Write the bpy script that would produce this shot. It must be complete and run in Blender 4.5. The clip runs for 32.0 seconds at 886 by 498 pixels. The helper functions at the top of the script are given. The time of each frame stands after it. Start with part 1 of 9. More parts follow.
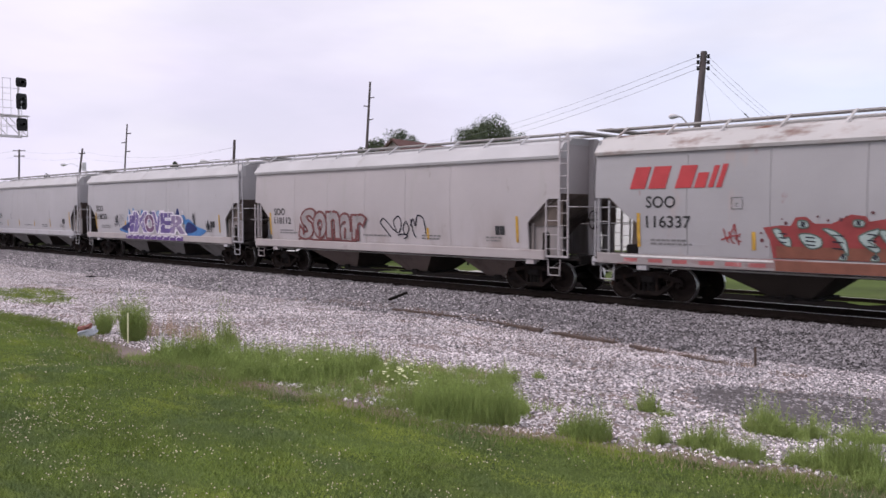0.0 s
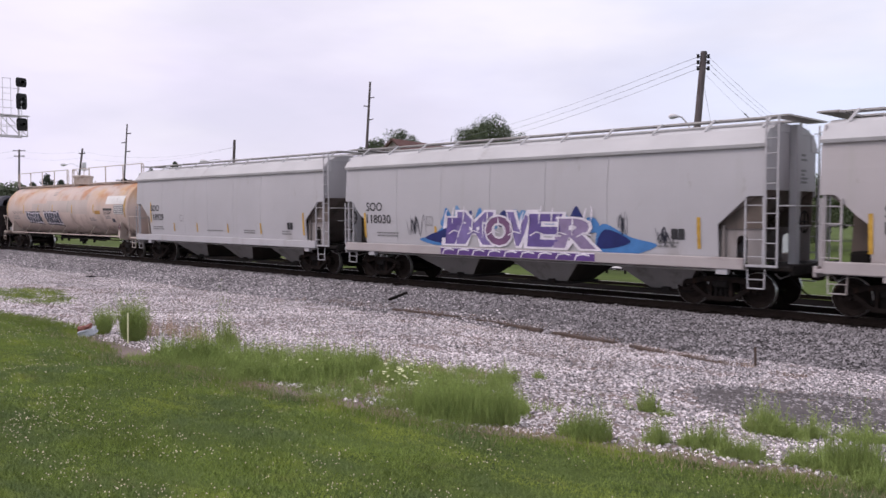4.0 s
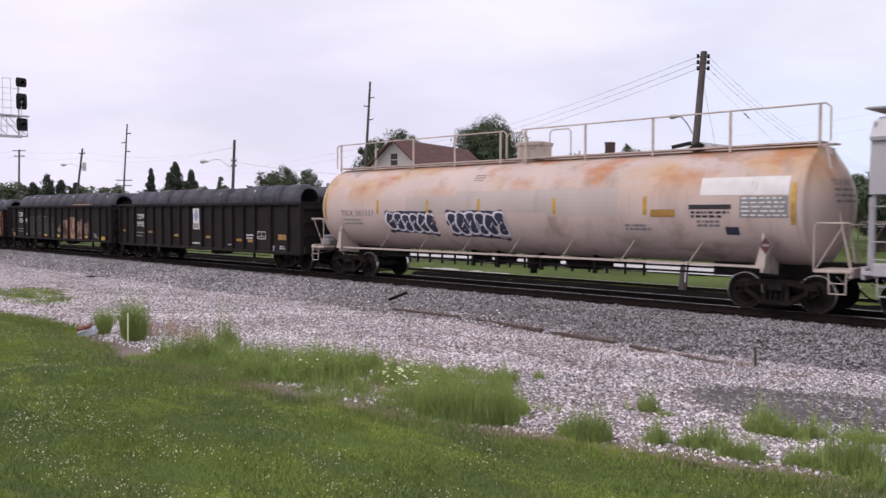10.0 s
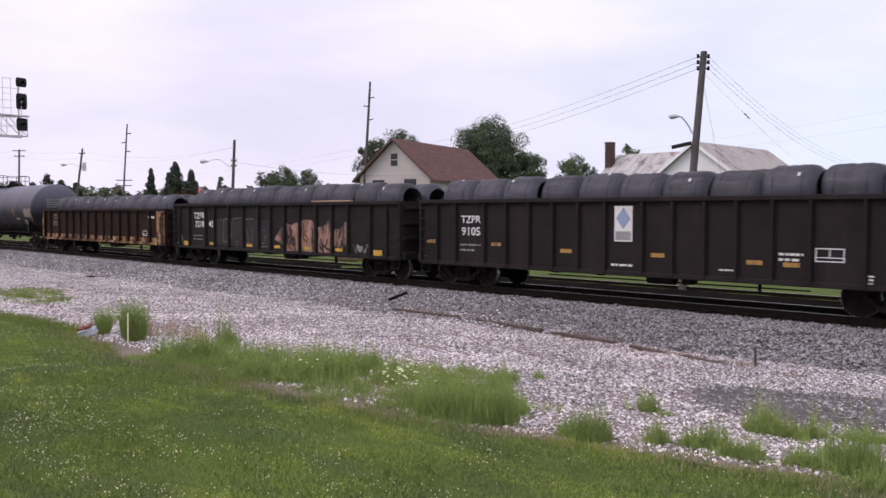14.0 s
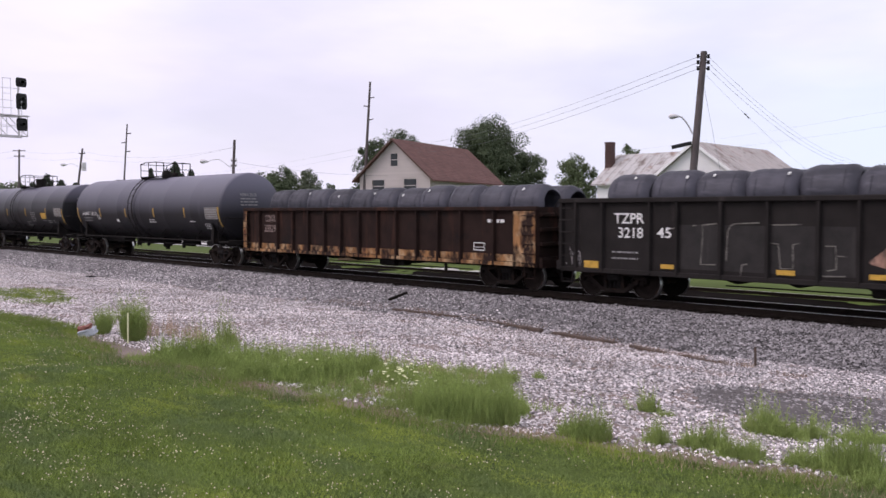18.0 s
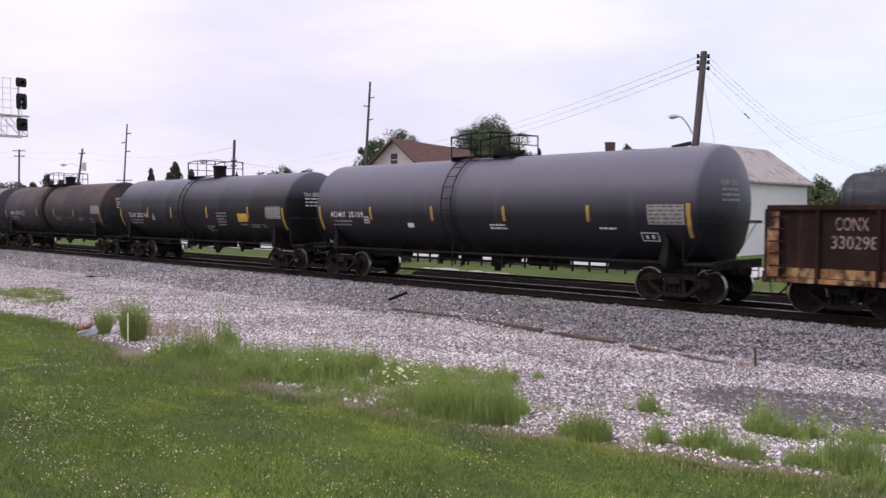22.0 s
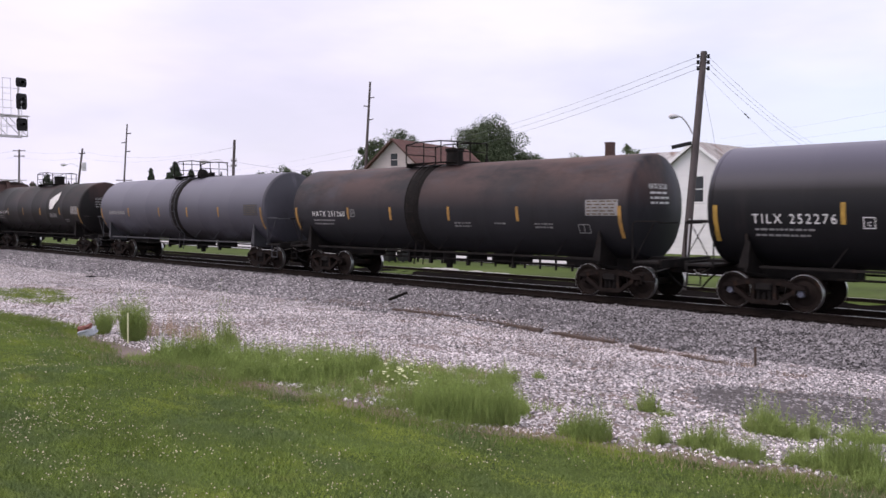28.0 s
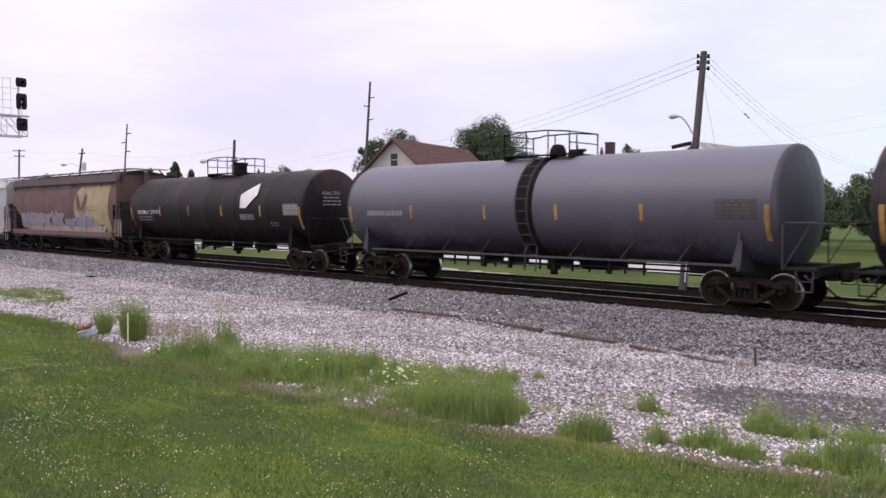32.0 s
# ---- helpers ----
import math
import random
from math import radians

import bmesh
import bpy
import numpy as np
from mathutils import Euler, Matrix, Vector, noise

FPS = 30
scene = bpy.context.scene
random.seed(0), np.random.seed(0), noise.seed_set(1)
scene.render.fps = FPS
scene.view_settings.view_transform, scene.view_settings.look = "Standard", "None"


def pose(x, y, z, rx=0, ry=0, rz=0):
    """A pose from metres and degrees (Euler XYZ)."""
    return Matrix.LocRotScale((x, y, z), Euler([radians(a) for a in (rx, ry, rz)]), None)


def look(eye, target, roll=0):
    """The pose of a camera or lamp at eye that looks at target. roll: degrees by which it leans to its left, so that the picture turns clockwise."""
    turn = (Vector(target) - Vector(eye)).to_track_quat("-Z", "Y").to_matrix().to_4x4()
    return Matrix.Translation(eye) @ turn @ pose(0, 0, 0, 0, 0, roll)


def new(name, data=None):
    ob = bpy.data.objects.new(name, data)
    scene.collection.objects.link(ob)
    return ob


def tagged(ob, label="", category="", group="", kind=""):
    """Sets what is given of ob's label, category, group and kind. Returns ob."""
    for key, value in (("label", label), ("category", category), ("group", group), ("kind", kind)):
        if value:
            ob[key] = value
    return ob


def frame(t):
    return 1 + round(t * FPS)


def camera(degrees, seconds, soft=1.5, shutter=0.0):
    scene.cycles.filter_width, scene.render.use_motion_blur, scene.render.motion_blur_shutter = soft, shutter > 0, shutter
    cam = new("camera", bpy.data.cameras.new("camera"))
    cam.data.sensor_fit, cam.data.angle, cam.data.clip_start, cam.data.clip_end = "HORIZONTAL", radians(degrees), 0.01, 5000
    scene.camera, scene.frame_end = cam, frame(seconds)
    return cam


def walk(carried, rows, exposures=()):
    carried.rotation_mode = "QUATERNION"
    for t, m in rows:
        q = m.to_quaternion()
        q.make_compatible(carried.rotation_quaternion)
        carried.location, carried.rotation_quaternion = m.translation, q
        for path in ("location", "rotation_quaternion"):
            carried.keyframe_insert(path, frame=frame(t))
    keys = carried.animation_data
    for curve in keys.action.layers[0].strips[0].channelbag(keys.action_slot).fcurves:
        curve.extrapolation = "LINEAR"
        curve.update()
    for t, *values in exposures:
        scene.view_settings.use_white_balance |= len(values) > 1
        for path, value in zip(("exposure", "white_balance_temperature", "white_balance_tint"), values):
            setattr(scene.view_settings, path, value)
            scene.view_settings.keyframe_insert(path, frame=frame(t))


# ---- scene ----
# camera: stands still on the lawn; the track runs along X, rail tops at z = 0
EYE = (0.0, 0.0, 2.44)
AHEAD, DOWN = radians(45.35), math.atan(66 / 1481.8)
AIM = Vector((-math.cos(AHEAD) * math.cos(DOWN), math.sin(AHEAD) * math.cos(DOWN), -math.sin(DOWN)))
cam = camera(55.77, 32.0, soft=1.5, shutter=0.3)
walk(cam, [(0.0, look(EYE, Vector(EYE) + AIM)), (32.0, look(EYE, Vector(EYE) + AIM))],
     exposures=[(0.0, -0.04, 6250, 14.0), (8.0, -0.06, 6250, 14.0), (17.0, 0.02, 6250, 14.0), (32.0, 0.03, 6250, 14.0)])

# world: thin bright overcast over a clear sky
world = bpy.data.worlds.new("world")
scene.world = world
world.use_nodes = True
wn, wl = world.node_tree.nodes, world.node_tree.links
wn.clear()
w_out, w_bg = wn.new("ShaderNodeOutputWorld"), wn.new("ShaderNodeBackground")
w_sky = wn.new("ShaderNodeTexSky")
w_sky.sky_type, w_sky.sun_disc = "NISHITA", False
w_sky.sun_elevation, w_sky.sun_rotation = radians(46), radians(211)
w_co, w_map = wn.new("ShaderNodeTexCoord"), wn.new("ShaderNodeMapping")
w_map.inputs["Scale"].default_value = (1.5, 1.5, 5.0)
w_noise, w_ramp, w_mix = wn.new("ShaderNodeTexNoise"), wn.new("ShaderNodeValToRGB"), wn.new("ShaderNodeMix")
w_noise.inputs["Scale"].default_value, w_noise.inputs["Detail"].default_value = 1.6, 5
w_ramp.color_ramp.elements[0].position, w_ramp.color_ramp.elements[0].color = 0.34, (0.8, 0.8, 0.8, 1)
w_ramp.color_ramp.elements[1].position, w_ramp.color_ramp.elements[1].color = 0.58, (1, 1, 1, 1)
w_mix.data_type = "RGBA"
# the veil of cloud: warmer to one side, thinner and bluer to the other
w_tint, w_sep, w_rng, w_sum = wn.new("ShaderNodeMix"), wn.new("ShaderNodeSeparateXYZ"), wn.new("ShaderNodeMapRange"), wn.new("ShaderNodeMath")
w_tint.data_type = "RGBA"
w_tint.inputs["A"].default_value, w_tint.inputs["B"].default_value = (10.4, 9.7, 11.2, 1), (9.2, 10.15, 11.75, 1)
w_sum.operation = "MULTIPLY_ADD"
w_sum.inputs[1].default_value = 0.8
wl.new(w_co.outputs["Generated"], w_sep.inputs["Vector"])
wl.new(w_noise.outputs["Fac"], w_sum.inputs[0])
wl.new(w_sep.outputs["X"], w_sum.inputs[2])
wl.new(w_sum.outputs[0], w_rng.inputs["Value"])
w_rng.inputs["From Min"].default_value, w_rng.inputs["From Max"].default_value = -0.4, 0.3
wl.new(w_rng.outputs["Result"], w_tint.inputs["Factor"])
# brighter banks of cloud, mostly higher up
w_white, w_n2, w_r2, w_up = wn.new("ShaderNodeMix"), wn.new("ShaderNodeTexNoise"), wn.new("ShaderNodeMapRange"), wn.new("ShaderNodeMath")
w_white.data_type = "RGBA"
w_white.inputs["B"].default_value = (11.6, 11.0, 11.6, 1)
w_n2.inputs["Scale"].default_value, w_n2.inputs["Detail"].default_value = 2.3, 4
w_up.operation = "MULTIPLY_ADD"
w_up.inputs[1].default_value = 1.3
w_r2.inputs["From Min"].default_value, w_r2.inputs["From Max"].default_value = 0.62, 0.98
w_r2.inputs["To Max"].default_value = 0.95
wl.new(w_map.outputs["Vector"], w_n2.inputs["Vector"])
wl.new(w_sep.outputs["Z"], w_up.inputs[0])
wl.new(w_n2.outputs["Fac"], w_up.inputs[2])
wl.new(w_up.outputs[0], w_r2.inputs["Value"])
wl.new(w_r2.outputs["Result"], w_white.inputs["Factor"])
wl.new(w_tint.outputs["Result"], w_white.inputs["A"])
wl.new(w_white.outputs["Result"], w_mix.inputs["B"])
wl.new(w_co.outputs["Generated"], w_map.inputs["Vector"])
wl.new(w_map.outputs["Vector"], w_noise.inputs["Vector"])
wl.new(w_noise.outputs["Fac"], w_ramp.inputs["Fac"])
wl.new(w_ramp.outputs["Color"], w_mix.inputs["Factor"])
wl.new(w_sky.outputs["Color"], w_mix.inputs["A"])
wl.new(w_mix.outputs["Result"], w_bg.inputs["Color"])
w_bg.inputs["Strength"].default_value = 0.09
wl.new(w_bg.outputs["Background"], w_out.inputs["Surface"])

sun = new("sun", bpy.data.lights.new("sun", "SUN"))
sun.data.energy, sun.data.angle, sun.data.color = 1.3, radians(25), (1.0, 0.87, 0.82)
sun.matrix_world = look((-18, -30, 36), (0, 0, 0))


# ---- materials ----
def mat(name, base, rough=0.7, metal=0.0, var=0.22, scale=1.3, stain_or_sheen=None, amount=0.4, streak=(1, 1, 1), s_scale=1.5,
        bump=0.15, fine=40.0, per_piece=0.0, island=0.0, coat=0.0, spec=0.4):
    """A paint or raw surface: base colour with broad and fine variation, shaped stains or painted sheen, and relief."""
    m = bpy.data.materials.new(name)
    m.use_nodes = True
    n, l = m.node_tree.nodes, m.node_tree.links
    b = n["Principled BSDF"]
    b.inputs["Roughness"].default_value, b.inputs["Metallic"].default_value = rough, metal
    b.inputs["Coat Weight"].default_value = coat
    b.inputs["Specular IOR Level"].default_value = spec
    co = n.new("ShaderNodeTexCoord")
    big, small = n.new("ShaderNodeTexNoise"), n.new("ShaderNodeTexNoise")
    big.inputs["Scale"].default_value, big.inputs["Detail"].default_value = scale, 6
    small.inputs["Scale"].default_value, small.inputs["Detail"].default_value = fine, 4
    add = n.new("ShaderNodeMath")
    add.operation = "MULTIPLY_ADD"
    l.new(small.outputs["Fac"], add.inputs[0])
    add.inputs[1].default_value = 0.35
    l.new(big.outputs["Fac"], add.inputs[2])
    rng = n.new("ShaderNodeMapRange")
    rng.inputs["From Min"].default_value, rng.inputs["From Max"].default_value = 0.42, 0.93
    rng.inputs["To Min"].default_value, rng.inputs["To Max"].default_value = 1 - var, 1 + var
    l.new(add.outputs[0], rng.inputs["Value"])
    for t in (big, small):
        l.new(co.outputs["Object"], t.inputs["Vector"])
    val = rng.outputs["Result"]
    for amt, kind in ((per_piece, 0), (island, 1)):
        if amt:
            src = n.new("ShaderNodeObjectInfo") if kind == 0 else n.new("ShaderNodeNewGeometry")
            r2, mu = n.new("ShaderNodeMapRange"), n.new("ShaderNodeMath")
            r2.inputs["To Min"].default_value, r2.inputs["To Max"].default_value = 1 - amt, 1 + amt
            mu.operation = "MULTIPLY"
            l.new(src.outputs["Random" if kind == 0 else "Random Per Island"], r2.inputs["Value"])
            l.new(val, mu.inputs[0])
            l.new(r2.outputs["Result"], mu.inputs[1])
            val = mu.outputs[0]
    mul = n.new("ShaderNodeVectorMath")
    mul.operation = "SCALE"
    mul.inputs[0].default_value = base
    l.new(val, mul.inputs["Scale"])
    col = mul.outputs["Vector"]
    for k, (colour, amt, st, sc, *band) in enumerate(stain_or_sheen if isinstance(stain_or_sheen, list) else ([(stain_or_sheen, amount, streak, s_scale)] if stain_or_sheen else [])):
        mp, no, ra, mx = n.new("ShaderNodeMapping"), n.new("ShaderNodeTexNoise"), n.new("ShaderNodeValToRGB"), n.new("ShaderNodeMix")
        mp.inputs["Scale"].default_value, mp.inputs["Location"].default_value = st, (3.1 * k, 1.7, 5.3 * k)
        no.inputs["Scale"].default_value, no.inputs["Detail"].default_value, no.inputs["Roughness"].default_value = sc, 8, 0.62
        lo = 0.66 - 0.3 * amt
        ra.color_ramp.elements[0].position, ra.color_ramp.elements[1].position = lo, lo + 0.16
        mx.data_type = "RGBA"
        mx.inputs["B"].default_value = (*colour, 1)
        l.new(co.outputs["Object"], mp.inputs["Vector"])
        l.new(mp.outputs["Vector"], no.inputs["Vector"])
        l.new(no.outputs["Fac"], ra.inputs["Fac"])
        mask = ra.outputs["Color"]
        # fades the layer in by height: rust and grime bands, painted crown sheen
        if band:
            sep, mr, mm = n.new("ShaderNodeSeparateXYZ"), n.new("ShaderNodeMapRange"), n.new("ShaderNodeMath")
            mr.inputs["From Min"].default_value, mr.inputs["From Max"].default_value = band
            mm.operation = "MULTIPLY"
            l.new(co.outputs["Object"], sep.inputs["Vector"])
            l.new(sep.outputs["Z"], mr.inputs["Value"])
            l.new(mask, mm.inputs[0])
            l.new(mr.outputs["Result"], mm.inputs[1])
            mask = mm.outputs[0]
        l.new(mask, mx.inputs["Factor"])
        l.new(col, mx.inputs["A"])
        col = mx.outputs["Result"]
    l.new(col, b.inputs["Base Color"])
    if bump:
        bu = n.new("ShaderNodeBump")
        bu.inputs["Strength"].default_value, bu.inputs["Distance"].default_value = bump, 0.02
        l.new(add.outputs[0], bu.inputs["Height"])
        l.new(bu.outputs["Normal"], b.inputs["Normal"])
    return m


GRIME = (0.06, 0.05, 0.045)
RUST = (0.16, 0.065, 0.03)
V_STREAK = (1.0, 1.0, 0.12)
M = {}
M["lawn_soil"] = mat("lawn_soil", (0.072, 0.100, 0.026), 0.95, var=0.4, scale=0.7, stain_or_sheen=[((0.11, 0.115, 0.045), 0.2, (1, 1, 1), 0.8), ((0.042, 0.068, 0.022), 0.4, (1, 1, 1), 1.3)], fine=60, bump=0.8, spec=0.1)
M["blade"] = mat("blade", (0.197, 0.263, 0.062), 0.6, var=0.22, scale=1.6, island=0.25, bump=0, spec=0.1, stain_or_sheen=[((0.156, 0.208, 0.080), 0.62, (1, 1.6, 1), 0.75), ((0.310, 0.375, 0.070), 0.48, (0.8, 1.8, 1), 0.9), ((0.25, 0.235, 0.115), 0.18, (1, 1.6, 1), 1.1)])
M["weed"] = mat("weed", (0.292, 0.372, 0.118), 0.7, var=0.25, scale=1.5, island=0.25, per_piece=0.16, bump=0, spec=0.08)
M["straw"] = mat("straw", (0.42, 0.315, 0.235), 0.8, var=0.2, scale=3, island=0.3, bump=0, spec=0.1)
M["straw_brown"] = mat("straw_brown", (0.20, 0.135, 0.10), 0.85, var=0.2, scale=3, island=0.3, bump=0, spec=0.1)
M["plank"] = mat("plank", (0.095, 0.072, 0.061), 0.9, var=0.3, scale=3, stain_or_sheen=[((0.17, 0.13, 0.11), 0.4, (0.3, 3, 3), 3)], bump=0.3, spec=0.1)
M["petal"] = mat("petal", (0.72, 0.63, 0.48), 0.7, var=0.15, island=0.25, bump=0, spec=0.1)
M["umbel"] = mat("umbel", (0.74, 0.74, 0.47), 0.7, var=0.1, island=0.15, bump=0, spec=0.1)
M["gravel_bed"] = mat("gravel_bed", (0.215, 0.172, 0.158), 0.95, var=0.4, scale=0.35, fine=22, bump=0.9, stain_or_sheen=[((0.19, 0.125, 0.095), 0.4, (1, 1, 1), 0.7)], spec=0.15)
M["gravel"] = mat("gravel", (0.512, 0.472, 0.484), 0.9, var=0.28, scale=0.45, island=0.8, bump=0.1, spec=0.15, stain_or_sheen=[((0.47, 0.395, 0.37), 0.16, (0.6, 1, 1), 0.5)])
M["ballast_bed"] = mat("ballast_bed", (0.12, 0.112, 0.115), 0.95, var=0.35, scale=0.6, fine=20, bump=0.9, spec=0.15)
# near-black: the train's shade put into the colour, along with dirt
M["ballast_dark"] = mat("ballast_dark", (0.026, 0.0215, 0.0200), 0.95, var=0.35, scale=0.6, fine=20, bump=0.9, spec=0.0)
M["stone_grey"] = mat("stone_grey", (0.228, 0.214, 0.222), 0.9, var=0.25, scale=0.25, island=0.8, bump=0.1, spec=0.15)
M["asphalt"] = mat("asphalt", (0.098, 0.087, 0.088), 0.95, var=0.35, scale=2, fine=50, bump=0.5, stain_or_sheen=[((0.27, 0.25, 0.25), 0.15, (1, 1, 1), 1.6)])
M["tie"] = mat("tie", (0.018, 0.015, 0.0135), 0.9, var=0.3, scale=3, per_piece=0.25, spec=0.05)
M["rail_side"] = mat("rail_side", (0.018, 0.013, 0.011), 0.85, var=0.3, scale=4, spec=0.1)
M["rail_top"] = mat("rail_top", (0.62, 0.61, 0.60), 0.28, metal=1.0, var=0.08, scale=4, bump=0.02)
M["far_rail"] = mat("far_rail", (0.38, 0.36, 0.35), 0.5, metal=0.4, var=0.2, scale=2)
M["far_grass"] = mat("far_grass", (0.075, 0.108, 0.022), 0.9, var=0.28, scale=0.25, fine=6, bump=0.5, stain_or_sheen=[((0.15, 0.15, 0.07), 0.2, (1, 1, 1), 0.2)], spec=0.15)
M["concrete"] = mat("concrete", (0.5, 0.49, 0.48), 0.9, var=0.12, scale=0.6)
M["hopper_grey"] = mat("hopper_grey", (0.445, 0.412, 0.418), 0.6, var=0.07, scale=0.5, stain_or_sheen=[((0.40, 0.38, 0.365), 0.14, V_STREAK, 1.2), ((0.26, 0.22, 0.19), 0.05, (1, 1, 0.5), 2.2), ((0.335, 0.285, 0.265), 0.7, (0.5, 1, 0.12), 1.2, 2.7, 1.2)], bump=0.05)
M["hopper_clean"] = mat("hopper_clean", (0.437, 0.424, 0.442), 0.6, var=0.06, scale=0.5, stain_or_sheen=[((0.40, 0.385, 0.39), 0.16, V_STREAK, 1.2), ((0.30, 0.27, 0.255), 0.05, (1, 1, 0.5), 2.2), ((0.36, 0.335, 0.335), 0.45, (0.5, 1, 0.12), 1.2, 2.5, 1.2)], bump=0.05)
M["hopper_roof"] = mat("hopper_roof", (0.505, 0.495, 0.505), 0.6, var=0.1, scale=0.8, stain_or_sheen=[((0.34, 0.315, 0.31), 0.18, (1, 1, 1), 1.0)], bump=0.05)
M["hopper_roof_rusty"] = mat("hopper_roof_rusty", (0.54, 0.52, 0.51), 0.6, var=0.1, scale=0.8, stain_or_sheen=[((0.30, 0.20, 0.17), 0.35, (0.5, 1, 1), 1.2), ((0.17, 0.075, 0.05), 0.42, (0.45, 1, 1), 1.6)], bump=0.05)
# dark brown for the recessed undersides: grime and shade in one colour
M["hopper_under"] = mat("hopper_under", (0.135, 0.108, 0.092), 0.8, var=0.25, scale=0.9, stain_or_sheen=[(GRIME, 0.5, V_STREAK, 1.3)], bump=0.1)
M["chute_grey"] = mat("chute_grey", (0.235, 0.217, 0.212), 0.75, var=0.18, scale=0.9, stain_or_sheen=[((0.10, 0.085, 0.078), 0.42, V_STREAK, 1.3)], bump=0.06)
M["web_grey"] = mat("web_grey", (0.27, 0.245, 0.24), 0.75, var=0.15, scale=0.9, stain_or_sheen=[((0.17, 0.145, 0.13), 0.4, V_STREAK, 1.3)], bump=0.06)
M["chute_dark"] = mat("chute_dark", (0.045, 0.036, 0.031), 0.85, var=0.3, scale=0.9, stain_or_sheen=[((0.10, 0.085, 0.075), 0.25, V_STREAK, 1.3)], bump=0.06, spec=0.15)
M["chute_brown"] = mat("chute_brown", (0.155, 0.118, 0.104), 0.8, var=0.2, scale=0.9, stain_or_sheen=[((0.08, 0.06, 0.052), 0.42, V_STREAK, 1.3)], bump=0.06)
M["walk_grey"] = mat("walk_grey", (0.42, 0.40, 0.39), 0.7, metal=0.3, var=0.2, scale=3)
M["dark_steel"] = mat("dark_steel", (0.0165, 0.0145, 0.0140), 0.8, var=0.3, scale=3, stain_or_sheen=[((0.035, 0.024, 0.019), 0.3, (1, 1, 1), 4)], spec=0.1)
M["frame_rust"] = mat("frame_rust", (0.0180, 0.0138, 0.0125), 0.9, var=0.35, scale=5, stain_or_sheen=[((0.045, 0.026, 0.018), 0.34, (1, 1, 1), 5)], spec=0.06)
M["wheel"] = mat("wheel", (0.020, 0.0145, 0.0125), 0.75, metal=0.1, var=0.3, scale=4, stain_or_sheen=[((0.055, 0.03, 0.02), 0.3, (1, 1, 1), 5)], spec=0.1)
M["tread"] = mat("tread", (0.55, 0.54, 0.53), 0.3, metal=1.0, var=0.1, bump=0.02)
M["cap_blue"] = mat("cap_blue", (0.16, 0.17, 0.22), 0.5, metal=0.4, var=0.2)
M["reflector"] = mat("reflector", (0.52, 0.31, 0.045), 0.5, var=0.3, scale=6, stain_or_sheen=[((0.2, 0.13, 0.06), 0.35, V_STREAK, 5)], bump=0)
M["reflector_dull"] = mat("reflector_dull", (0.36, 0.20, 0.05), 0.6, var=0.3, scale=6, stain_or_sheen=[((0.05, 0.04, 0.035), 0.5, V_STREAK, 5)], bump=0)
M["reflector_tank"] = mat("reflector_tank", (0.40, 0.245, 0.045), 0.6, var=0.3, scale=6, stain_or_sheen=[((0.12, 0.085, 0.05), 0.4, V_STREAK, 5)], bump=0)
M["far_strip_black"] = mat("far_strip_black", (0.012, 0.0105, 0.01), 0.95, var=0.35, scale=0.6, fine=20, bump=0.9, spec=0.0)
M["sill_red"] = mat("sill_red", (0.30, 0.27, 0.265), 0.7, var=0.2, scale=0.8, stain_or_sheen=[((0.20, 0.05, 0.05), 0.45, (0.3, 1, 2), 1.6), ((0.05, 0.035, 0.03), 0.5, (0.35, 1, 1), 1.5)], bump=0.05)
M["sill_grime"] = mat("sill_grime", (0.40, 0.36, 0.355), 0.7, var=0.12, scale=0.8, stain_or_sheen=[((0.22, 0.165, 0.15), 0.36, (0.35, 1, 1), 1.3)], bump=0.05)
M["slope_brown"] = mat("slope_brown", (0.27, 0.225, 0.205), 0.8, var=0.2, scale=0.9, stain_or_sheen=[((0.12, 0.095, 0.085), 0.45, V_STREAK, 1.3)], bump=0.08)
M["text_black"] = mat("text_black", (0.03, 0.03, 0.032), 0.6, var=0.1, bump=0)
M["text_white"] = mat("text_white", (0.72, 0.71, 0.70), 0.6, var=0.1, bump=0)
M["text_faint"] = mat("text_faint", (0.19, 0.185, 0.185), 0.6, var=0.2, bump=0)
M["red_paint"] = mat("red_paint", (0.45, 0.045, 0.05), 0.5, var=0.12, scale=3, bump=0)
M["red_faded"] = mat("red_faded", (0.36, 0.10, 0.10), 0.6, var=0.25, scale=3, stain_or_sheen=[((0.45, 0.40, 0.39), 0.4, (1, 1, 1), 4)], bump=0)
M["panel_white"] = mat("panel_white", (0.72, 0.70, 0.68), 0.6, var=0.1, scale=3, stain_or_sheen=[((0.4, 0.36, 0.32), 0.2, V_STREAK, 3)], bump=0)
M["panel_grey"] = mat("panel_grey", (0.25, 0.245, 0.245), 0.7, var=0.2, scale=6, bump=0)
M["panel_dirty"] = mat("panel_dirty", (0.10, 0.075, 0.05), 0.7, var=0.3, scale=6, bump=0)
M["coil"] = mat("coil", (0.054, 0.053, 0.068), 0.6, metal=0.35, var=0.25, scale=2.5, fine=60, bump=0.5, per_piece=0.2, stain_or_sheen=[((0.088, 0.086, 0.108), 0.4, (0.35, 1.5, 1.5), 2.2)])
M["tag_white"] = mat("tag_white", (0.8, 0.8, 0.78), 0.6, var=0.05, bump=0)


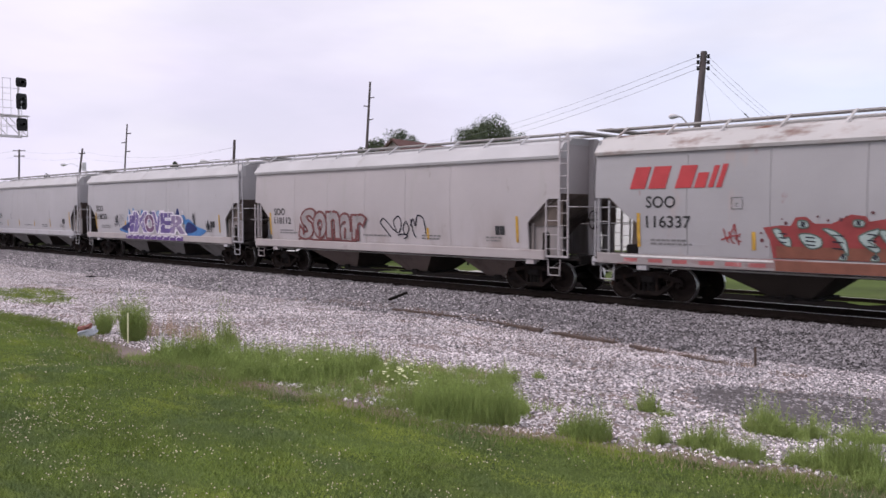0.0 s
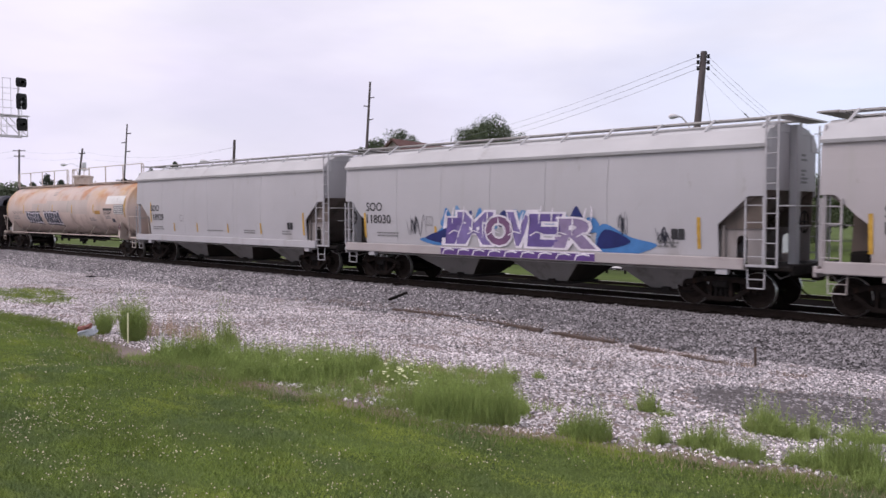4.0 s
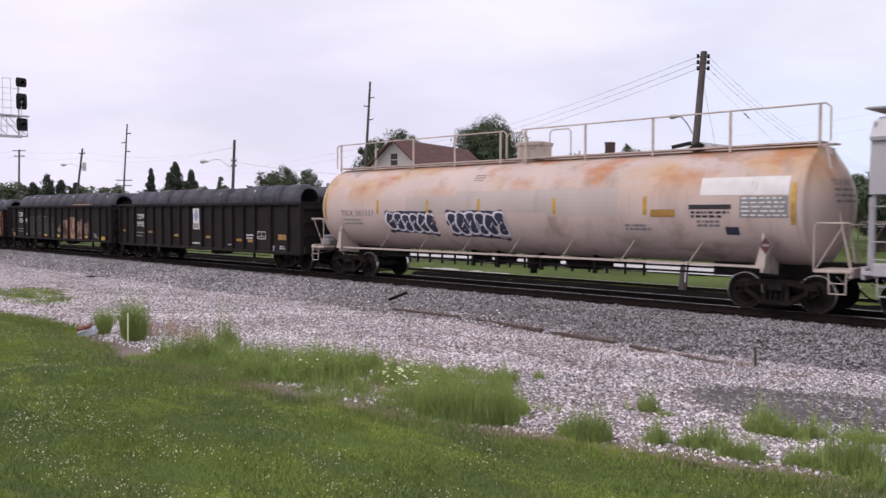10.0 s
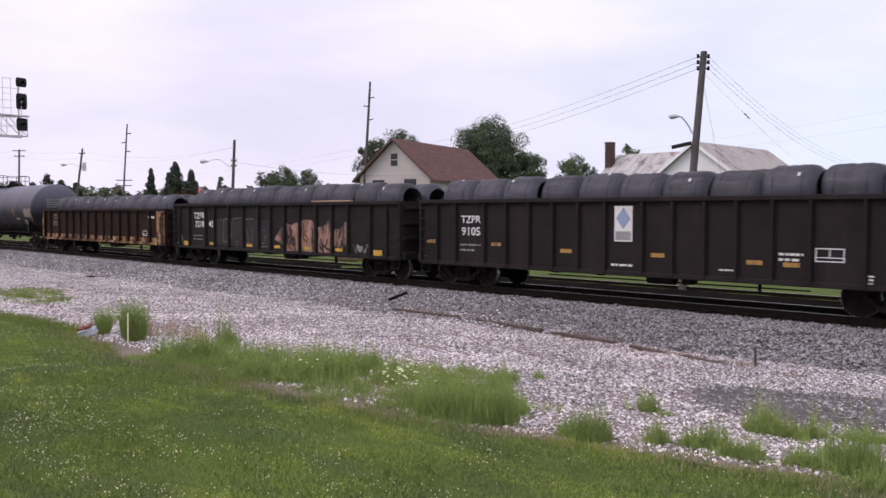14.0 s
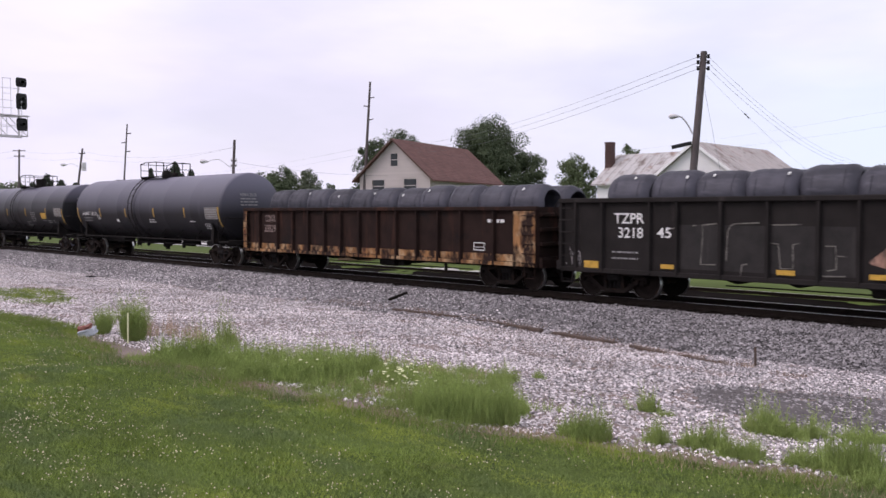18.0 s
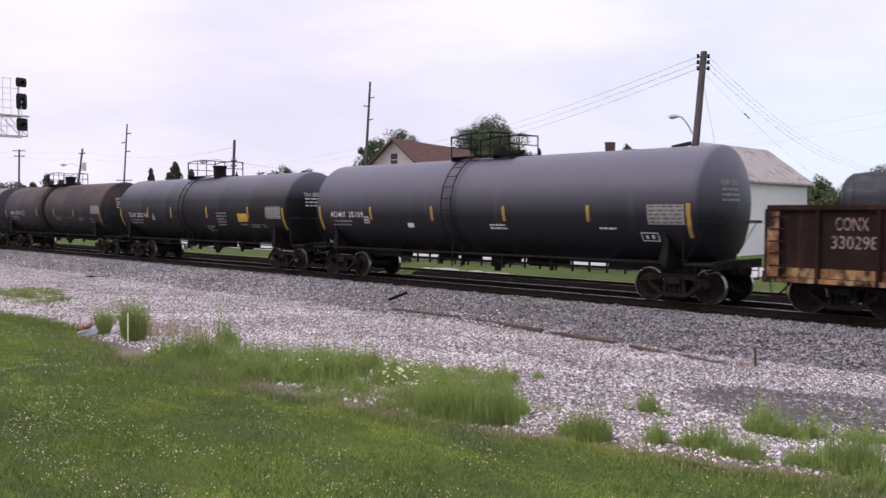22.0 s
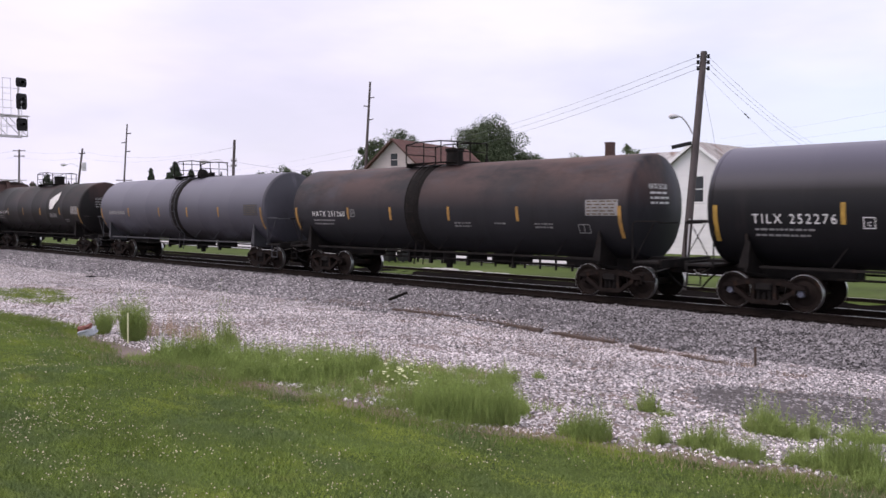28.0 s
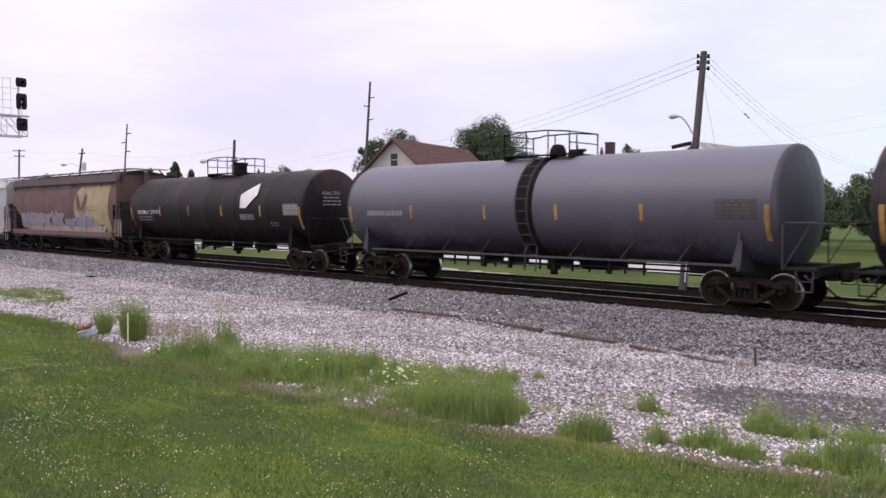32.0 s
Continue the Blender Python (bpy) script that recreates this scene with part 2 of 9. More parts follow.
# ---- mesh helpers ----
class Geo:
    """Collects vertices and faces of one mesh."""

    def __init__(self):
        self.v, self.f = [], []

    def add(self, vs, fs):
        o = len(self.v)
        self.v += [tuple(p) for p in vs]
        self.f += [tuple(i + o for i in q) for q in fs]
        return self

    def box(self, x0, x1, y0, y1, z0, z1, b=0.0, m=None):
        c, h = ((x0 + x1) / 2, (y0 + y1) / 2, (z0 + z1) / 2), ((x1 - x0) / 2, (y1 - y0) / 2, (z1 - z0) / 2)
        if b <= 0:
            vs = [(c[0] + h[0] * i, c[1] + h[1] * j, c[2] + h[2] * k) for i in (-1, 1) for j in (-1, 1) for k in (-1, 1)]
            fs = [(0, 1, 3, 2), (4, 6, 7, 5), (0, 4, 5, 1), (2, 3, 7, 6), (0, 2, 6, 4), (1, 5, 7, 3)]
        else:
            b = min(b, *(0.45 * a for a in h))
            vs, ix, fs = [], {}, []
            for i in (-1, 1):
                for j in (-1, 1):
                    for k in (-1, 1):
                        s = (i, j, k)
                        for a in range(3):
                            ix[s, a] = len(vs)
                            vs.append(tuple(c[q] + s[q] * (h[q] - (0 if q == a else b)) for q in range(3)))
            for a in range(3):
                p, q = [w for w in range(3) if w != a]
                for sa in (-1, 1):
                    ring = []
                    for sp, sq in ((-1, -1), (1, -1), (1, 1), (-1, 1)):
                        s = [0, 0, 0]
                        s[a], s[p], s[q] = sa, sp, sq
                        ring.append(ix[tuple(s), a])
                    fs.append(ring)
                for sp in (-1, 1):
                    for sq in (-1, 1):
                        s0, s1 = [0, 0, 0], [0, 0, 0]
                        s0[a], s0[p], s0[q] = -1, sp, sq
                        s1[a], s1[p], s1[q] = 1, sp, sq
                        fs.append((ix[tuple(s0), p], ix[tuple(s1), p], ix[tuple(s1), q], ix[tuple(s0), q]))
            for i in (-1, 1):
                for j in (-1, 1):
                    for k in (-1, 1):
                        fs.append([ix[(i, j, k), a] for a in range(3)])
        if m is not None:
            vs = [m @ Vector(p) for p in vs]
        return self.add(vs, fs)

    def rod(self, p, q, r, n=7, r2=None):
        p, q = Vector(p), Vector(q)
        d = (q - p).normalized()
        u = d.orthogonal().normalized()
        w = d.cross(u)
        r2 = r if r2 is None else r2
        vs = []
        for c, rr in ((p, r), (q, r2)):
            vs += [c + (u * math.cos(2 * math.pi * i / n) + w * math.sin(2 * math.pi * i / n)) * rr for i in range(n)]
        fs = [(i, (i + 1) % n, n + (i + 1) % n, n + i) for i in range(n)] + [tuple(range(n - 1, -1, -1)), tuple(range(n, 2 * n))]
        return self.add(vs, fs)

    def path(self, pts, r, n=6):
        """A round tube swept through the points, in one piece."""
        ps = [Vector(p) for p in pts]
        ds = [(q - p).normalized() for p, q in zip(ps, ps[1:])]
        u, vs, k = ds[0].orthogonal().normalized(), [], len(ps)
        for i, p in enumerate(ps):
            a, b = ds[max(i - 1, 0)], ds[min(i, k - 2)]
            d = (a + b).normalized() if (a + b).length > 1e-3 else b
            u = (u - d * u.dot(d)).normalized()
            w, grow = d.cross(u), 1 / max(abs(a.dot(d)), 0.6)
            vs += [p + (u * math.cos(2 * math.pi * j / n) + w * math.sin(2 * math.pi * j / n)) * r * grow for j in range(n)]
        fs = [(i * n + j, i * n + (j + 1) % n, (i + 1) * n + (j + 1) % n, (i + 1) * n + j) for i in range(k - 1) for j in range(n)]
        return self.add(vs, fs + [tuple(range(n - 1, -1, -1)), tuple(range((k - 1) * n, k * n))])

    def beam(self, p, q, w, h):
        """A bar of square section from p to q; h is its upright side."""
        p, q = Vector(p), Vector(q)
        d = (q - p).normalized()
        s = d.cross(Vector((0, 0, 1)))
        s = s.normalized() if s.length > 1e-4 else Vector((1, 0, 0))
        t = s.cross(d)
        vs = [c + s * (i * w / 2) + t * (j * h / 2) for c in (p, q) for i, j in ((-1, -1), (1, -1), (1, 1), (-1, 1))]
        return self.add(vs, [(0, 1, 2, 3), (7, 6, 5, 4), (0, 4, 5, 1), (1, 5, 6, 2), (2, 6, 7, 3), (3, 7, 4, 0)])

    def prism(self, poly, axis, a, b):
        def at(p, w):
            return {"y": (p[0], w, p[1]), "x": (w, p[0], p[1]), "z": (p[0], p[1], w)}[axis]
        n = len(poly)
        vs = [at(p, a) for p in poly] + [at(p, b) for p in poly]
        return self.add(vs, [tuple(range(n)), tuple(range(2 * n - 1, n - 1, -1))] + [(i, n + i, n + (i + 1) % n, (i + 1) % n) for i in range(n)])

    def lathe(self, prof, c=(0, 0, 0), axis="x", n=40, closed=False):
        vs, fs = [], []
        for u, r in prof:
            for i in range(n):
                a = 2 * math.pi * i / n
                p, q = r * math.cos(a), r * math.sin(a)
                w = {"x": (u, p, q), "y": (p, u, q), "z": (p, q, u)}[axis]
                vs.append((c[0] + w[0], c[1] + w[1], c[2] + w[2]))
        m = len(prof)
        for k in range(m if closed else m - 1):
            k2 = (k + 1) % m
            fs += [(k * n + i, k * n + (i + 1) % n, k2 * n + (i + 1) % n, k2 * n + i) for i in range(n)]
        return self.add(vs, fs)


def mesh_of(geo, name, material, smooth=False):
    me = bpy.data.meshes.new(name)
    me.from_pydata(geo.v, [], geo.f)
    if smooth:
        me.polygons.foreach_set("use_smooth", [True] * len(me.polygons))
        me.set_sharp_from_angle(angle=radians(35))
    me.materials.append(material)
    me.update()
    return me


def part(name, geo, material, parent, label="", smooth=False):
    """One mesh object under a thing or under a part; geo is a Geo or a ready mesh."""
    me = mesh_of(geo, name, material, smooth) if isinstance(geo, Geo) else geo
    ob = new(name, me)
    ob.parent = parent
    return tagged(ob, label)


def fast_mesh(name, v, f, material):
    """A mesh out of arrays: vertices (n, 3) and faces (m, 3)."""
    v, f = np.asarray(v, np.float32), np.asarray(f, np.int32)
    me = bpy.data.meshes.new(name)
    me.vertices.add(len(v))
    me.vertices.foreach_set("co", v.ravel())
    me.loops.add(f.size)
    me.loops.foreach_set("vertex_index", f.ravel())
    me.polygons.add(len(f))
    me.polygons.foreach_set("loop_start", np.arange(0, f.size, f.shape[1], dtype=np.int32))
    me.update(calc_edges=True)
    me.materials.append(material)
    return me


def lettering(text, size, width=None, spacing=1.0, fat=0.016):
    """Outline letters as flat faces: (points in x, z from the lower left, faces)."""
    cu = bpy.data.curves.new("letters", "FONT")
    cu.body, cu.size, cu.space_character, cu.resolution_u, cu.offset = text, size / 0.72, spacing, 3, size * fat
    ob = bpy.data.objects.new("letters", cu)
    scene.collection.objects.link(ob)
    me = bpy.data.meshes.new_from_object(ob.evaluated_get(bpy.context.evaluated_depsgraph_get()))
    pts = np.array([(p.co.x, p.co.y) for p in me.vertices])
    fs = [tuple(p.vertices) for p in me.polygons]
    bpy.data.objects.remove(ob)
    bpy.data.curves.remove(cu)
    bpy.data.meshes.remove(me)
    pts[:, 0] -= pts[:, 0].min()
    if width:
        pts[:, 0] *= width / pts[:, 0].max()
    return pts, fs


def decal(geo, pts, fs, surf, off):
    """Lays flat faces (x, z) on a side whose y is surf(x, z), off metres proud of it."""
    return geo.add([(x, surf(x, z) - off, z) for x, z in pts], fs)


def put_text(geo, text, x, z, size, surf, width=None, off=0.008, spacing=1.0, fat=0.016):
    pts, fs = lettering(text, size, width, spacing, fat)
    return decal(geo, pts + np.array([x, z]), fs, surf, off)


def patch(geo, x0, x1, z0, z1, surf, off=0.008, n=6):
    zs = [z0 + (z1 - z0) * i / n for i in range(n + 1)]
    return decal(geo, [(x, z) for z in zs for x in (x0, x1)], [(2 * i, 2 * i + 1, 2 * i + 3, 2 * i + 2) for i in range(n)], surf, off)


def bars(geo, x0, x1, z_top, rows, pitch, thick, surf, rnd, off=0.008):
    """Lines of writing too small to read, as broken bars."""
    for k in range(rows):
        x, z = x0, z_top - k * pitch
        end = x1 - rnd.random() * 0.25 * (x1 - x0)
        while x < end - 0.03:
            w = min(rnd.uniform(0.05, 0.17), end - x)
            patch(geo, x, x + w, z - thick, z, surf, off, 1)
            x += w + rnd.uniform(0.02, 0.05)
    return geo


def stroke(geo, pts, width, surf, off, taper=False):
    """A painted line along points (x, z)."""
    pts = [Vector(p) for p in pts]
    vs = []
    for i, p in enumerate(pts):
        d = (pts[min(i + 1, len(pts) - 1)] - pts[max(i - 1, 0)])
        d = d.normalized() if d.length else Vector((1, 0))
        w = width * (1 - 0.7 * abs(2 * i / (len(pts) - 1) - 1) if taper else 1) / 2
        vs += [(p.x - d.y * w, p.y + d.x * w), (p.x + d.y * w, p.y - d.x * w)]
    return decal(geo, vs, [(2 * i, 2 * i + 1, 2 * i + 3, 2 * i + 2) for i in range(len(pts) - 1)], surf, off)


def curve_pts(ctrl, n=6, closed=False):
    """A smooth line through control points (x, z)."""
    c = [Vector(p) for p in ctrl]
    out, m = [], len(c)
    for i in range(m if closed else m - 1):
        p0, p1, p2, p3 = (c[(i + k) % m] if closed else c[min(max(i + k, 0), m - 1)] for k in (-1, 0, 1, 2))
        for j in range(n):
            t = j / n
            out.append(0.5 * (2 * p1 + (p2 - p0) * t + (2 * p0 - 5 * p1 + 4 * p2 - p3) * t * t + (3 * p1 - p0 - 3 * p2 + p3) * t ** 3))
    out.append(c[0] if closed else c[-1])
    return out


def blob(geo, ctrl, surf, off, n=5):
    """A filled closed shape, laid as a fan round its middle."""
    pts = curve_pts(ctrl, n, True)[:-1]
    mid = sum(pts, Vector((0, 0))) / len(pts)
    k = len(pts)
    half = [(p + mid) / 2 for p in pts]
    vs = [tuple(mid)] + [tuple(p) for p in half] + [tuple(p) for p in pts]
    fs = [(0, 1 + i, 1 + (i + 1) % k) for i in range(k)] + [(1 + i, 1 + k + i, 1 + k + (i + 1) % k, 1 + (i + 1) % k) for i in range(k)]
    return decal(geo, vs, fs, surf, off)


# ---- ground and track ----
TRACK_Y, GAUGE = 21.3, 1.505
PROFILE = [(-400, 2.0), (-60, 1.2), (0, 0.62), (4, 0.33), (8, 0.03), (12, -0.27), (15.9, -0.52), (19, -0.55), (26, -0.55), (28, -0.42), (60, -0.4), (200, -0.4), (4000, -0.4)]


def ground_z(y):
    return float(np.interp(y, [p[0] for p in PROFILE], [p[1] for p in PROFILE]))


EDGE = [(-130, 6.0), (-19.2, 6.0), (-18.2, 6.35), (-16.8, 6.37), (-14.9, 6.1), (-13.4, 5.82), (-12.4, 5.52), (-11.8, 5.5), (-11.3, 5.8), (-8.6, 5.88), (-7.6, 5.98), (-6.1, 6.34), (-5.5, 6.53), (-4.5, 7.02), (-3.4, 7.28), (-2.2, 7.5), (0, 7.9), (40, 8)]


def edge_at(x):
    return np.interp(x, [p[0] for p in EDGE], [p[1] for p in EDGE]) + 0.05 * np.sin(2.3 * x + 1) + 0.04 * np.sin(6.1 * x)


def lawn_edge(x):
    """How far the mown lawn reaches towards the track, at x along it."""
    return float(edge_at(x))


def strip(name, x_list, y_of, z_of, cross, material, label="", category=""):
    """A sheet between two edges: cross is a list of fractions from one edge to the other."""
    vs, fs, k = [], [], len(cross)
    for x in x_list:
        y0, y1 = y_of(x)
        for c in cross:
            y = y0 + (y1 - y0) * c
            vs.append((x, y, z_of(x, y)))
    for i in range(len(x_list) - 1):
        fs += [(i * k + j, (i + 1) * k + j, (i + 1) * k + j + 1, i * k + j + 1) for j in range(k - 1)]
    ob = new(name, mesh_of(Geo().add(vs, fs), name, material))
    return tagged(ob, label, category, kind="structure")


gx = [-3500, -1500, -600, -300, -200, -150] + list(range(-120, -30, 2)) + [-30 + 0.25 * i for i in range(129)] + list(range(4, 41, 2)) + [80, 200, 600, 3500]
gy = [-400, -100, -60, -30, -10] + [i * 0.5 for i in range(-10, 2)] + [1 + 0.25 * i for i in range(40)] + [i * 0.5 for i in range(22, 64)] + [34, 40, 60, 100, 200, 500, 1500, 4000]


def uneven(x, y):
    return 0.05 * noise.noise((x * 0.35, y * 0.35, 3)) + 0.02 * noise.noise((x * 1.3, y * 1.3, 9))


gv = [(x, y, ground_z(y) + (uneven(x, y) if abs(x) < 130 and -10 < y < 60 else 0)) for x in gx for y in gy]
gf = [(i * len(gy) + j, (i + 1) * len(gy) + j, (i + 1) * len(gy) + j + 1, i * len(gy) + j + 1) for i in range(len(gx) - 1) for j in range(len(gy) - 1)]
ground = tagged(new("ground", mesh_of(Geo().add(gv, gf), "ground", M["lawn_soil"])), "mown green grass ground with clover, reaching the horizon", "ground", kind="structure")
ground.data.materials.append(M["far_grass"])
for poly in ground.data.polygons:
    if poly.center.y > 26:
        poly.material_index = 1

px_fine = [x * 0.5 for x in range(-260, 41)]
gravel_bed = strip("gravel_strip", px_fine, lambda x: (lawn_edge(x), 16.4), lambda x, y: ground_z(y) + uneven(x, y) + 0.02 * min(1, (y - lawn_edge(x)) * 2) + 0.004,
                   [0, 0.03, 0.08] + [i / 16 for i in range(2, 17)], M["gravel_bed"], "pale crushed limestone strip beside the railway", "gravel")


def ballast_z(y):
    return float(np.interp(y, [15.6, 16.1, 18.7, 24.0, 26.6, 27.0], [-0.6, -0.47, -0.19, -0.19, -0.5, -0.65]))


def ballast_lump(x, y):
    return 0.035 * noise.noise((x * 2.2, y * 2.2, 1)) + 0.02 * noise.noise((x * 5, y * 5, 4))


bal_y = [15.6, 15.9, 16.2, 16.6, 17, 17.4, 17.8, 18.2, 18.6, 19, 19.4, 19.8, 20.1, 20.3, 20.9, 21.7, 22.4, 23, 23.8, 24.6, 25.4, 26.2, 27.0]
bal_x = [-400, -250, -180, -140] + [x * 0.4 for x in range(-300, 61)] + [40, 80, 200]
bv = [(x, y, ballast_z(y) + ballast_lump(x, y)) for x in bal_x for y in bal_y]
nb = len(bal_y)
bf = [(i * nb + j, (i + 1) * nb + j, (i + 1) * nb + j + 1, i * nb + j + 1) for i in range(len(bal_x) - 1) for j in range(nb - 1)]
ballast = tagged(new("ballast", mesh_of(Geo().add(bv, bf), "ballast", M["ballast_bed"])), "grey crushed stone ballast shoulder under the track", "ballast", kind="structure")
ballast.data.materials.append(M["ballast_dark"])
# past the near tie ends the bed gets the painted shade colour
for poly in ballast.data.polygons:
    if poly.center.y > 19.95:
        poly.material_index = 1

# track: two rails on ties, a loose rail lying along the far edge of the ballast
track = tagged(new("track"), "railway track, polished rails on dark timber ties", "railway track", kind="structure")
RAIL = [(-0.075, -0.17), (0.075, -0.17), (0.075, -0.155), (0.012, -0.135), (0.009, -0.045), (0.036, -0.035), (0.036, -0.008), (0.028, 0.0), (-0.028, 0.0), (-0.036, -0.008), (-0.036, -0.035), (-0.009, -0.045), (-0.012, -0.135), (-0.075, -0.155)]
for side in (-1, 1):
    y = TRACK_Y + side * GAUGE / 2
    rail = part("rail", Geo().prism([(y + a, b) for a, b in RAIL], "x", -400, 200), M["rail_side"], track, "rusty rail with a bright worn head")
    part("rail_head", Geo().prism([(y - 0.027, 0.001), (y + 0.027, 0.001), (y + 0.023, 0.004), (y - 0.023, 0.004)], "x", -400, 200), M["rail_top"], rail, "polished steel running surface")
tie_mesh = mesh_of(Geo().box(-0.115, 0.115, -1.3, 1.3, -0.34, -0.168, 0.015), "tie", M["tie"])
plate_mesh = mesh_of(Geo().box(-0.1, 0.1, -0.18, 0.18, -0.168, -0.155, 0.004).rod((-0.06, -0.1, -0.16), (-0.06, -0.1, -0.13), 0.014, 6).rod((0.06, 0.1, -0.16), (0.06, 0.1, -0.13), 0.014, 6), "tie_plate", M["rail_side"])
for i in range(150):
    x = -76 + i * 0.533
    tie = part("tie", tie_mesh, M["tie"], track)
    tie.location, tie.rotation_euler = (x + random.uniform(-0.02, 0.02), TRACK_Y + random.uniform(-0.04, 0.04), random.uniform(-0.005, 0.003)), (0, 0, random.uniform(-0.012, 0.012))
    for side in (-1, 1):
        plate = part("tie_plate", plate_mesh, M["rail_side"], tie)
        plate.location = (0, side * GAUGE / 2, 0)

loose_rail = tagged(new("loose_rail", mesh_of(Geo().prism([(a, b - 0.29) for a, b in RAIL], "x", -120, 60), "loose_rail", M["rail_side"])), "spare steel rail lying along the grass edge", "rail")
part("rail_head", Geo().box(-120, 60, -0.03, 0.03, -0.289, -0.283), M["far_rail"], loose_rail, "bright worn top of the spare rail")
loose_rail.matrix_world = pose(-15.0, 28.0, 0.0)
# near-black strip that carries the dark bed on to the grass
cinder_strip = strip("cinder_strip", [-140 + 4 * i for i in range(50)], lambda x: (26.0, 27.85), lambda x, y: ground_z(y) + uneven(x, y) + 0.012, [0, 0.25, 0.5, 0.75, 1], M["far_strip_black"], "dark strip of ground beyond the track", "ground")


def scatter_stones(name, n, material, seed, x_of, y_range, z_of, size, label, y_pow=1.0, flat=0.75, bare=None):
    """Broken stones as separate lumps in one mesh."""
    r = np.random.default_rng(seed)
    y = y_range[0] + (y_range[1] - y_range[0]) * r.random(n) ** y_pow
    lo, hi = x_of(y)
    u = r.random(n)
    x = hi - (hi - lo) * u ** 1.45
    if bare:
        keep = bare(x, y, r.random(n))
        x, y = x[keep], y[keep]
        n = len(x)
    z = z_of(x, y)
    s = size * (0.5 + 1.0 * r.random(n) ** 1.7)
    base = np.array([(1, 0, 0), (-1, 0, 0), (0, 1, 0), (0, -1, 0), (0, 0, 1), (0, 0, -1)], float)
    v = base[None] * (0.7 + 0.6 * r.random((n, 6, 1))) + 0.22 * r.standard_normal((n, 6, 3))
    a, t = r.random(n) * 6.283, (r.random(n) - 0.5) * 1.4
    ca, sa, ct, st = np.cos(a), np.sin(a), np.cos(t), np.sin(t)
    vx, vy, vz = v[..., 0], v[..., 1], v[..., 2]
    vy, vz = vy * ct[:, None] - vz * st[:, None], vy * st[:, None] + vz * ct[:, None]
    v = np.stack([vx * ca[:, None] - vy * sa[:, None], vx * sa[:, None] + vy * ca[:, None], vz * flat], -1) * s[:, None, None] * 0.5
    v += np.stack([x, y, z + s * 0.1], -1)[:, None]
    # the side that lies in the bed stays open
    f = np.array([(0, 2, 4), (2, 1, 4), (1, 3, 4), (3, 0, 4)])
    f = (f[None] + 6 * np.arange(n)[:, None, None]).reshape(-1, 3)
    return tagged(new(name, fast_mesh(name, v.reshape(-1, 3), f, material)), label, "gravel", kind="stuff")


def z_ground(x, y):
    g = np.interp(y, [p[0] for p in PROFILE], [p[1] for p in PROFILE])
    return g + np.array([uneven(a, b) for a, b in zip(x, y)]) + 0.02


def z_ballast(x, y):
    return np.array([ballast_z(b) + ballast_lump(a, b) for a, b in zip(x, y)])


scatter_stones("gravel_stones", 190000, M["gravel"], 5, lambda y: (-3.2 * y - 1, -0.3 * y + 1), (6.2, 16.3), z_ground, 0.041, "loose pale limestone chips on the strip beside the track", 0.9,
               bare=lambda x, y, u: (y > edge_at(x) + 0.02 + 0.6 * u) & ((((x + 3.45) / 2.75) ** 2 + ((y - 11.45) / 1.85) ** 2 > 0.86 + 0.2 * np.sin(5 * x + 3 * np.sin(3 * y)) ** 2) | (u < 0.03 + 0.32 * ((np.sin(3.1 * y - 2.2 * x) > 0.4) & (x > -4.6)))))
scatter_stones("ballast_stones", 92000, M["stone_grey"], 6, lambda y: (-62 + 0 * y, -0.3 * y + 1), (15.9, 20.05), z_ballast, 0.062, "loose grey ballast stones on the track shoulder")

scatter_stones("pale_spill", 34000, M["gravel"], 16, lambda y: (-75 + 0 * y, -12 + 0 * y), (15.9, 19.6), z_ballast, 0.06, "pale limestone chips spilled over the grey ballast",
               bare=lambda x, y, u: u < np.clip((-12 - x) / 22, 0, 0.9) + 0.55 * (y < 16.9))
scatter_stones("dark_chips", 12000, M["stone_grey"], 17, lambda y: (-3.2 * y - 1, -0.3 * y + 1), (11.5, 16.4), z_ground, 0.05, "grey ballast stones strewn on the pale gravel")
scatter_stones("grey_chips", 15000, M["stone_grey"], 18, lambda y: (-8 + 0 * y, -0.3 * y + 1), (8.5, 16.4), z_ground, 0.045, "grey chips mixed into the pale gravel")
scatter_stones("gravel_stones", 16000, M["gravel"], 19, lambda y: (26 + 0 * y, -0.3 * y + 0.9), (7.0, 16.3), z_ground, 0.042, "loose pale limestone chips on the strip beside the track",
               bare=lambda x, y, u: y > edge_at(x) + 0.1 + 0.3 * u)
scatter_stones("ballast_stones", 8000, M["stone_grey"], 20, lambda y: (28 + 0 * y, -0.3 * y + 0.9), (15.9, 20.05), z_ballast, 0.07, "loose grey ballast stones on the track shoulder")


# ---- the train ----
SPEED = 5.793
DRIFT = (-0.0450976, 0.04507463, -0.62862111, -0.18294635, 0.38536017)
MOVERS, WHEELSETS = [], {-1: [], 1: []}


def run(t):
    """Metres that the train has gone at t seconds."""
    u = (t - 16) / 16
    return SPEED * (t + sum(c * u ** (k + 2) for k, c in enumerate(DRIFT)))


def car_thing(name, x, label, category, group="cars of the freight train"):
    ob = tagged(new(name), label, category, group)
    ob.location = (x + run(0), TRACK_Y, 0)
    MOVERS.append((ob, x, 0.0, 0.0))
    return ob


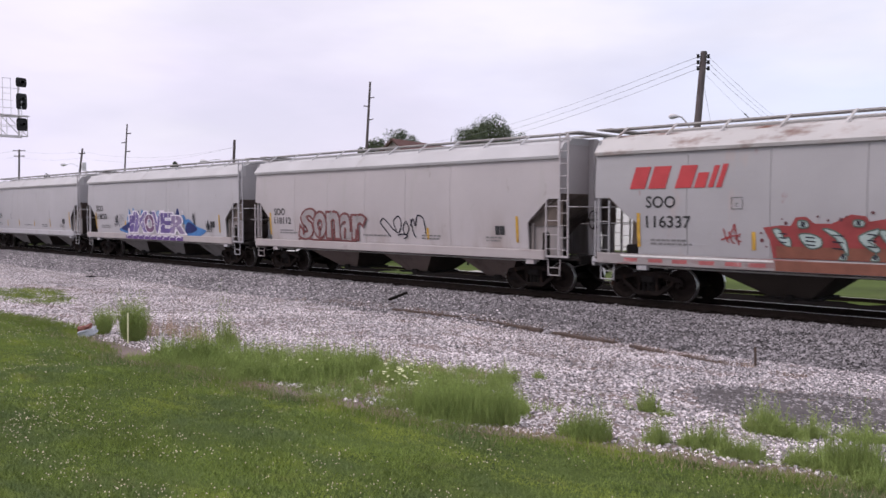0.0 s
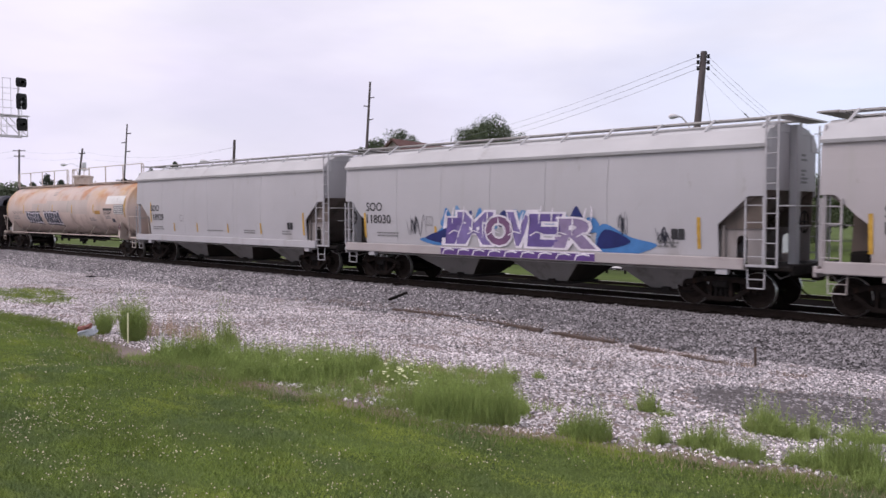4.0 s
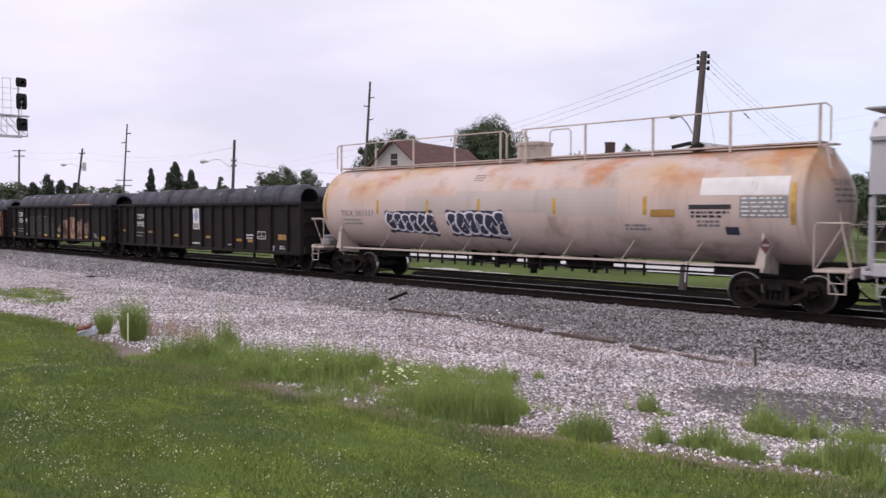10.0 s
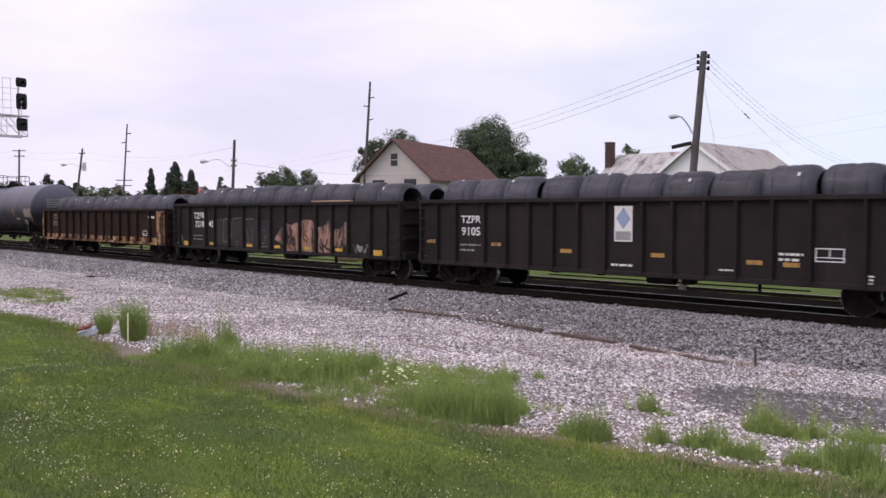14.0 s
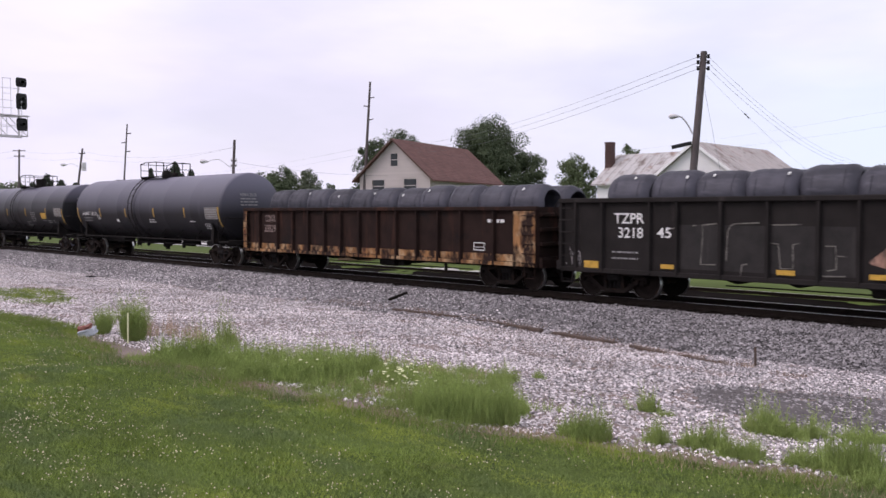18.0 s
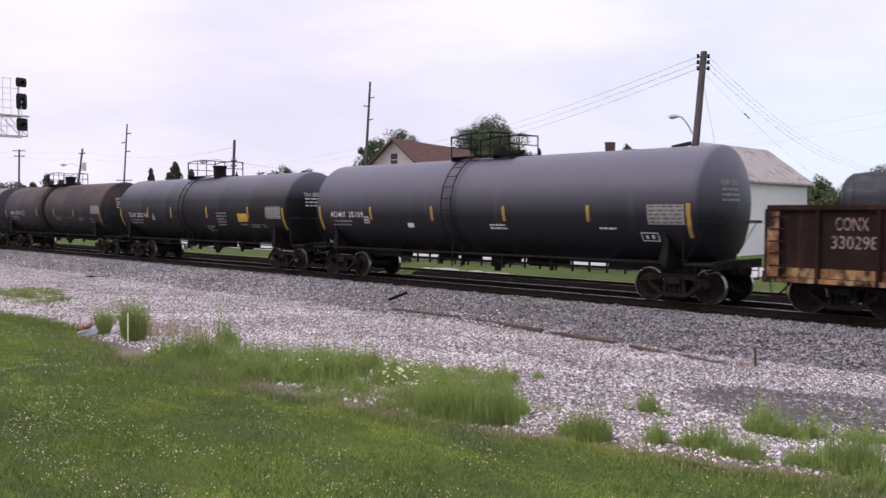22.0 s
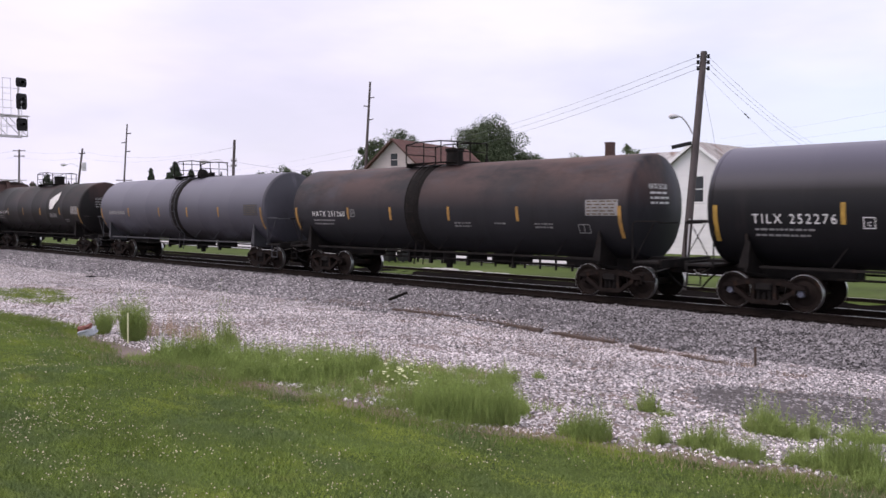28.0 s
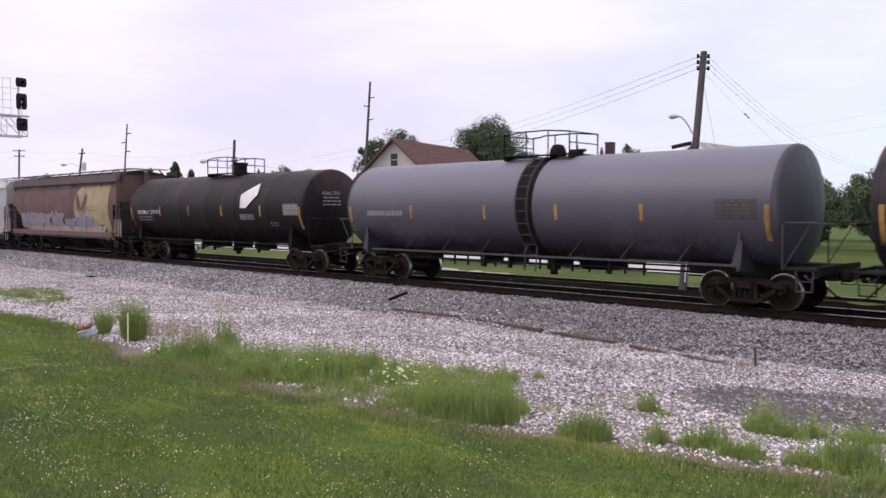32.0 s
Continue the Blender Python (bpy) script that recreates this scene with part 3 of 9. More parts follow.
# running gear, shared by all the cars
WHEEL_R, AXLES = 0.457, 0.889
wg = Geo().lathe([(-0.98, 0.0), (-0.98, 0.085), (-0.86, 0.085), (-0.86, 0.1), (0.86, 0.1), (0.86, 0.085), (0.98, 0.085), (0.98, 0.0)], axis="y", n=14)
for s in (-1, 1):
    wg.lathe([(s * 0.815, 0.11), (s * 0.81, 0.2), (s * 0.765, 0.3), (s * 0.79, 0.375), (s * 0.82, 0.385), (s * 0.82, 0.445), (s * 0.815, 0.452), (s * 0.715, 0.458), (s * 0.705, 0.48), (s * 0.685, 0.48), (s * 0.68, 0.38), (s * 0.70, 0.3), (s * 0.69, 0.11)], axis="y", n=36)
n_wheel = len(wg.f)
for s in (-1, 1):
    wg.lathe([(s * 0.824, 0.448), (s * 0.822, 0.457), (s * 0.716, 0.4605)], axis="y", n=36)
n_tread = len(wg.f)
for s in (-1, 1):
    wg.lathe([(s * 0.99, 0.0), (s * 1.03, 0.02), (s * 1.03, 0.075), (s * 0.985, 0.09), (s * 0.93, 0.095)], axis="y", n=14)
    for k in range(3):
        a = 2.094 * k
        wg.rod((0.05 * math.cos(a), s * 1.03, 0.05 * math.sin(a)), (0.05 * math.cos(a), s * 1.055, 0.05 * math.sin(a)), 0.018, 6)
WHEELSET_MESH = {}
for blue_caps in (True, False):
    me = mesh_of(wg, "wheelset", M["wheel"], True)
    me.materials.append(M["tread"])
    me.materials.append(M["cap_blue" if blue_caps else "frame_rust"])
    for f in me.polygons:
        f.material_index = 0 if f.index < n_wheel else 1 if f.index < n_tread else 2
    WHEELSET_MESH[blue_caps] = me


def side_frame_geo(y):
    g, w = Geo(), 0.075
    def slab(poly):
        g.prism(poly, "y", y - w, y + w)
    slab([(-0.42, 0.64), (0.42, 0.64), (0.42, 0.78), (-0.42, 0.78)])
    for s in (-1, 1):
        slab([(s * 0.40, 0.66), (s * 0.40, 0.79), (s * 0.74, 0.70), (s * 0.99, 0.66), (s * 1.03, 0.60), (s * 0.78, 0.56)])
        slab([(s * 0.74, 0.58), (s * 0.70, 0.42), (s * 0.76, 0.40), (s * 0.80, 0.58)])
        slab([(s * 0.99, 0.60), (s * 1.02, 0.44), (s * 1.06, 0.45), (s * 1.04, 0.61)])
        slab([(s * 0.74, 0.56), (s * 0.72, 0.42), (s * 0.36, 0.17), (s * 0.26, 0.17), (s * 0.26, 0.27), (s * 0.36, 0.29)])
        slab([(s * 0.24, 0.26), (s * 0.33, 0.26), (s * 0.31, 0.66), (s * 0.23, 0.66)])
        g.box(s * AXLES - 0.13, s * AXLES + 0.13, y - 0.09, y + 0.09, 0.54, 0.62, 0.02)
    slab([(-0.3, 0.16), (0.3, 0.16), (0.3, 0.27), (-0.3, 0.27)])
    return g


FRAME_MESH = {s: mesh_of(side_frame_geo(s * 1.0), "side_frame", M["frame_rust"]) for s in (-1, 1)}
SPRING_MESH = {}
for s in (-1, 1):
    sg = Geo()
    for dx in (-0.14, 0.0, 0.14):
        for k in range(6):
            sg.lathe([(0.285 + k * 0.036, 0.05), (0.295 + k * 0.036, 0.066), (0.31 + k * 0.036, 0.05)], (dx, s * 1.0, 0), "z", 10)
        sg.rod((dx, s, 0.27), (dx, s, 0.51), 0.045, 8)
    SPRING_MESH[s] = mesh_of(sg, "spring_nest", M["dark_steel"])
BOLSTER_MESH = mesh_of(Geo().box(-0.2, 0.2, -1.12, 1.12, 0.5, 0.68, 0.03).box(-0.3, 0.3, -0.35, 0.35, 0.66, 0.76, 0.02), "bogie", M["dark_steel"])
BEAM_MESH = {}
for s in (-1, 1):
    bg = Geo().box(s * 0.42 - 0.05, s * 0.42 + 0.05, -0.9, 0.9, 0.33, 0.42, 0.01)
    for q in (-1, 1):
        bg.prism([(s * 0.42, 0.25), (s * 0.47, 0.3), (s * 0.47, 0.6), (s * 0.42, 0.62)], "y", q * 0.7 - 0.05, q * 0.7 + 0.05)
    BEAM_MESH[s] = mesh_of(bg, "brake_beam", M["dark_steel"])
ROD_MESH = {y: mesh_of(Geo().box(-w, w, y - d, y + d, z0, z1, 0.03), "brake_rigging", M["dark_steel"]) for y, w, d, z0, z1 in ((0.0, 0.75, 0.2, 0.36, 0.6), (0.52, 0.95, 0.08, 0.3, 0.66), (-0.52, 0.95, 0.08, 0.42, 0.62))}


def bogie(car, x, blue=False):
    b = part("bogie", BOLSTER_MESH, None, car, "cast steel freight bogie, dirty brown")
    b.location = (x, 0, 0)
    for s in (-1, 1):
        part("side_frame", FRAME_MESH[s], None, b)
        part("spring_nest", SPRING_MESH[s], None, b)
        part("brake_beam", BEAM_MESH[s], None, b)
    for me in ROD_MESH.values():
        part("brake_rigging", me, None, b)
    for s in (-1, 1):
        w = part("wheelset", WHEELSET_MESH[blue], None, b, "steel wheels on their axle")
        WHEELSETS[s].append(w)
        w.location = (s * AXLES, 0, WHEEL_R)
    return b


def coupler(car, half, s):
    """Draft gear and knuckle at one end; half is where the car's pulling face lies."""
    g = Geo().box(s * half - s * 0.9 if s > 0 else -half + 0.12, s * half - 0.12 if s > 0 else -half + 0.9, -0.1, 0.1, 0.78, 0.98, 0.02)
    g.box(s * (half - 0.16) - 0.14, s * (half - 0.16) + 0.14, -0.16, 0.16, 0.74, 1.02, 0.05)
    part("coupler", g, M["frame_rust"], car, "rusty knuckle coupler")
    h = [(s * (half - 0.75), -0.42, 0.86), (s * (half - 0.5), -0.42, 0.62), (s * (half - 0.28), -0.36, 0.40), (s * (half - 0.05), -0.25, 0.33)]
    part("brake_hose", Geo().path(h, 0.024, 6), M["dark_steel"], car, "black rubber brake hose")
    part("cut_lever", Geo().path([(s * (half - 0.62), -1.45, 0.95), (s * (half - 0.6), -1.2, 0.82), (s * (half - 0.5), -0.2, 0.95), (s * (half - 0.35), 0.0, 0.95)], 0.014, 6), M["walk_grey"], car)


def ladder(car, x0, x1, y, z0, z1, rungs, material, name="ladder"):
    g = Geo()
    for x in (x0, x1):
        g.box(x - 0.022, x + 0.022, y - 0.012, y + 0.03, z0, z1, 0.004)
    lad = part(name, g, material, car)
    for i in range(rungs):
        z = z0 + (z1 - z0) * (i + 0.5) / rungs
        part("rung", Geo().rod((x0, y - 0.02, z), (x1, y - 0.02, z), 0.012, 6), material, lad)
    return lad


def flat_side(y):
    return lambda x, z: y


def hopper_car(name, x, length, label, paint, roof, under, rnd, marks=None, reflect=(), sill=None, side_y=1.6, back_roof=False, cut_left=0.0, cut_in=0.0, chute=None, bulge=0.045):
    """A covered hopper: side sheets in panels, sloping ends, four chutes, roof walk."""
    car = car_thing(name, x, label, "freight car")
    h = length / 2
    e = h - 0.33
    chute = chute or under
    dip = lambda z: bulge * (z - 2.75) ** 2
    surf = lambda x, z: -side_y + dip(z) - 0.006
    # tank of the body: full height in the middle, ends sloping under
    xw = e - 0.54  # the outer face of the recessed end
    hull = [(-e + 0.25 + cut_left * 0.5, 2.8), (-e + 0.12, 4.12), (xw - 0.05, 4.12), (xw - 0.05, 2.97), (e - 2.7 - cut_in, 1.1), (-e + 2.7 + cut_left, 1.1)]
    part("body", Geo().prism(hull, "y", -side_y + 0.16, side_y - 0.16), M["slope_brown"], car, "sloped steel end sheets stained brown")
    # side sheets, one panel between two seams
    seams = [-5.42 + 2.17 * i for i in range(6)]
    for s in (-1, 1):
        y0, y1 = (-side_y, -side_y + 0.05) if s < 0 else (side_y - 0.05, side_y)
        g = 0.006
        for i in range(5):
            zs_ = [1.29 + 2.77 * k / 9 for k in range(10)]
            prof = [(s * (side_y - dip(z)), z) for z in zs_] + [(s * (side_y - dip(z) - 0.05), z) for z in zs_[::-1]]
            part("side_panel", Geo().prism(prof, "x", seams[i] + g, seams[i + 1] - g), paint, car)
        inner = lambda z, c: -e + 1.25 + c if z <= 2.12 else -e + 1.18 + c - (0.76 + 0.4 * c) * (z - 2.12) / 0.7
        levels = [(1.29, 1), (1.7, 1), (2.12, 1), (2.35, 1), (2.58, 1), (2.82, 1), (2.82, 0), (3.1, 0), (3.4, 0), (3.75, 0), (4.05, 0)]
        for q in (-1, 1):
            c_ = cut_left if q < 0 else cut_in
            vs, fs, m_ = [], [], len(levels)
            for d in (0, 0.05):
                for z, k_ in levels:
                    low_ = e - 1.25 - c_ if z <= 2.12 else e - 1.25 - c_ + (0.33 + c_) * (z - 2.12) / 0.7
                    vs += [((low_ if k_ else xw) if q > 0 else (inner(z, c_) if k_ else -e), s * (side_y - dip(z) - d), z), (q * (5.42 + g), s * (side_y - dip(z) - d), z)]
            for i in range(m_ - 1):
                a0, b0 = 2 * i, 2 * i + 2
                if levels[i + 1][0] > levels[i][0]:
                    if i and levels[i][0] == levels[i - 1][0]:
                        right = 2 * i - 1
                    else:
                        right = a0 + 1
                    fs += [(a0, right, b0 + 1, b0), (b0 + 2 * m_, b0 + 1 + 2 * m_, right + 2 * m_, a0 + 2 * m_), (a0, b0, b0 + 2 * m_, a0 + 2 * m_), (right, right + 2 * m_, b0 + 1 + 2 * m_, b0 + 1)]
                else:
                    fs += [(a0, b0, b0 + 2 * m_, a0 + 2 * m_)]
            fs += [(0, 2 * m_, 2 * m_ + 1, 1), (2 * m_ - 2, 2 * m_ - 1, 4 * m_ - 1, 4 * m_ - 2)]
            pg = Geo().add(vs, fs)
            part("end_panel", pg, paint, car)
        for i in range(6):
            part("seam", Geo().box(seams[i] - 0.02, seams[i] + 0.02, s * (side_y - 0.135) - 0.004, s * (side_y - 0.135) + 0.004, 1.43, 4.05), under, car)
        # sill along the bottom and the eave along the roof
        part("step_bar", Geo().box(e - 1.0, xw + 0.38, s * (side_y + 0.04) - 0.02, s * (side_y + 0.04) + 0.02, 1.1, 1.16, 0.01), paint, car)
        part("side_sill", Geo().box(-e + 0.14, e - 0.97, s * side_y - 0.06 - (0.06 if s < 0 else 0), s * side_y + 0.06 + (0.06 if s > 0 else 0), 1.02, 1.31, 0.02), sill or M["sill_grime"], car)
        part("eave", Geo().prism([(s * (side_y + 0.02), 4.0), (s * (side_y + 0.05), 4.08), (s * (side_y - 0.24), 4.46), (s * (side_y - 0.36), 4.46), (s * (side_y - 0.36), 4.0)], "x", -e, xw + 0.02), roof, car)
    part("roof", Geo().prism([(-1.3, 4.42), (1.3, 4.42), (1.0, 4.56), (0.5, 4.62), (-0.5, 4.62), (-1.0, 4.56)], "x", -e, xw + 0.02), roof, car)
    hatch = part("hatch_coaming", Geo().box(-e + 0.9, xw - 0.5, -0.28, 0.28, 4.6, 4.72, 0.02), roof, car)
    # roof walk on brackets
    for s in (-1, 1):
        part("running_board", Geo().box(-e + 0.1, xw + 0.3, s * 0.62 - 0.22, s * 0.62 + 0.22, 4.76, 4.80), M["walk_grey"], car, "grated steel roof walk")
        n = 11
        for i in range(n):
            bx = -e + 0.45 + (e + xw - 0.7) * i / (n - 1)
            part("roof_bracket", Geo().beam((bx, s * (side_y - 0.32), 4.44), (bx + 0.12, s * 0.86, 4.80), 0.06, 0.04).beam((bx + 0.12, s * 0.9, 4.78), (bx + 0.12, s * 0.4, 4.78), 0.05, 0.03), roof, car)
    for q in (-1, 1):
        x_out = xw + 0.17 if q > 0 else -e
        part("end_walk", Geo().box(x_out - 0.25, x_out + 0.25, -1.2, 1.2, 4.74, 4.78), M["walk_grey"], car)
        if q < 0:
            part("end_wall", Geo().box(-e + 0.04, -e + 0.08, -side_y + 0.1, side_y - 0.1, 2.8, 4.42, 0.01), paint, car)
        else:
            part("end_wall", Geo().prism([(-side_y + 0.02, 2.97), (side_y - 0.02, 2.97), (side_y - 0.03, 4.05), (side_y - 0.3, 4.44), (1.0, 4.54), (-1.0, 4.54), (-side_y + 0.3, 4.44), (-side_y + 0.03, 4.05)], "x", xw - 0.03, xw), paint, car)
            part("centre_post", Geo().box(xw, xw + 0.2, -0.13, 0.13, 1.1, 4.62, 0.02), paint, car, "deep pressed steel post up the end wall")
            for s in (-1, 1):
                # web colour holds brown stains and the painted shade of the recess
                part("slope_web", Geo().prism([(e - 1.7 - cut_in, 2.0), (e - 1.15 - cut_in, 2.24), (xw - 0.4, 2.9), (xw, 3.0), (xw, 2.03)], "y", s * 1.4 - 0.012, s * 1.4 + 0.012), under, car, "stained web under the sloped end sheet, shade in its dark colour")
                hole = [(xw - 0.62 - 0.14 * math.cos(a), 1.72 + 0.14 * math.sin(a)) for a in [math.pi * k / 8 for k in range(9)]]
                part("bolster_web", Geo().prism([(e - 1.7 - cut_in, 1.1), (e - 1.7 - cut_in, 2.03), (xw - 0.02, 2.03), (xw - 0.02, 1.1), (xw - 0.48, 1.1)] + hole[::-1] + [(xw - 0.76, 1.1)], "y", s * 1.36 - 0.012, s * 1.36 + 0.012).box(e - 1.32 - cut_in + 0.12, e - 1.32 - cut_in + 0.2, s * 1.4 - 0.05, s * 1.4 + 0.05, 1.2, 2.1), M["web_grey"], car, "dusty grey web plate with an arched hole")
            part("end_rail", Geo().path([(xw + 0.36, -1.64, 2.58), (e + 0.06, -1.5, 2.58), (e + 0.06, 1.5, 2.58), (xw + 0.36, 1.64, 2.58)], 0.016, 6), paint, car)
            mark(car, "data_lines", M["text_faint"], lambda g: [g.box(xw + 0.001, xw + 0.004, 0.55, 0.55 + w_, z - 0.03, z + 0.03) for z, w_ in ((3.9, 0.35), (3.78, 0.42), (3.5, 0.4), (3.4, 0.3), (3.3, 0.5), (3.2, 0.45))], "small lines of load data")
        # end platform, posts, ladders, grab irons
        part("end_platform", Geo().box(q * (e - 0.45) - 0.6, q * (e - 0.45) + 0.6, -1.55, 1.55, 1.02, 1.12, 0.02).box(q * (e + 0.12) - 0.05, q * (e + 0.12) + 0.05, -1.5, 1.5, 0.92, 1.18, 0.02), M["dark_steel"] if q > 0 else paint, car)
        for s in (-1, 1):
            if q < 0:
                part("corner_post", Geo().beam((-e + 0.08, s * 1.5, 1.1), (-e + 0.08, s * 1.5, 2.85), 0.08, 0.08), paint, car)
            xa, xb = sorted((q * (e - 0.05), q * (e - 0.5)))
            if q > 0:
                lad = ladder(car, xw + 0.06, xw + 0.36, s * (side_y + 0.05), 1.15, 4.72, 10, paint)
                for z in (3.1, 4.0, 4.5):
                    part("bracket", Geo().rod((xw - 0.01, s * (side_y - 0.1), z), (xw + 0.06, s * (side_y + 0.05), z), 0.014, 6), paint, lad)
                ladder(car, xw - 0.42, xw + 0.03, s * (side_y + 0.06), 1.15, 2.8, 4, paint)
            else:
                ladder(car, xa, xb, s * (side_y + 0.06), 1.2, 2.75, 4, paint)
            sx = xw - 0.16 if q > 0 else -e + 0.42
            part("stirrup", Geo().path([(sx - 0.22, s * side_y, 1.05), (sx - 0.2, s * side_y, 0.58), (sx + 0.2, s * side_y, 0.58), (sx + 0.22, s * side_y, 1.05)], 0.018, 6).rod((sx - 0.21, s * side_y, 0.8), (sx + 0.21, s * side_y, 0.8), 0.014, 6), paint, car)
            part("grab_iron", Geo().path([(q * (e + 0.16), s * 0.5, 2.1), (q * (e + 0.16), s * 1.45, 2.1)], 0.014, 6).path([(q * (e + 0.16), s * 0.5, 2.1), (q * e, s * 0.5, 2.1)], 0.014, 6), paint, car)
            part("jacking_pad", Geo().box(q * (e - 1.55) - 0.15, q * (e - 1.55) + 0.15, s * side_y - 0.08, s * side_y + 0.08, 0.88, 1.06, 0.01).rod((q * (e - 1.55), s * (side_y + 0.081), 0.97), (q * (e - 1.55), s * (side_y + 0.085), 0.97), 0.05, 8), paint, car)
        if q < 0:
            # recess shade goes into this plate's dark colour too
            part("shear_plate", Geo().prism([(q * (e - 0.12), 1.1), (q * (e - 0.2), 2.82), (q * (e - 0.4), 2.8), (q * (e - 2.6), 1.15)], "y", 0.1, 0.13).prism([(q * (e - 0.9), 1.1), (q * (e - 0.9), 2.3), (q * (e - 2.6), 1.15)], "y", 1.35, 1.38), under, car, "stained web plate under the sloped end, shade in its dark colour")
        coupler(car, h, q)
        bogie(car, q * (h - 1.95) - 0.25)
    part("brake_wheel", Geo().lathe([(-0.02, 0.26), (0.0, 0.29), (0.02, 0.26)], (e + 0.1, -0.75, 2.2), "x", 16).beam((e + 0.1, -0.75, 1.95), (e + 0.1, -0.75, 2.45), 0.03, 0.03).beam((e + 0.1, -1.0, 2.2), (e + 0.1, -0.5, 2.2), 0.03, 0.03), M["dark_steel"], car)
    part("brake_valve", Geo().box(-e + 0.3, -e + 0.75, -0.5, 0.3, 1.15, 1.5, 0.05).rod((-e + 0.3, 0.6, 1.35), (-e + 0.95, 0.6, 1.35), 0.2, 14), M["dark_steel"], car)
    part("centre_sill", Geo().box(-e, e, -0.3, 0.3, 0.84, 1.08, 0.02), M["dark_steel"], car)
    # chutes
    for xm, w, w_r in ((-3.1, 2.15, 1.5), (0.75, 1.5, 1.5), (4.65, 1.5, 1.3)):
        b_l, b_r, d_t, d_b = 0.52, 0.52, 1.38, 0.7
        tops = [(xm - w, -d_t, 1.12), (xm + w_r, -d_t, 1.12), (xm + w_r, d_t, 1.12), (xm - w, d_t, 1.12)]
        lows = [(xm - b_l, -d_b, 0.34), (xm + b_r, -d_b, 0.34), (xm + b_r, d_b, 0.34), (xm - b_l, d_b, 0.34)]
        ch = part("chute", Geo().add(tops + lows, [(0, 1, 2, 3), (7, 6, 5, 4), (0, 4, 5, 1), (2, 6, 7, 3)]), chute, car, "sloped discharge hopper")
        # side slopes near-black: grime plus their shade put into the colour
        part("slope_sheet", Geo().add(tops + lows, [(1, 5, 6, 2), (3, 7, 4, 0)]), M["chute_dark"], ch, "grimy slope sheets of the hopper with shade painted in")
        part("gate", Geo().box(xm - b_l - 0.16, xm + b_r + 0.16, -d_b - 0.06, d_b + 0.06, 0.27, 0.34, 0.01).rod((xm - b_l - 0.3, -d_b - 0.1, 0.31), (xm + b_r + 0.3, -d_b - 0.1, 0.31), 0.03, 8).box(xm - 0.12, xm + 0.12, -d_b - 0.14, -d_b, 0.23, 0.4, 0.02), M["dark_steel"], ch, "sliding outlet gate with its shaft")
    part("train_line", Geo().rod((-e + 1.5, -1.3, 0.95), (e - 1.5, -1.3, 0.95), 0.025, 6), M["walk_grey"], car, "thin air pipe below the sill")
    # reflectors and stencils
    for rx, z0, z1 in reflect:
        part("reflector", patch(Geo(), rx - 0.05, rx + 0.05, z0, z1, surf, 0.008), M["reflector"], car, "yellow reflective strip")
    if marks:
        marks(car, surf, e, rnd)
    return car


def mark(car, name, material, fill, label=""):
    g = Geo()
    fill(g)
    ob = part(name, g, material, car, label)
    # rows of stencil too small to pick apart
    return tagged(ob, label, kind="stuff") if name in ("stencil_lines", "data_text", "data_lines", "small_stencil", "black_stencil") else ob


def plain_marks(number, ink="text_black", at=1.2, low=2.03, sz=0.31, box_at=4.3, sep=0.44, box_z=1.98):
    def draw(car, surf, e, rnd):
        if number:
            mark(car, "lettering", M[ink], lambda g: put_text(g, number[0], -e + at, low + sep, sz, surf, 2.77 * sz), "stencilled reporting marks")
            mark(car, "lettering", M[ink], lambda g: put_text(g, number[1], -e + at, low, sz, surf, 4.19 * sz), "stencilled car number")
        mark(car, "stencil_lines", M["text_faint"], lambda g: (bars(g, -e + 1.75, -e + 2.95, 1.72, 2, 0.1, 0.05, surf, rnd), bars(g, -1.2, 0.4, 1.62, 1, 0.1, 0.05, surf, rnd), bars(g, 1.9, 2.9, 1.66, 2, 0.1, 0.05, surf, rnd), bars(g, e - 3.4, e - 2.7, 1.66, 2, 0.1, 0.05, surf, rnd)), "small stencil lines")
        mark(car, "data_plate", M["text_black"], lambda g: (patch(g, e - 3.0, e - 2.82, 1.72, 2.0, surf), patch(g, e - 2.8, e - 2.62, 1.72, 2.0, surf)), "black stencil block")
        def frame_c(g):
            x0, z0, w = -e + box_at, box_z, 0.3
            for a, b, c, d in ((0, w, 0, 0.02), (0, w, w - 0.02, w), (0, 0.02, 0, w), (w - 0.02, w, 0, w)):
                patch(g, x0 + a, x0 + b, z0 + c, z0 + d, surf, 0.008, 1)
            put_text(g, "C", x0 + 0.1, z0 + 0.06, 0.1, surf)
        mark(car, "plate_mark", M["text_faint"], frame_c, "boxed stencil letter")
    return draw


def tank_side(r, zc):
    return lambda x, z: -math.sqrt(max(r * r - (z - zc) ** 2, 0.01))


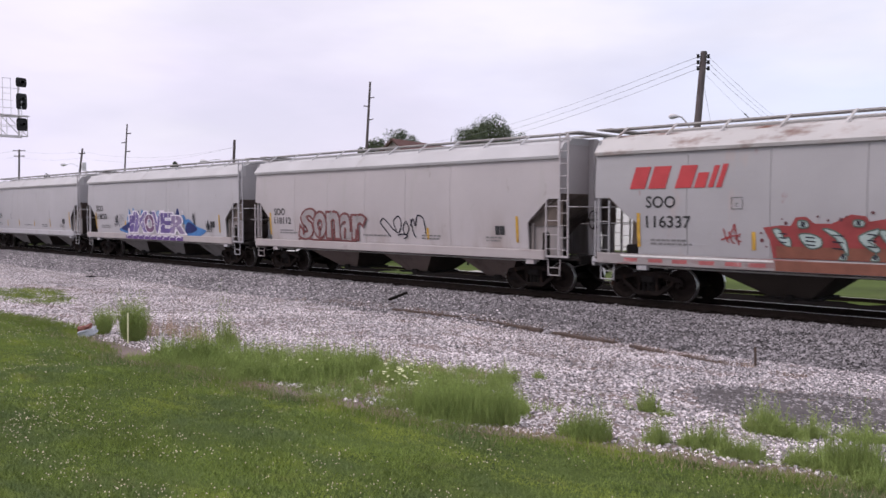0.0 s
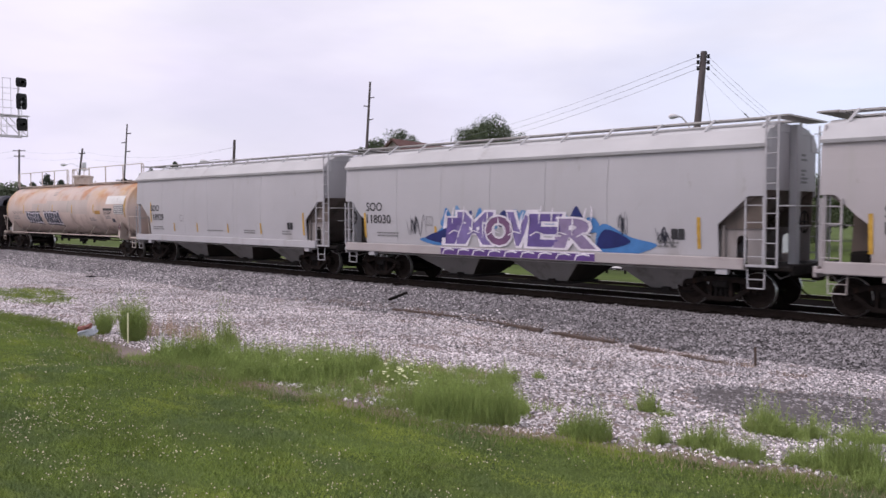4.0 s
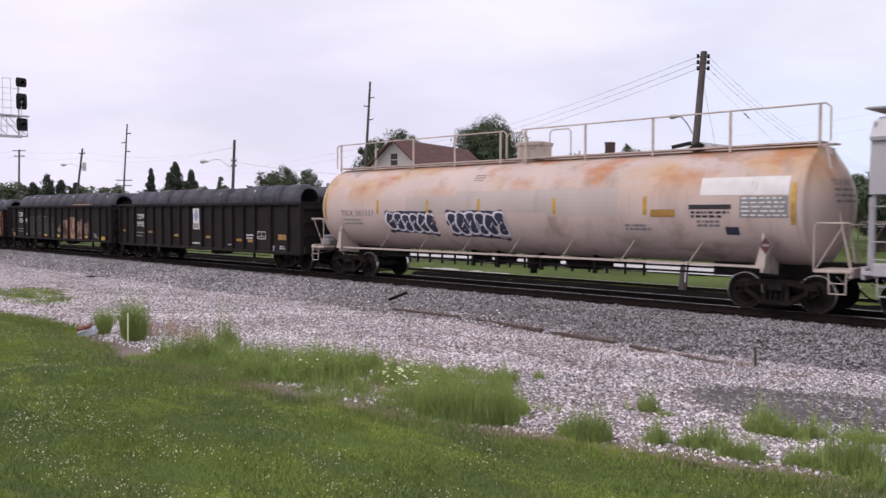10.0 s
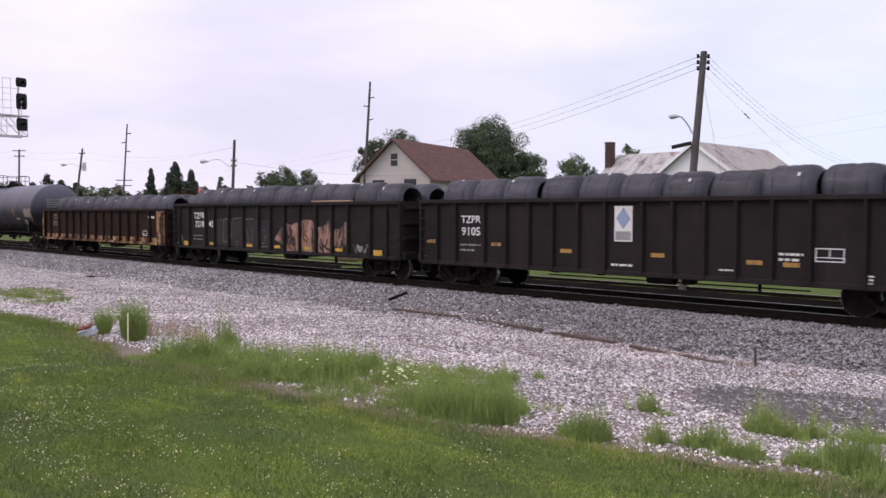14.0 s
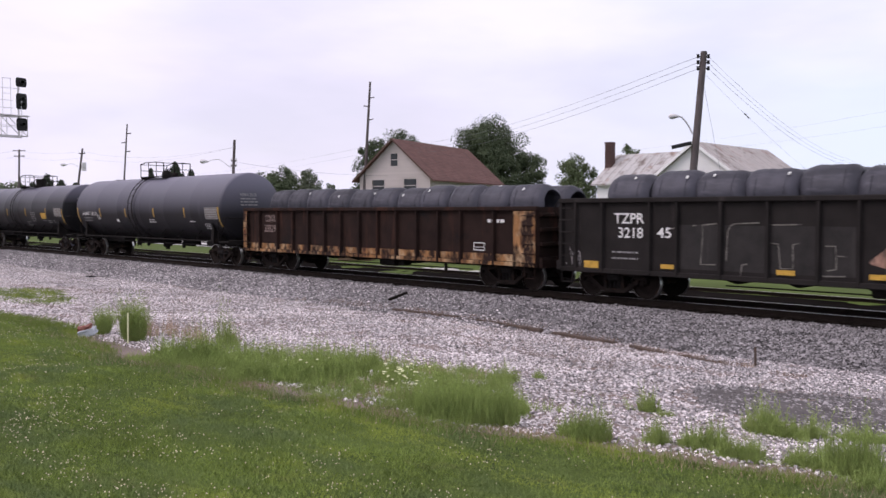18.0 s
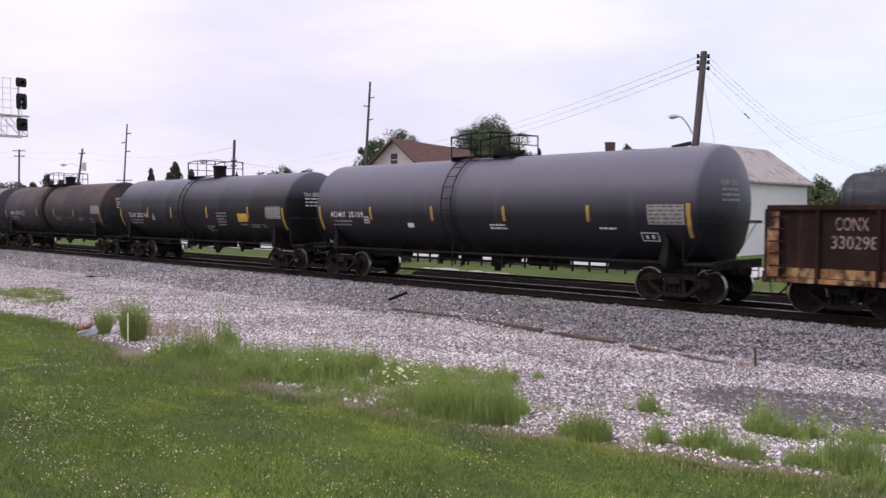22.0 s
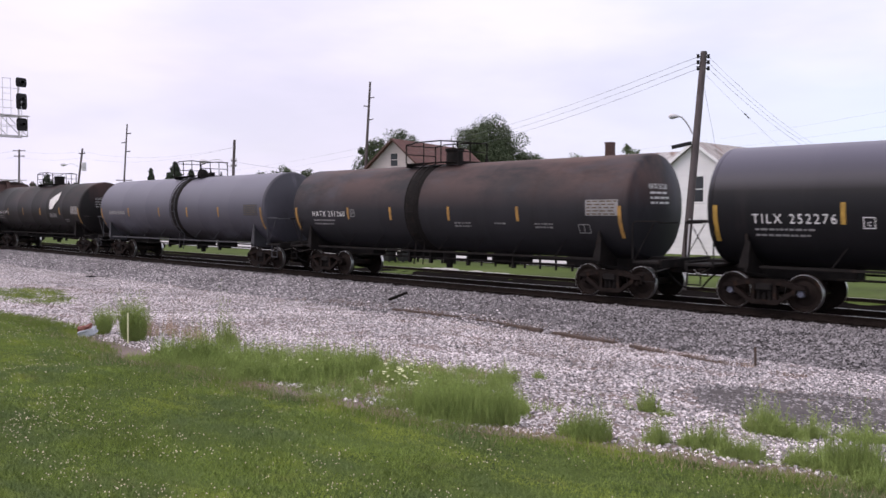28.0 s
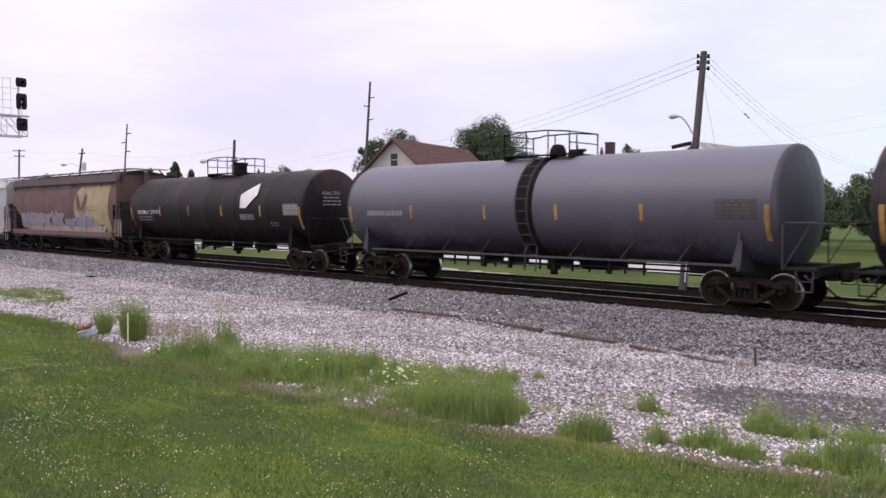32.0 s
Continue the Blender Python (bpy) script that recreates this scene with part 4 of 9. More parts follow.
def tank_car(name, x, length, r, zc, label, shell, trim, rnd, shell_half=None, platform=0.0, ring=False, marks=None, reflect=(), reflect_z=(2.2, 2.75), blue=False, long_rail=False, hatch="box", ring_mat=None, bogie_at=None, ring_at=None, tape="reflector", rims=None, dish=0.42, head_mat=None):
    """A tank car: shell with dished heads, stub sills, side walks, dome platform."""
    car = car_thing(name, x, label, "tank car")
    h = length / 2
    L = shell_half or h - 0.62
    lo, hi = rims or (-L + 0.5, L - 0.5)
    # a shell of five rings with weld beads, and a dished head with a tight rim at each end
    n_ring = 6
    prof = [(lo, r - 0.012), (lo + 0.012, r)]
    for i in range(1, n_ring):
        sx = lo + (hi - lo) * i / n_ring
        prof += [(sx - 0.03, r), (sx, r + 0.003), (sx + 0.03, r)]
    prof += [(hi - 0.012, r), (hi, r - 0.012)]
    part("tank_shell", Geo().lathe(prof, (0, 0, zc), "x", 72), shell, car, "", True)
    for q, rim in ((-1, lo), (1, hi)):
        knuckle = [(rim, r - 0.002), (rim + q * 0.03, r + 0.006), (rim + q * 0.06, r - 0.004)]
        knuckle += [(rim + q * (0.06 + 0.11 * math.sin(a)), r - 0.14 + 0.136 * math.cos(a)) for a in [radians(15 * k) for k in range(1, 6)]]
        x_k, r_k = knuckle[-1]
        crown = [(x_k + q * (dish - 0.12) * (1 - (f * f)), r_k * f) for f in (0.94, 0.85, 0.7, 0.5, 0.25, 0.0)]
        part("tank_head", Geo().lathe(knuckle + crown, (0, 0, zc), "x", 72), head_mat or shell, car, "dished tank head inside a tight rim", True)
    surf = tank_side(r, zc)
    zs = zc - r + 0.02
    # stub sills, saddles and end platforms
    for q in (-1, 1):
        part("stub_sill", Geo().box(min(q * (h - 0.3), q * (h - 4.2)), max(q * (h - 0.3), q * (h - 4.2)), -0.32, 0.32, 0.76, zs + 0.1, 0.02), M["dark_steel"], car)
        for s in (-1, 1):
            xs = (hi - 0.85) if q > 0 else (lo + 0.85)
            zr = zc - math.sqrt(r * r - 1.3 ** 2)
            part("saddle", Geo().prism([(s * 0.5, 0.86), (s * 1.42, 0.96), (s * 1.42, 1.1), (s * (r * 0.9), zc - r * 0.44), (s * (r * 0.9 - 0.06), zc - r * 0.44), (s * 1.1, zr - 0.05), (s * 0.5, zs)], "x", xs - 0.035, xs + 0.035), trim, car)
            part("saddle_plate", Geo().prism([(xs - 0.18, 1.06), (xs + 0.08, 1.06), (xs + 0.12, zc - r * 0.56), (xs + 0.0, zc - r * 0.56)], "y", s * 1.42 - 0.02, s * 1.42 + 0.02), trim, car)
        part("end_platform", Geo().box(q * (h - 0.75) - 0.42, q * (h - 0.75) + 0.42, -1.45, 1.45, 1.03, 1.10, 0.015), trim if long_rail else M["dark_steel"], car)
        part("end_sill", Geo().box(q * (h - 0.36) - 0.05, q * (h - 0.36) + 0.05, -1.4, 1.4, 0.92, 1.16, 0.02), trim if long_rail else M["dark_steel"], car)
        for s in (-1, 1):
            pts = [(q * (h - 1.15), s * 1.46, 1.05), (q * (h - 1.15), s * 1.46, 2.1), (q * (h - 1.08), s * 1.46, 2.18), (q * (h - 0.4), s * 1.46, 2.18), (q * (h - 0.34), s * 1.4, 2.14), (q * (h - 0.34), s * 0.5, 2.14)]
            part("handrail", Geo().path(pts, 0.02, 6).rod((q * (h - 1.12), s * 1.44, 1.1), (q * (h - 0.5), s * 1.44, 2.15), 0.014, 6), trim, car)
            sx = q * (h - 0.62)
            part("stirrup", Geo().path([(sx - 0.2, s * 1.46, 1.05), (sx - 0.18, s * 1.46, 0.56), (sx + 0.18, s * 1.46, 0.56), (sx + 0.2, s * 1.46, 1.05)], 0.017, 6).rod((sx - 0.19, s * 1.46, 0.8), (sx + 0.19, s * 1.46, 0.8), 0.013, 6), trim, car)
        coupler(car, h, q)
        bogie(car, q * (bogie_at or h - 2.45), blue)
    part("brake_wheel", Geo().lathe([(-0.02, 0.26), (0.0, 0.29), (0.02, 0.26)], (-h + 0.4, 0.75, 2.0), "x", 16).beam((-h + 0.4, 0.75, 1.1), (-h + 0.4, 0.75, 2.25), 0.04, 0.04), M["dark_steel"], car)
    # side walk, its brackets and piping
    ex = min(hi, -lo) - 0.8
    for s in (-1, 1):
        part("side_rail", Geo().box(-ex, ex, s * 1.42 - 0.02, s * 1.42 + 0.02, 1.07, 1.13), trim, car)
        nb = 8
        for i in range(1, nb):
            bx = -ex + 2 * ex * i / nb
            zb = zc - math.sqrt(r * r - (1.17) ** 2)
            part("rail_bracket", Geo().beam((bx, s * 1.40, 1.08), (bx + 0.3, s * 1.17, zb + 0.02), 0.05, 0.02), trim, car)
    part("underframe_pipe", Geo().rod((-ex + 1.5, -0.5, 0.82), (ex - 1.5, -0.5, 0.82), 0.03, 6).rod((-ex + 1, 0.4, 0.9), (ex - 1, 0.4, 0.9), 0.03, 6), M["dark_steel"], car)
    for bx in (-2.3, -1.2, 0.6, 2.6):
        part("hanger", Geo().box(bx - 0.03, bx + 0.03, -0.55, 0.45, 0.74, zs + 0.06).box(bx - 0.05, bx + 0.05, -0.56, -0.44, 0.62, 0.9), M["dark_steel"], car)
    part("outlet", Geo().rod((platform, 0, zs + 0.05), (platform, 0, 0.62), 0.22, 14).rod((platform, 0, 0.7), (platform, 0, 0.46), 0.12, 12), M["dark_steel"], car, "bottom outlet valve")
    part("air_tank", Geo().lathe([(0.9, 0.0), (0.92, 0.16), (1.0, 0.2), (1.8, 0.2), (1.88, 0.16), (1.9, 0.0)], (0, 0.5, 0.85), "x", 16), M["dark_steel"], car, "", True)
    top = zc + r
    if ring:
        c0 = platform if ring_at is None else ring_at
        if ring is True:
            part("ladder_band", Geo().lathe([(c0 - 0.34, r), (c0 - 0.32, r + 0.012), (c0 + 0.32, r + 0.012), (c0 + 0.34, r)], (0, 0, zc), "x", 72), ring_mat or M["dark_steel"], car, "dark stained band round the tank", True)
        for dx in (-0.22, 0.22):
            pts = [(c0 + dx, -(r + 0.12) * math.cos(a), zc + (r + 0.12) * math.sin(a)) for a in [radians(-48 + 12 * i) for i in range(11)]]
            pts = [(c0 + dx, -1.2, 0.62)] + pts
            part("curved_ladder_rail", Geo().path(pts, 0.022, 6), trim, car)
        for i in range(9):
            a = radians(-44 + 13 * i)
            part("rung", Geo().rod((c0 - 0.22, -(r + 0.12) * math.cos(a), zc + (r + 0.12) * math.sin(a)), (c0 + 0.22, -(r + 0.12) * math.cos(a), zc + (r + 0.12) * math.sin(a)), 0.013, 6), trim, car)
    if long_rail:
        # walkway and railing along the whole top, ladder at the end
        part("roof_walk", Geo().box(-L + 0.35, L - 0.55, -0.62, -0.2, top + 0.02, top + 0.06).box(-L + 0.35, L - 0.55, 0.2, 0.62, top + 0.02, top + 0.06), trim, car, "grated walk on the crown of the tank")
        y = -0.62
        for a, b in ((-L + 0.2, -0.75), (-0.2, L - 0.35)):
            part("handrail", Geo().path([(a, y, top + 0.05), (a, y, top + 0.85), (a + 0.12, y, top + 0.95), (b - 0.12, y, top + 0.95), (b, y, top + 0.85), (b, y, top + 0.05)], 0.022, 6), trim, car)
            n = 5
            for i in range(n):
                px_ = a + 0.25 + (b - a - 0.5) * i / (n - 1)
                part("rail_post", Geo().box(px_ - 0.03, px_ + 0.03, y - 0.02, y + 0.02, top - 0.1, top + 0.95), trim, car)
        for a in (-1.0, 0.75):
            part("safety_loop", Geo().path([(a, -0.3, top), (a, -0.3, top + 0.8), (a + 0.1, -0.3, top + 0.9), (a + 0.7, -0.3, top + 0.9), (a + 0.8, -0.3, top + 0.8), (a + 0.8, -0.3, top)], 0.02, 6), trim, car)
        dome = part("dome", Geo().lathe([(top - 0.1, 0.55), (top + 0.42, 0.55), (top + 0.47, 0.6), (top + 0.55, 0.6), (top + 0.6, 0.4), (top + 0.6, 0.0)], (platform, 0, 0), "z", 28), trim, car, "pale cream valve housing", True)
        g = Geo()
        for y_ in (-0.55, -0.15):
            g.beam((L - 0.45, y_, top - 0.1), (L + 0.14, y_, 1.1), 0.05, 0.05)
        lad = part("end_ladder", g, trim, car)
        for i in range(9):
            f = (i + 0.5) / 9
            part("rung", Geo().rod((L - 0.45 + 0.59 * f, -0.55, top - 0.1 - (top - 1.2) * f), (L - 0.45 + 0.59 * f, -0.15, top - 0.1 - (top - 1.2) * f), 0.013, 6), trim, lad)
        part("brake_gear", Geo().box(-h + 0.45, -h + 1.0, -1.1, -0.45, 1.12, 1.4, 0.06).rod((-h + 0.5, -0.9, 1.45), (-h + 0.95, -0.7, 1.5), 0.07, 8), M["panel_grey"], car)
        part("valve", Geo().lathe([(top, 0.16), (top + 0.2, 0.16), (top + 0.22, 0.1), (top + 0.3, 0.0)], (5.6, 0, 0), "z", 14), M["dark_steel"], car)
    else:
        px0, px1 = platform - 1.45, platform + 1.1
        part("dome_platform", Geo().box(px0, px1, -0.75, -0.35, top + 0.03, top + 0.05).box(px0, px1, 0.35, 0.75, top + 0.03, top + 0.05).box(px0, px0 + 0.05, -0.75, 0.75, top - 0.1, top + 0.06).box(px1 - 0.05, px1, -0.75, 0.75, top - 0.1, top + 0.06), M["dark_steel"], car)
        for y in (-0.74, 0.74):
            part("handrail", Geo().path([(px0, y, top + 0.03), (px0, y, top + 0.72), (px0 + 0.35, y, top + 0.74), (px0 + 0.45, y, top + 0.78), (px0 + 1.7, y, top + 0.78), (px1, y, top + 0.7), (px1, y, top + 0.05)], 0.022, 6), M["dark_steel"], car)
            for dx in (0.9, 1.75):
                part("rail_post", Geo().rod((px0 + dx, y, top + 0.05), (px0 + dx, y, top + 0.77), 0.02, 6), M["dark_steel"], car)
        for xx in (px0, px1):
            for dz in (0.38, 0.7):
                part("handrail", Geo().rod((xx, -0.74, top + dz), (xx, 0.74, top + dz), 0.018, 6), M["dark_steel"], car)
        if hatch == "box":
            part("manway", Geo().lathe([(top - 0.05, 0.3), (top + 0.42, 0.3), (top + 0.46, 0.34), (top + 0.54, 0.34), (top + 0.56, 0.0)], (platform + 0.25, 0, 0), "z", 22), M["dark_steel"], car, "round black manway with a lid", True)
        else:
            part("manway", Geo().lathe([(top - 0.05, 0.26), (top + 0.1, 0.26), (top + 0.22, 0.25), (top + 0.36, 0.17), (top + 0.4, 0.0)], (platform + 0.2, -0.1, 0), "z", 22), M["dark_steel"], car, "domed black manway lid", True)
            part("valve", Geo().box(platform + 0.75, platform + 1.05, -0.2, 0.1, top, top + 0.16, 0.03).rod((platform + 0.6, -0.05, top + 0.16), (platform + 1.2, -0.05, top + 0.16), 0.05, 10).rod((platform + 0.9, -0.05, top + 0.1), (platform + 0.9, -0.05, top + 0.34), 0.02, 6), M["dark_steel"], car)
    part("vent", Geo().rod((platform + 1.75, 0, top - 0.05), (platform + 1.75, 0, top + 0.12), 0.06, 10).rod((platform + 1.75, 0, top + 0.1), (platform + 1.75, 0, top + 0.22), 0.03, 8), trim, car)
    for rx in reflect:
        part("reflector", patch(Geo(), rx - 0.055, rx + 0.055, reflect_z[0], reflect_z[1], surf, 0.008), M[tape], car, "yellow reflective strip")
    for rx in (lo + 0.09, hi - 0.09):
        z_a, z_b = (zc - 0.45, zc + 0.55) if long_rail else (zc - 0.88, zc + 0.02)
        part("reflector", patch(Geo(), rx - 0.06, rx + 0.06, z_a, z_b, surf, 0.012, 8), M[tape], car, "long yellow reflective strip by the tank head")
    if marks:
        marks(car, surf, L, rnd)
    return car


def info_panel(car, x0, x1, z0, z1, surf, rnd, back, ink):
    mark(car, "data_panel", M[back], lambda g: patch(g, x0, x1, z0, z1, surf, 0.008), "stencilled data panel")
    def lines(g):
        n = 5
        for k in range(n):
            z = z1 - (k + 0.3) * (z1 - z0) / n
            x = x0 + 0.05
            while x < x1 - 0.12:
                w = rnd.uniform(0.08, 0.22)
                patch(g, x, min(x + w, x1 - 0.04), z - 0.038, z, surf, 0.014, 1)
                x += w + 0.06
    mark(car, "data_text", M[ink], lines, "rows of small stencil marks")


def tank_marks(text, text_x, width, ink="text_white", z=2.3, size=0.26, extra=None):
    def draw(car, surf, L, rnd):
        if text:
            mark(car, "lettering", M[ink], lambda g: put_text(g, text, text_x, z + 0.02, size * 0.88, surf, width, 0.014, 1.3, 0.004), "stencilled reporting marks and number")
            mark(car, "data_lines", M["panel_grey"], lambda g: bars(g, text_x + 0.05, text_x + width * 0.75, z - 0.1, 2, 0.14, 0.05, surf, rnd, 0.012), "small lines of load data")
        if extra:
            extra(car, surf, L, rnd)
    return draw


def head_marks(car, rim, zc, ink, text, r=1.53, dish=0.42):
    """Small lettering on the dished head at the leading end."""
    r_k, x_k = r - 0.105, rim + 0.166
    skin = lambda y, z: x_k + (dish - 0.12) * (1 - min(math.hypot(y, z - zc) / r_k, 1.0) ** 2) + 0.015
    pts, fs = lettering(text, 0.15, 0.85)
    g = Geo().add([(skin(-0.75 + a, zc + 0.5 + b), -0.75 + a, zc + 0.5 + b) for a, b in pts], fs)
    for k in range(3):
        z, y = zc + 0.36 - 0.14 * k, -0.72
        while y < 0.0:
            w = 0.1 + 0.06 * ((k + int(y * 10)) % 3)
            g.add([(skin(a, b), a, b) for a, b in ((y, z), (y + w, z), (y + w, z + 0.06), (y, z + 0.06))], [(0, 1, 2, 3)])
            y += w + 0.05
    part("head_lettering", g, M[ink], car, "small stencil lines on the tank head")


# wire-rod coils that ride in the gondolas
def coil_mesh(seed, length=1.34, r=0.64):
    rr = random.Random(seed)
    n = 16
    outer = [(-length / 2 + length * i / n, r + rr.uniform(-0.012, 0.012) - (0.17 * (1 - min(i, n - i) / 3.2) ** 2 if min(i, n - i) < 3.2 else 0)) for i in range(n + 1)]
    inner = [(length / 2 - length * i / n, r - 0.2 + rr.uniform(-0.012, 0.012)) for i in range(n + 1)]
    g = Geo().lathe(outer + inner, axis="x", n=34, closed=True)
    k1, k2 = rr.uniform(0, 6), rr.uniform(0, 6)
    out = []
    for x, y, z in g.v:
        a = math.atan2(z, y)
        s = 1 + 0.02 * math.sin(3 * a + k1) + 0.012 * math.sin(7 * a + k2 + 3 * x)
        out.append((x + 0.03 * math.sin(2 * a + k2), y * s * 0.985, z * s * 1.0))
    g.v = out
    return mesh_of(g, "wire_coil", M["coil"], True)


COILS = [coil_mesh(k) for k in range(4)]
TAG_MESH = mesh_of(Geo().box(-0.025, 0.025, -0.006, 0.006, -0.05, 0.05), "tag", M["tag_white"])
TIE_WIRE = mesh_of(Geo().lathe([(-0.006, 0.63), (0, 0.642), (0.006, 0.63)], axis="x", n=28), "tie_wire", M["coil"], True)


def coil_load(x, half, z_floor, seed, group, n=11):
    rr = random.Random(seed)
    pitch = (2 * half - 0.5) / n
    for row in (-1, 1):
        for i in range(n):
            c = tagged(new("wire_coil", COILS[rr.randrange(4)]), "dark blue-grey bundled steel wire rod coil lying in the gondola", "wire coil", group)
            dx, dy, dz = -half + 0.25 + pitch * (i + 0.5) + rr.uniform(-0.06, 0.06), row * 0.68 + rr.uniform(-0.03, 0.03), z_floor + 0.63 + rr.uniform(-0.03, 0.06)
            c.rotation_euler = (rr.uniform(-0.3, 0.3), rr.uniform(-0.02, 0.02), rr.uniform(-0.03, 0.03))
            MOVERS.append((c, x + dx, dy, dz))
            for k in (-0.36, 0.36):
                w = part("tie_wire", TIE_WIRE, None, c)
                w.location = (k, 0, 0)
            if row < 0 and rr.random() < 0.6:
                t = part("tag", TAG_MESH, None, c, "small white paper tag")
                a = radians(rr.uniform(115, 140))
                t.location, t.rotation_euler = (rr.uniform(-0.5, 0.5), 0.665 * math.cos(a), 0.665 * math.sin(a)), (a - math.pi, 0, 0)


def gondola(name, x, length, top, bottom, label, paint, rnd, ribs=14, rib_paint=None, marks=None, half=None, rib_at=None):
    """A gondola: ribbed sides, top chord, floor, end ladders."""
    car = car_thing(name, x, label, "freight car")
    h = length / 2
    e = half or h - 0.42
    sy = 1.42
    for s in (-1, 1):
        bays = rib_at or [-e + 2 * e * i / ribs for i in range(ribs + 1)]
        for i in range(len(bays) - 1):
            part("side_sheet", Geo().box(bays[i] + 0.004, bays[i + 1] - 0.004, s * sy - 0.012, s * sy + 0.012, bottom + 0.1, top - 0.1), paint, car)
        for i in range(len(bays)):
            b = min(max(bays[i], -e + 0.06), e - 0.06)
            part("rib", Geo().prism([(b - 0.07, s * sy), (b - 0.035, s * (sy + 0.13)), (b + 0.035, s * (sy + 0.13)), (b + 0.07, s * sy)], "z", bottom + 0.04, top - 0.1), rib_paint or paint, car)
        part("top_chord", Geo().box(-e - 0.02, e + 0.02, s * sy - 0.04 if s > 0 else -sy - 0.14, s * sy + 0.14 if s > 0 else -sy + 0.04, top - 0.13, top, 0.02), paint, car)
        part("side_sill", Geo().box(-e, e, s * sy - 0.05 if s > 0 else -sy - 0.1, s * sy + 0.1 if s > 0 else -sy + 0.05, bottom, bottom + 0.13, 0.015), rib_paint or paint, car)
    part("floor", Geo().box(-e, e, -sy, sy, bottom + 0.28, bottom + 0.36), M["dark_steel"], car)
    part("centre_sill", Geo().box(-h + 0.4, h - 0.4, -0.32, 0.32, 0.62, bottom + 0.3, 0.02), M["dark_steel"], car)
    for k in (-3.2, -1.6, 0.2, 1.4):
        part("crossbearer", Geo().prism([(-1.4, bottom + 0.05), (1.4, bottom + 0.05), (0.5, 0.56), (-0.5, 0.56)], "x", k - 0.06, k + 0.06), M["dark_steel"], car)
    part("air_tank", Geo().rod((0.2, -0.75, 0.62), (1.0, -0.75, 0.62), 0.17, 14).box(1.3, 1.6, -1.0, -0.6, 0.5, 0.8, 0.04), M["dark_steel"], car)
    part("brake_rod", Geo().rod((-3.5, -0.5, 0.5), (4.5, -0.5, 0.5), 0.02, 6).box(3.2, 3.26, -0.55, -0.45, 0.4, 0.7), M["dark_steel"], car)
    for q in (-1, 1):
        part("end_wall", Geo().box(q * e - 0.02, q * e + 0.02, -sy, sy, bottom + 0.1, top - 0.02), paint, car)
        for k in range(4):
            z = bottom + 0.25 + k * (top - bottom - 0.5) / 3
            part("end_rib", Geo().box(min(q * e, q * (e + 0.12)), max(q * e, q * (e + 0.12)), -sy, sy, z - 0.06, z + 0.06, 0.02), paint, car)
        part("end_sill", Geo().box(q * (e + 0.1) - 0.06, q * (e + 0.1) + 0.06, -1.45, 1.45, 0.74, 1.02, 0.02), paint, car)
        for s in (-1, 1):
            xa, xb = sorted((q * (e - 0.08), q * (e - 0.5)))
            n_r = 6
            for i in range(n_r):
                z = bottom + 0.12 + (top - bottom - 0.4) * i / (n_r - 1)
                part("grab_iron", Geo().path([(xa, s * (sy + 0.12), z), (xa, s * (sy + 0.19), z), (xb, s * (sy + 0.19), z), (xb, s * (sy + 0.12), z)], 0.013, 6), paint, car)
            sx = q * (e - 0.28)
            part("stirrup", Geo().path([(sx - 0.2, s * (sy + 0.08), bottom), (sx - 0.18, s * (sy + 0.08), 0.42), (sx + 0.18, s * (sy + 0.08), 0.42), (sx + 0.2, s * (sy + 0.08), bottom)], 0.017, 6), paint, car)
        coupler(car, h, q)
        bogie(car, q * (h - 2.0))
    part("brake_wheel", Geo().lathe([(-0.02, 0.26), (0.0, 0.29), (0.02, 0.26)], (e + 0.3, -0.75, top - 0.1), "x", 16).beam((e + 0.28, -0.75, 1.0), (e + 0.28, -0.75, top), 0.04, 0.04), M["dark_steel"], car)
    if marks:
        marks(car, flat_side(-sy - 0.012), e, rnd)
    return car


# paints of single cars
M["cp_grey"] = mat("cp_grey", (0.37, 0.36, 0.37), 0.6, var=0.08, scale=0.6, stain_or_sheen=[((0.42, 0.34, 0.31), 0.18, (1, 1, 0.35), 1.3), ((0.25, 0.10, 0.06), 0.02, (1, 1, 0.5), 3)], bump=0.05)
M["cream_rust"] = mat("cream_rust", (0.56, 0.45, 0.402), 0.55, var=0.1, scale=0.7, stain_or_sheen=[((0.54, 0.35, 0.20), 0.62, (0.5, 1, 0.4), 0.8, 2.5, 3.4), ((0.46, 0.19, 0.07), 0.62, (0.5, 1, 0.4), 0.9, 2.7, 3.4), ((0.36, 0.28, 0.235), 0.42, (0.9, 1, 0.12), 1.5), ((0.22, 0.18, 0.15), 0.3, (0.5, 1, 0.7), 1.1, 2.3, 1.2)], bump=0.08)
M["cream_trim"] = mat("cream_trim", (0.50, 0.42, 0.37), 0.65, var=0.15, scale=2, stain_or_sheen=[(RUST, 0.3, (1, 1, 1), 3)])
M["gon_black"] = mat("gon_black", (0.0195, 0.0152, 0.0150), 0.8, var=0.25, scale=1.2, stain_or_sheen=[((0.034, 0.024, 0.021), 0.3, V_STREAK, 1.6)], bump=0.1, spec=0.18)
M["gon_worn"] = mat("gon_worn", (0.0185, 0.0155, 0.0150), 0.8, var=0.3, scale=1.5, stain_or_sheen=[((0.045, 0.038, 0.036), 0.2, V_STREAK, 2.4)], bump=0.1, spec=0.18)
M["gon_brown"] = mat("gon_brown", (0.022, 0.012, 0.0098), 0.82, var=0.35, scale=1.5, stain_or_sheen=[((0.062, 0.026, 0.017), 0.36, V_STREAK, 2.0), ((0.011, 0.009, 0.009), 0.3, (1, 1, 1), 1.4)], bump=0.1, spec=0.15)
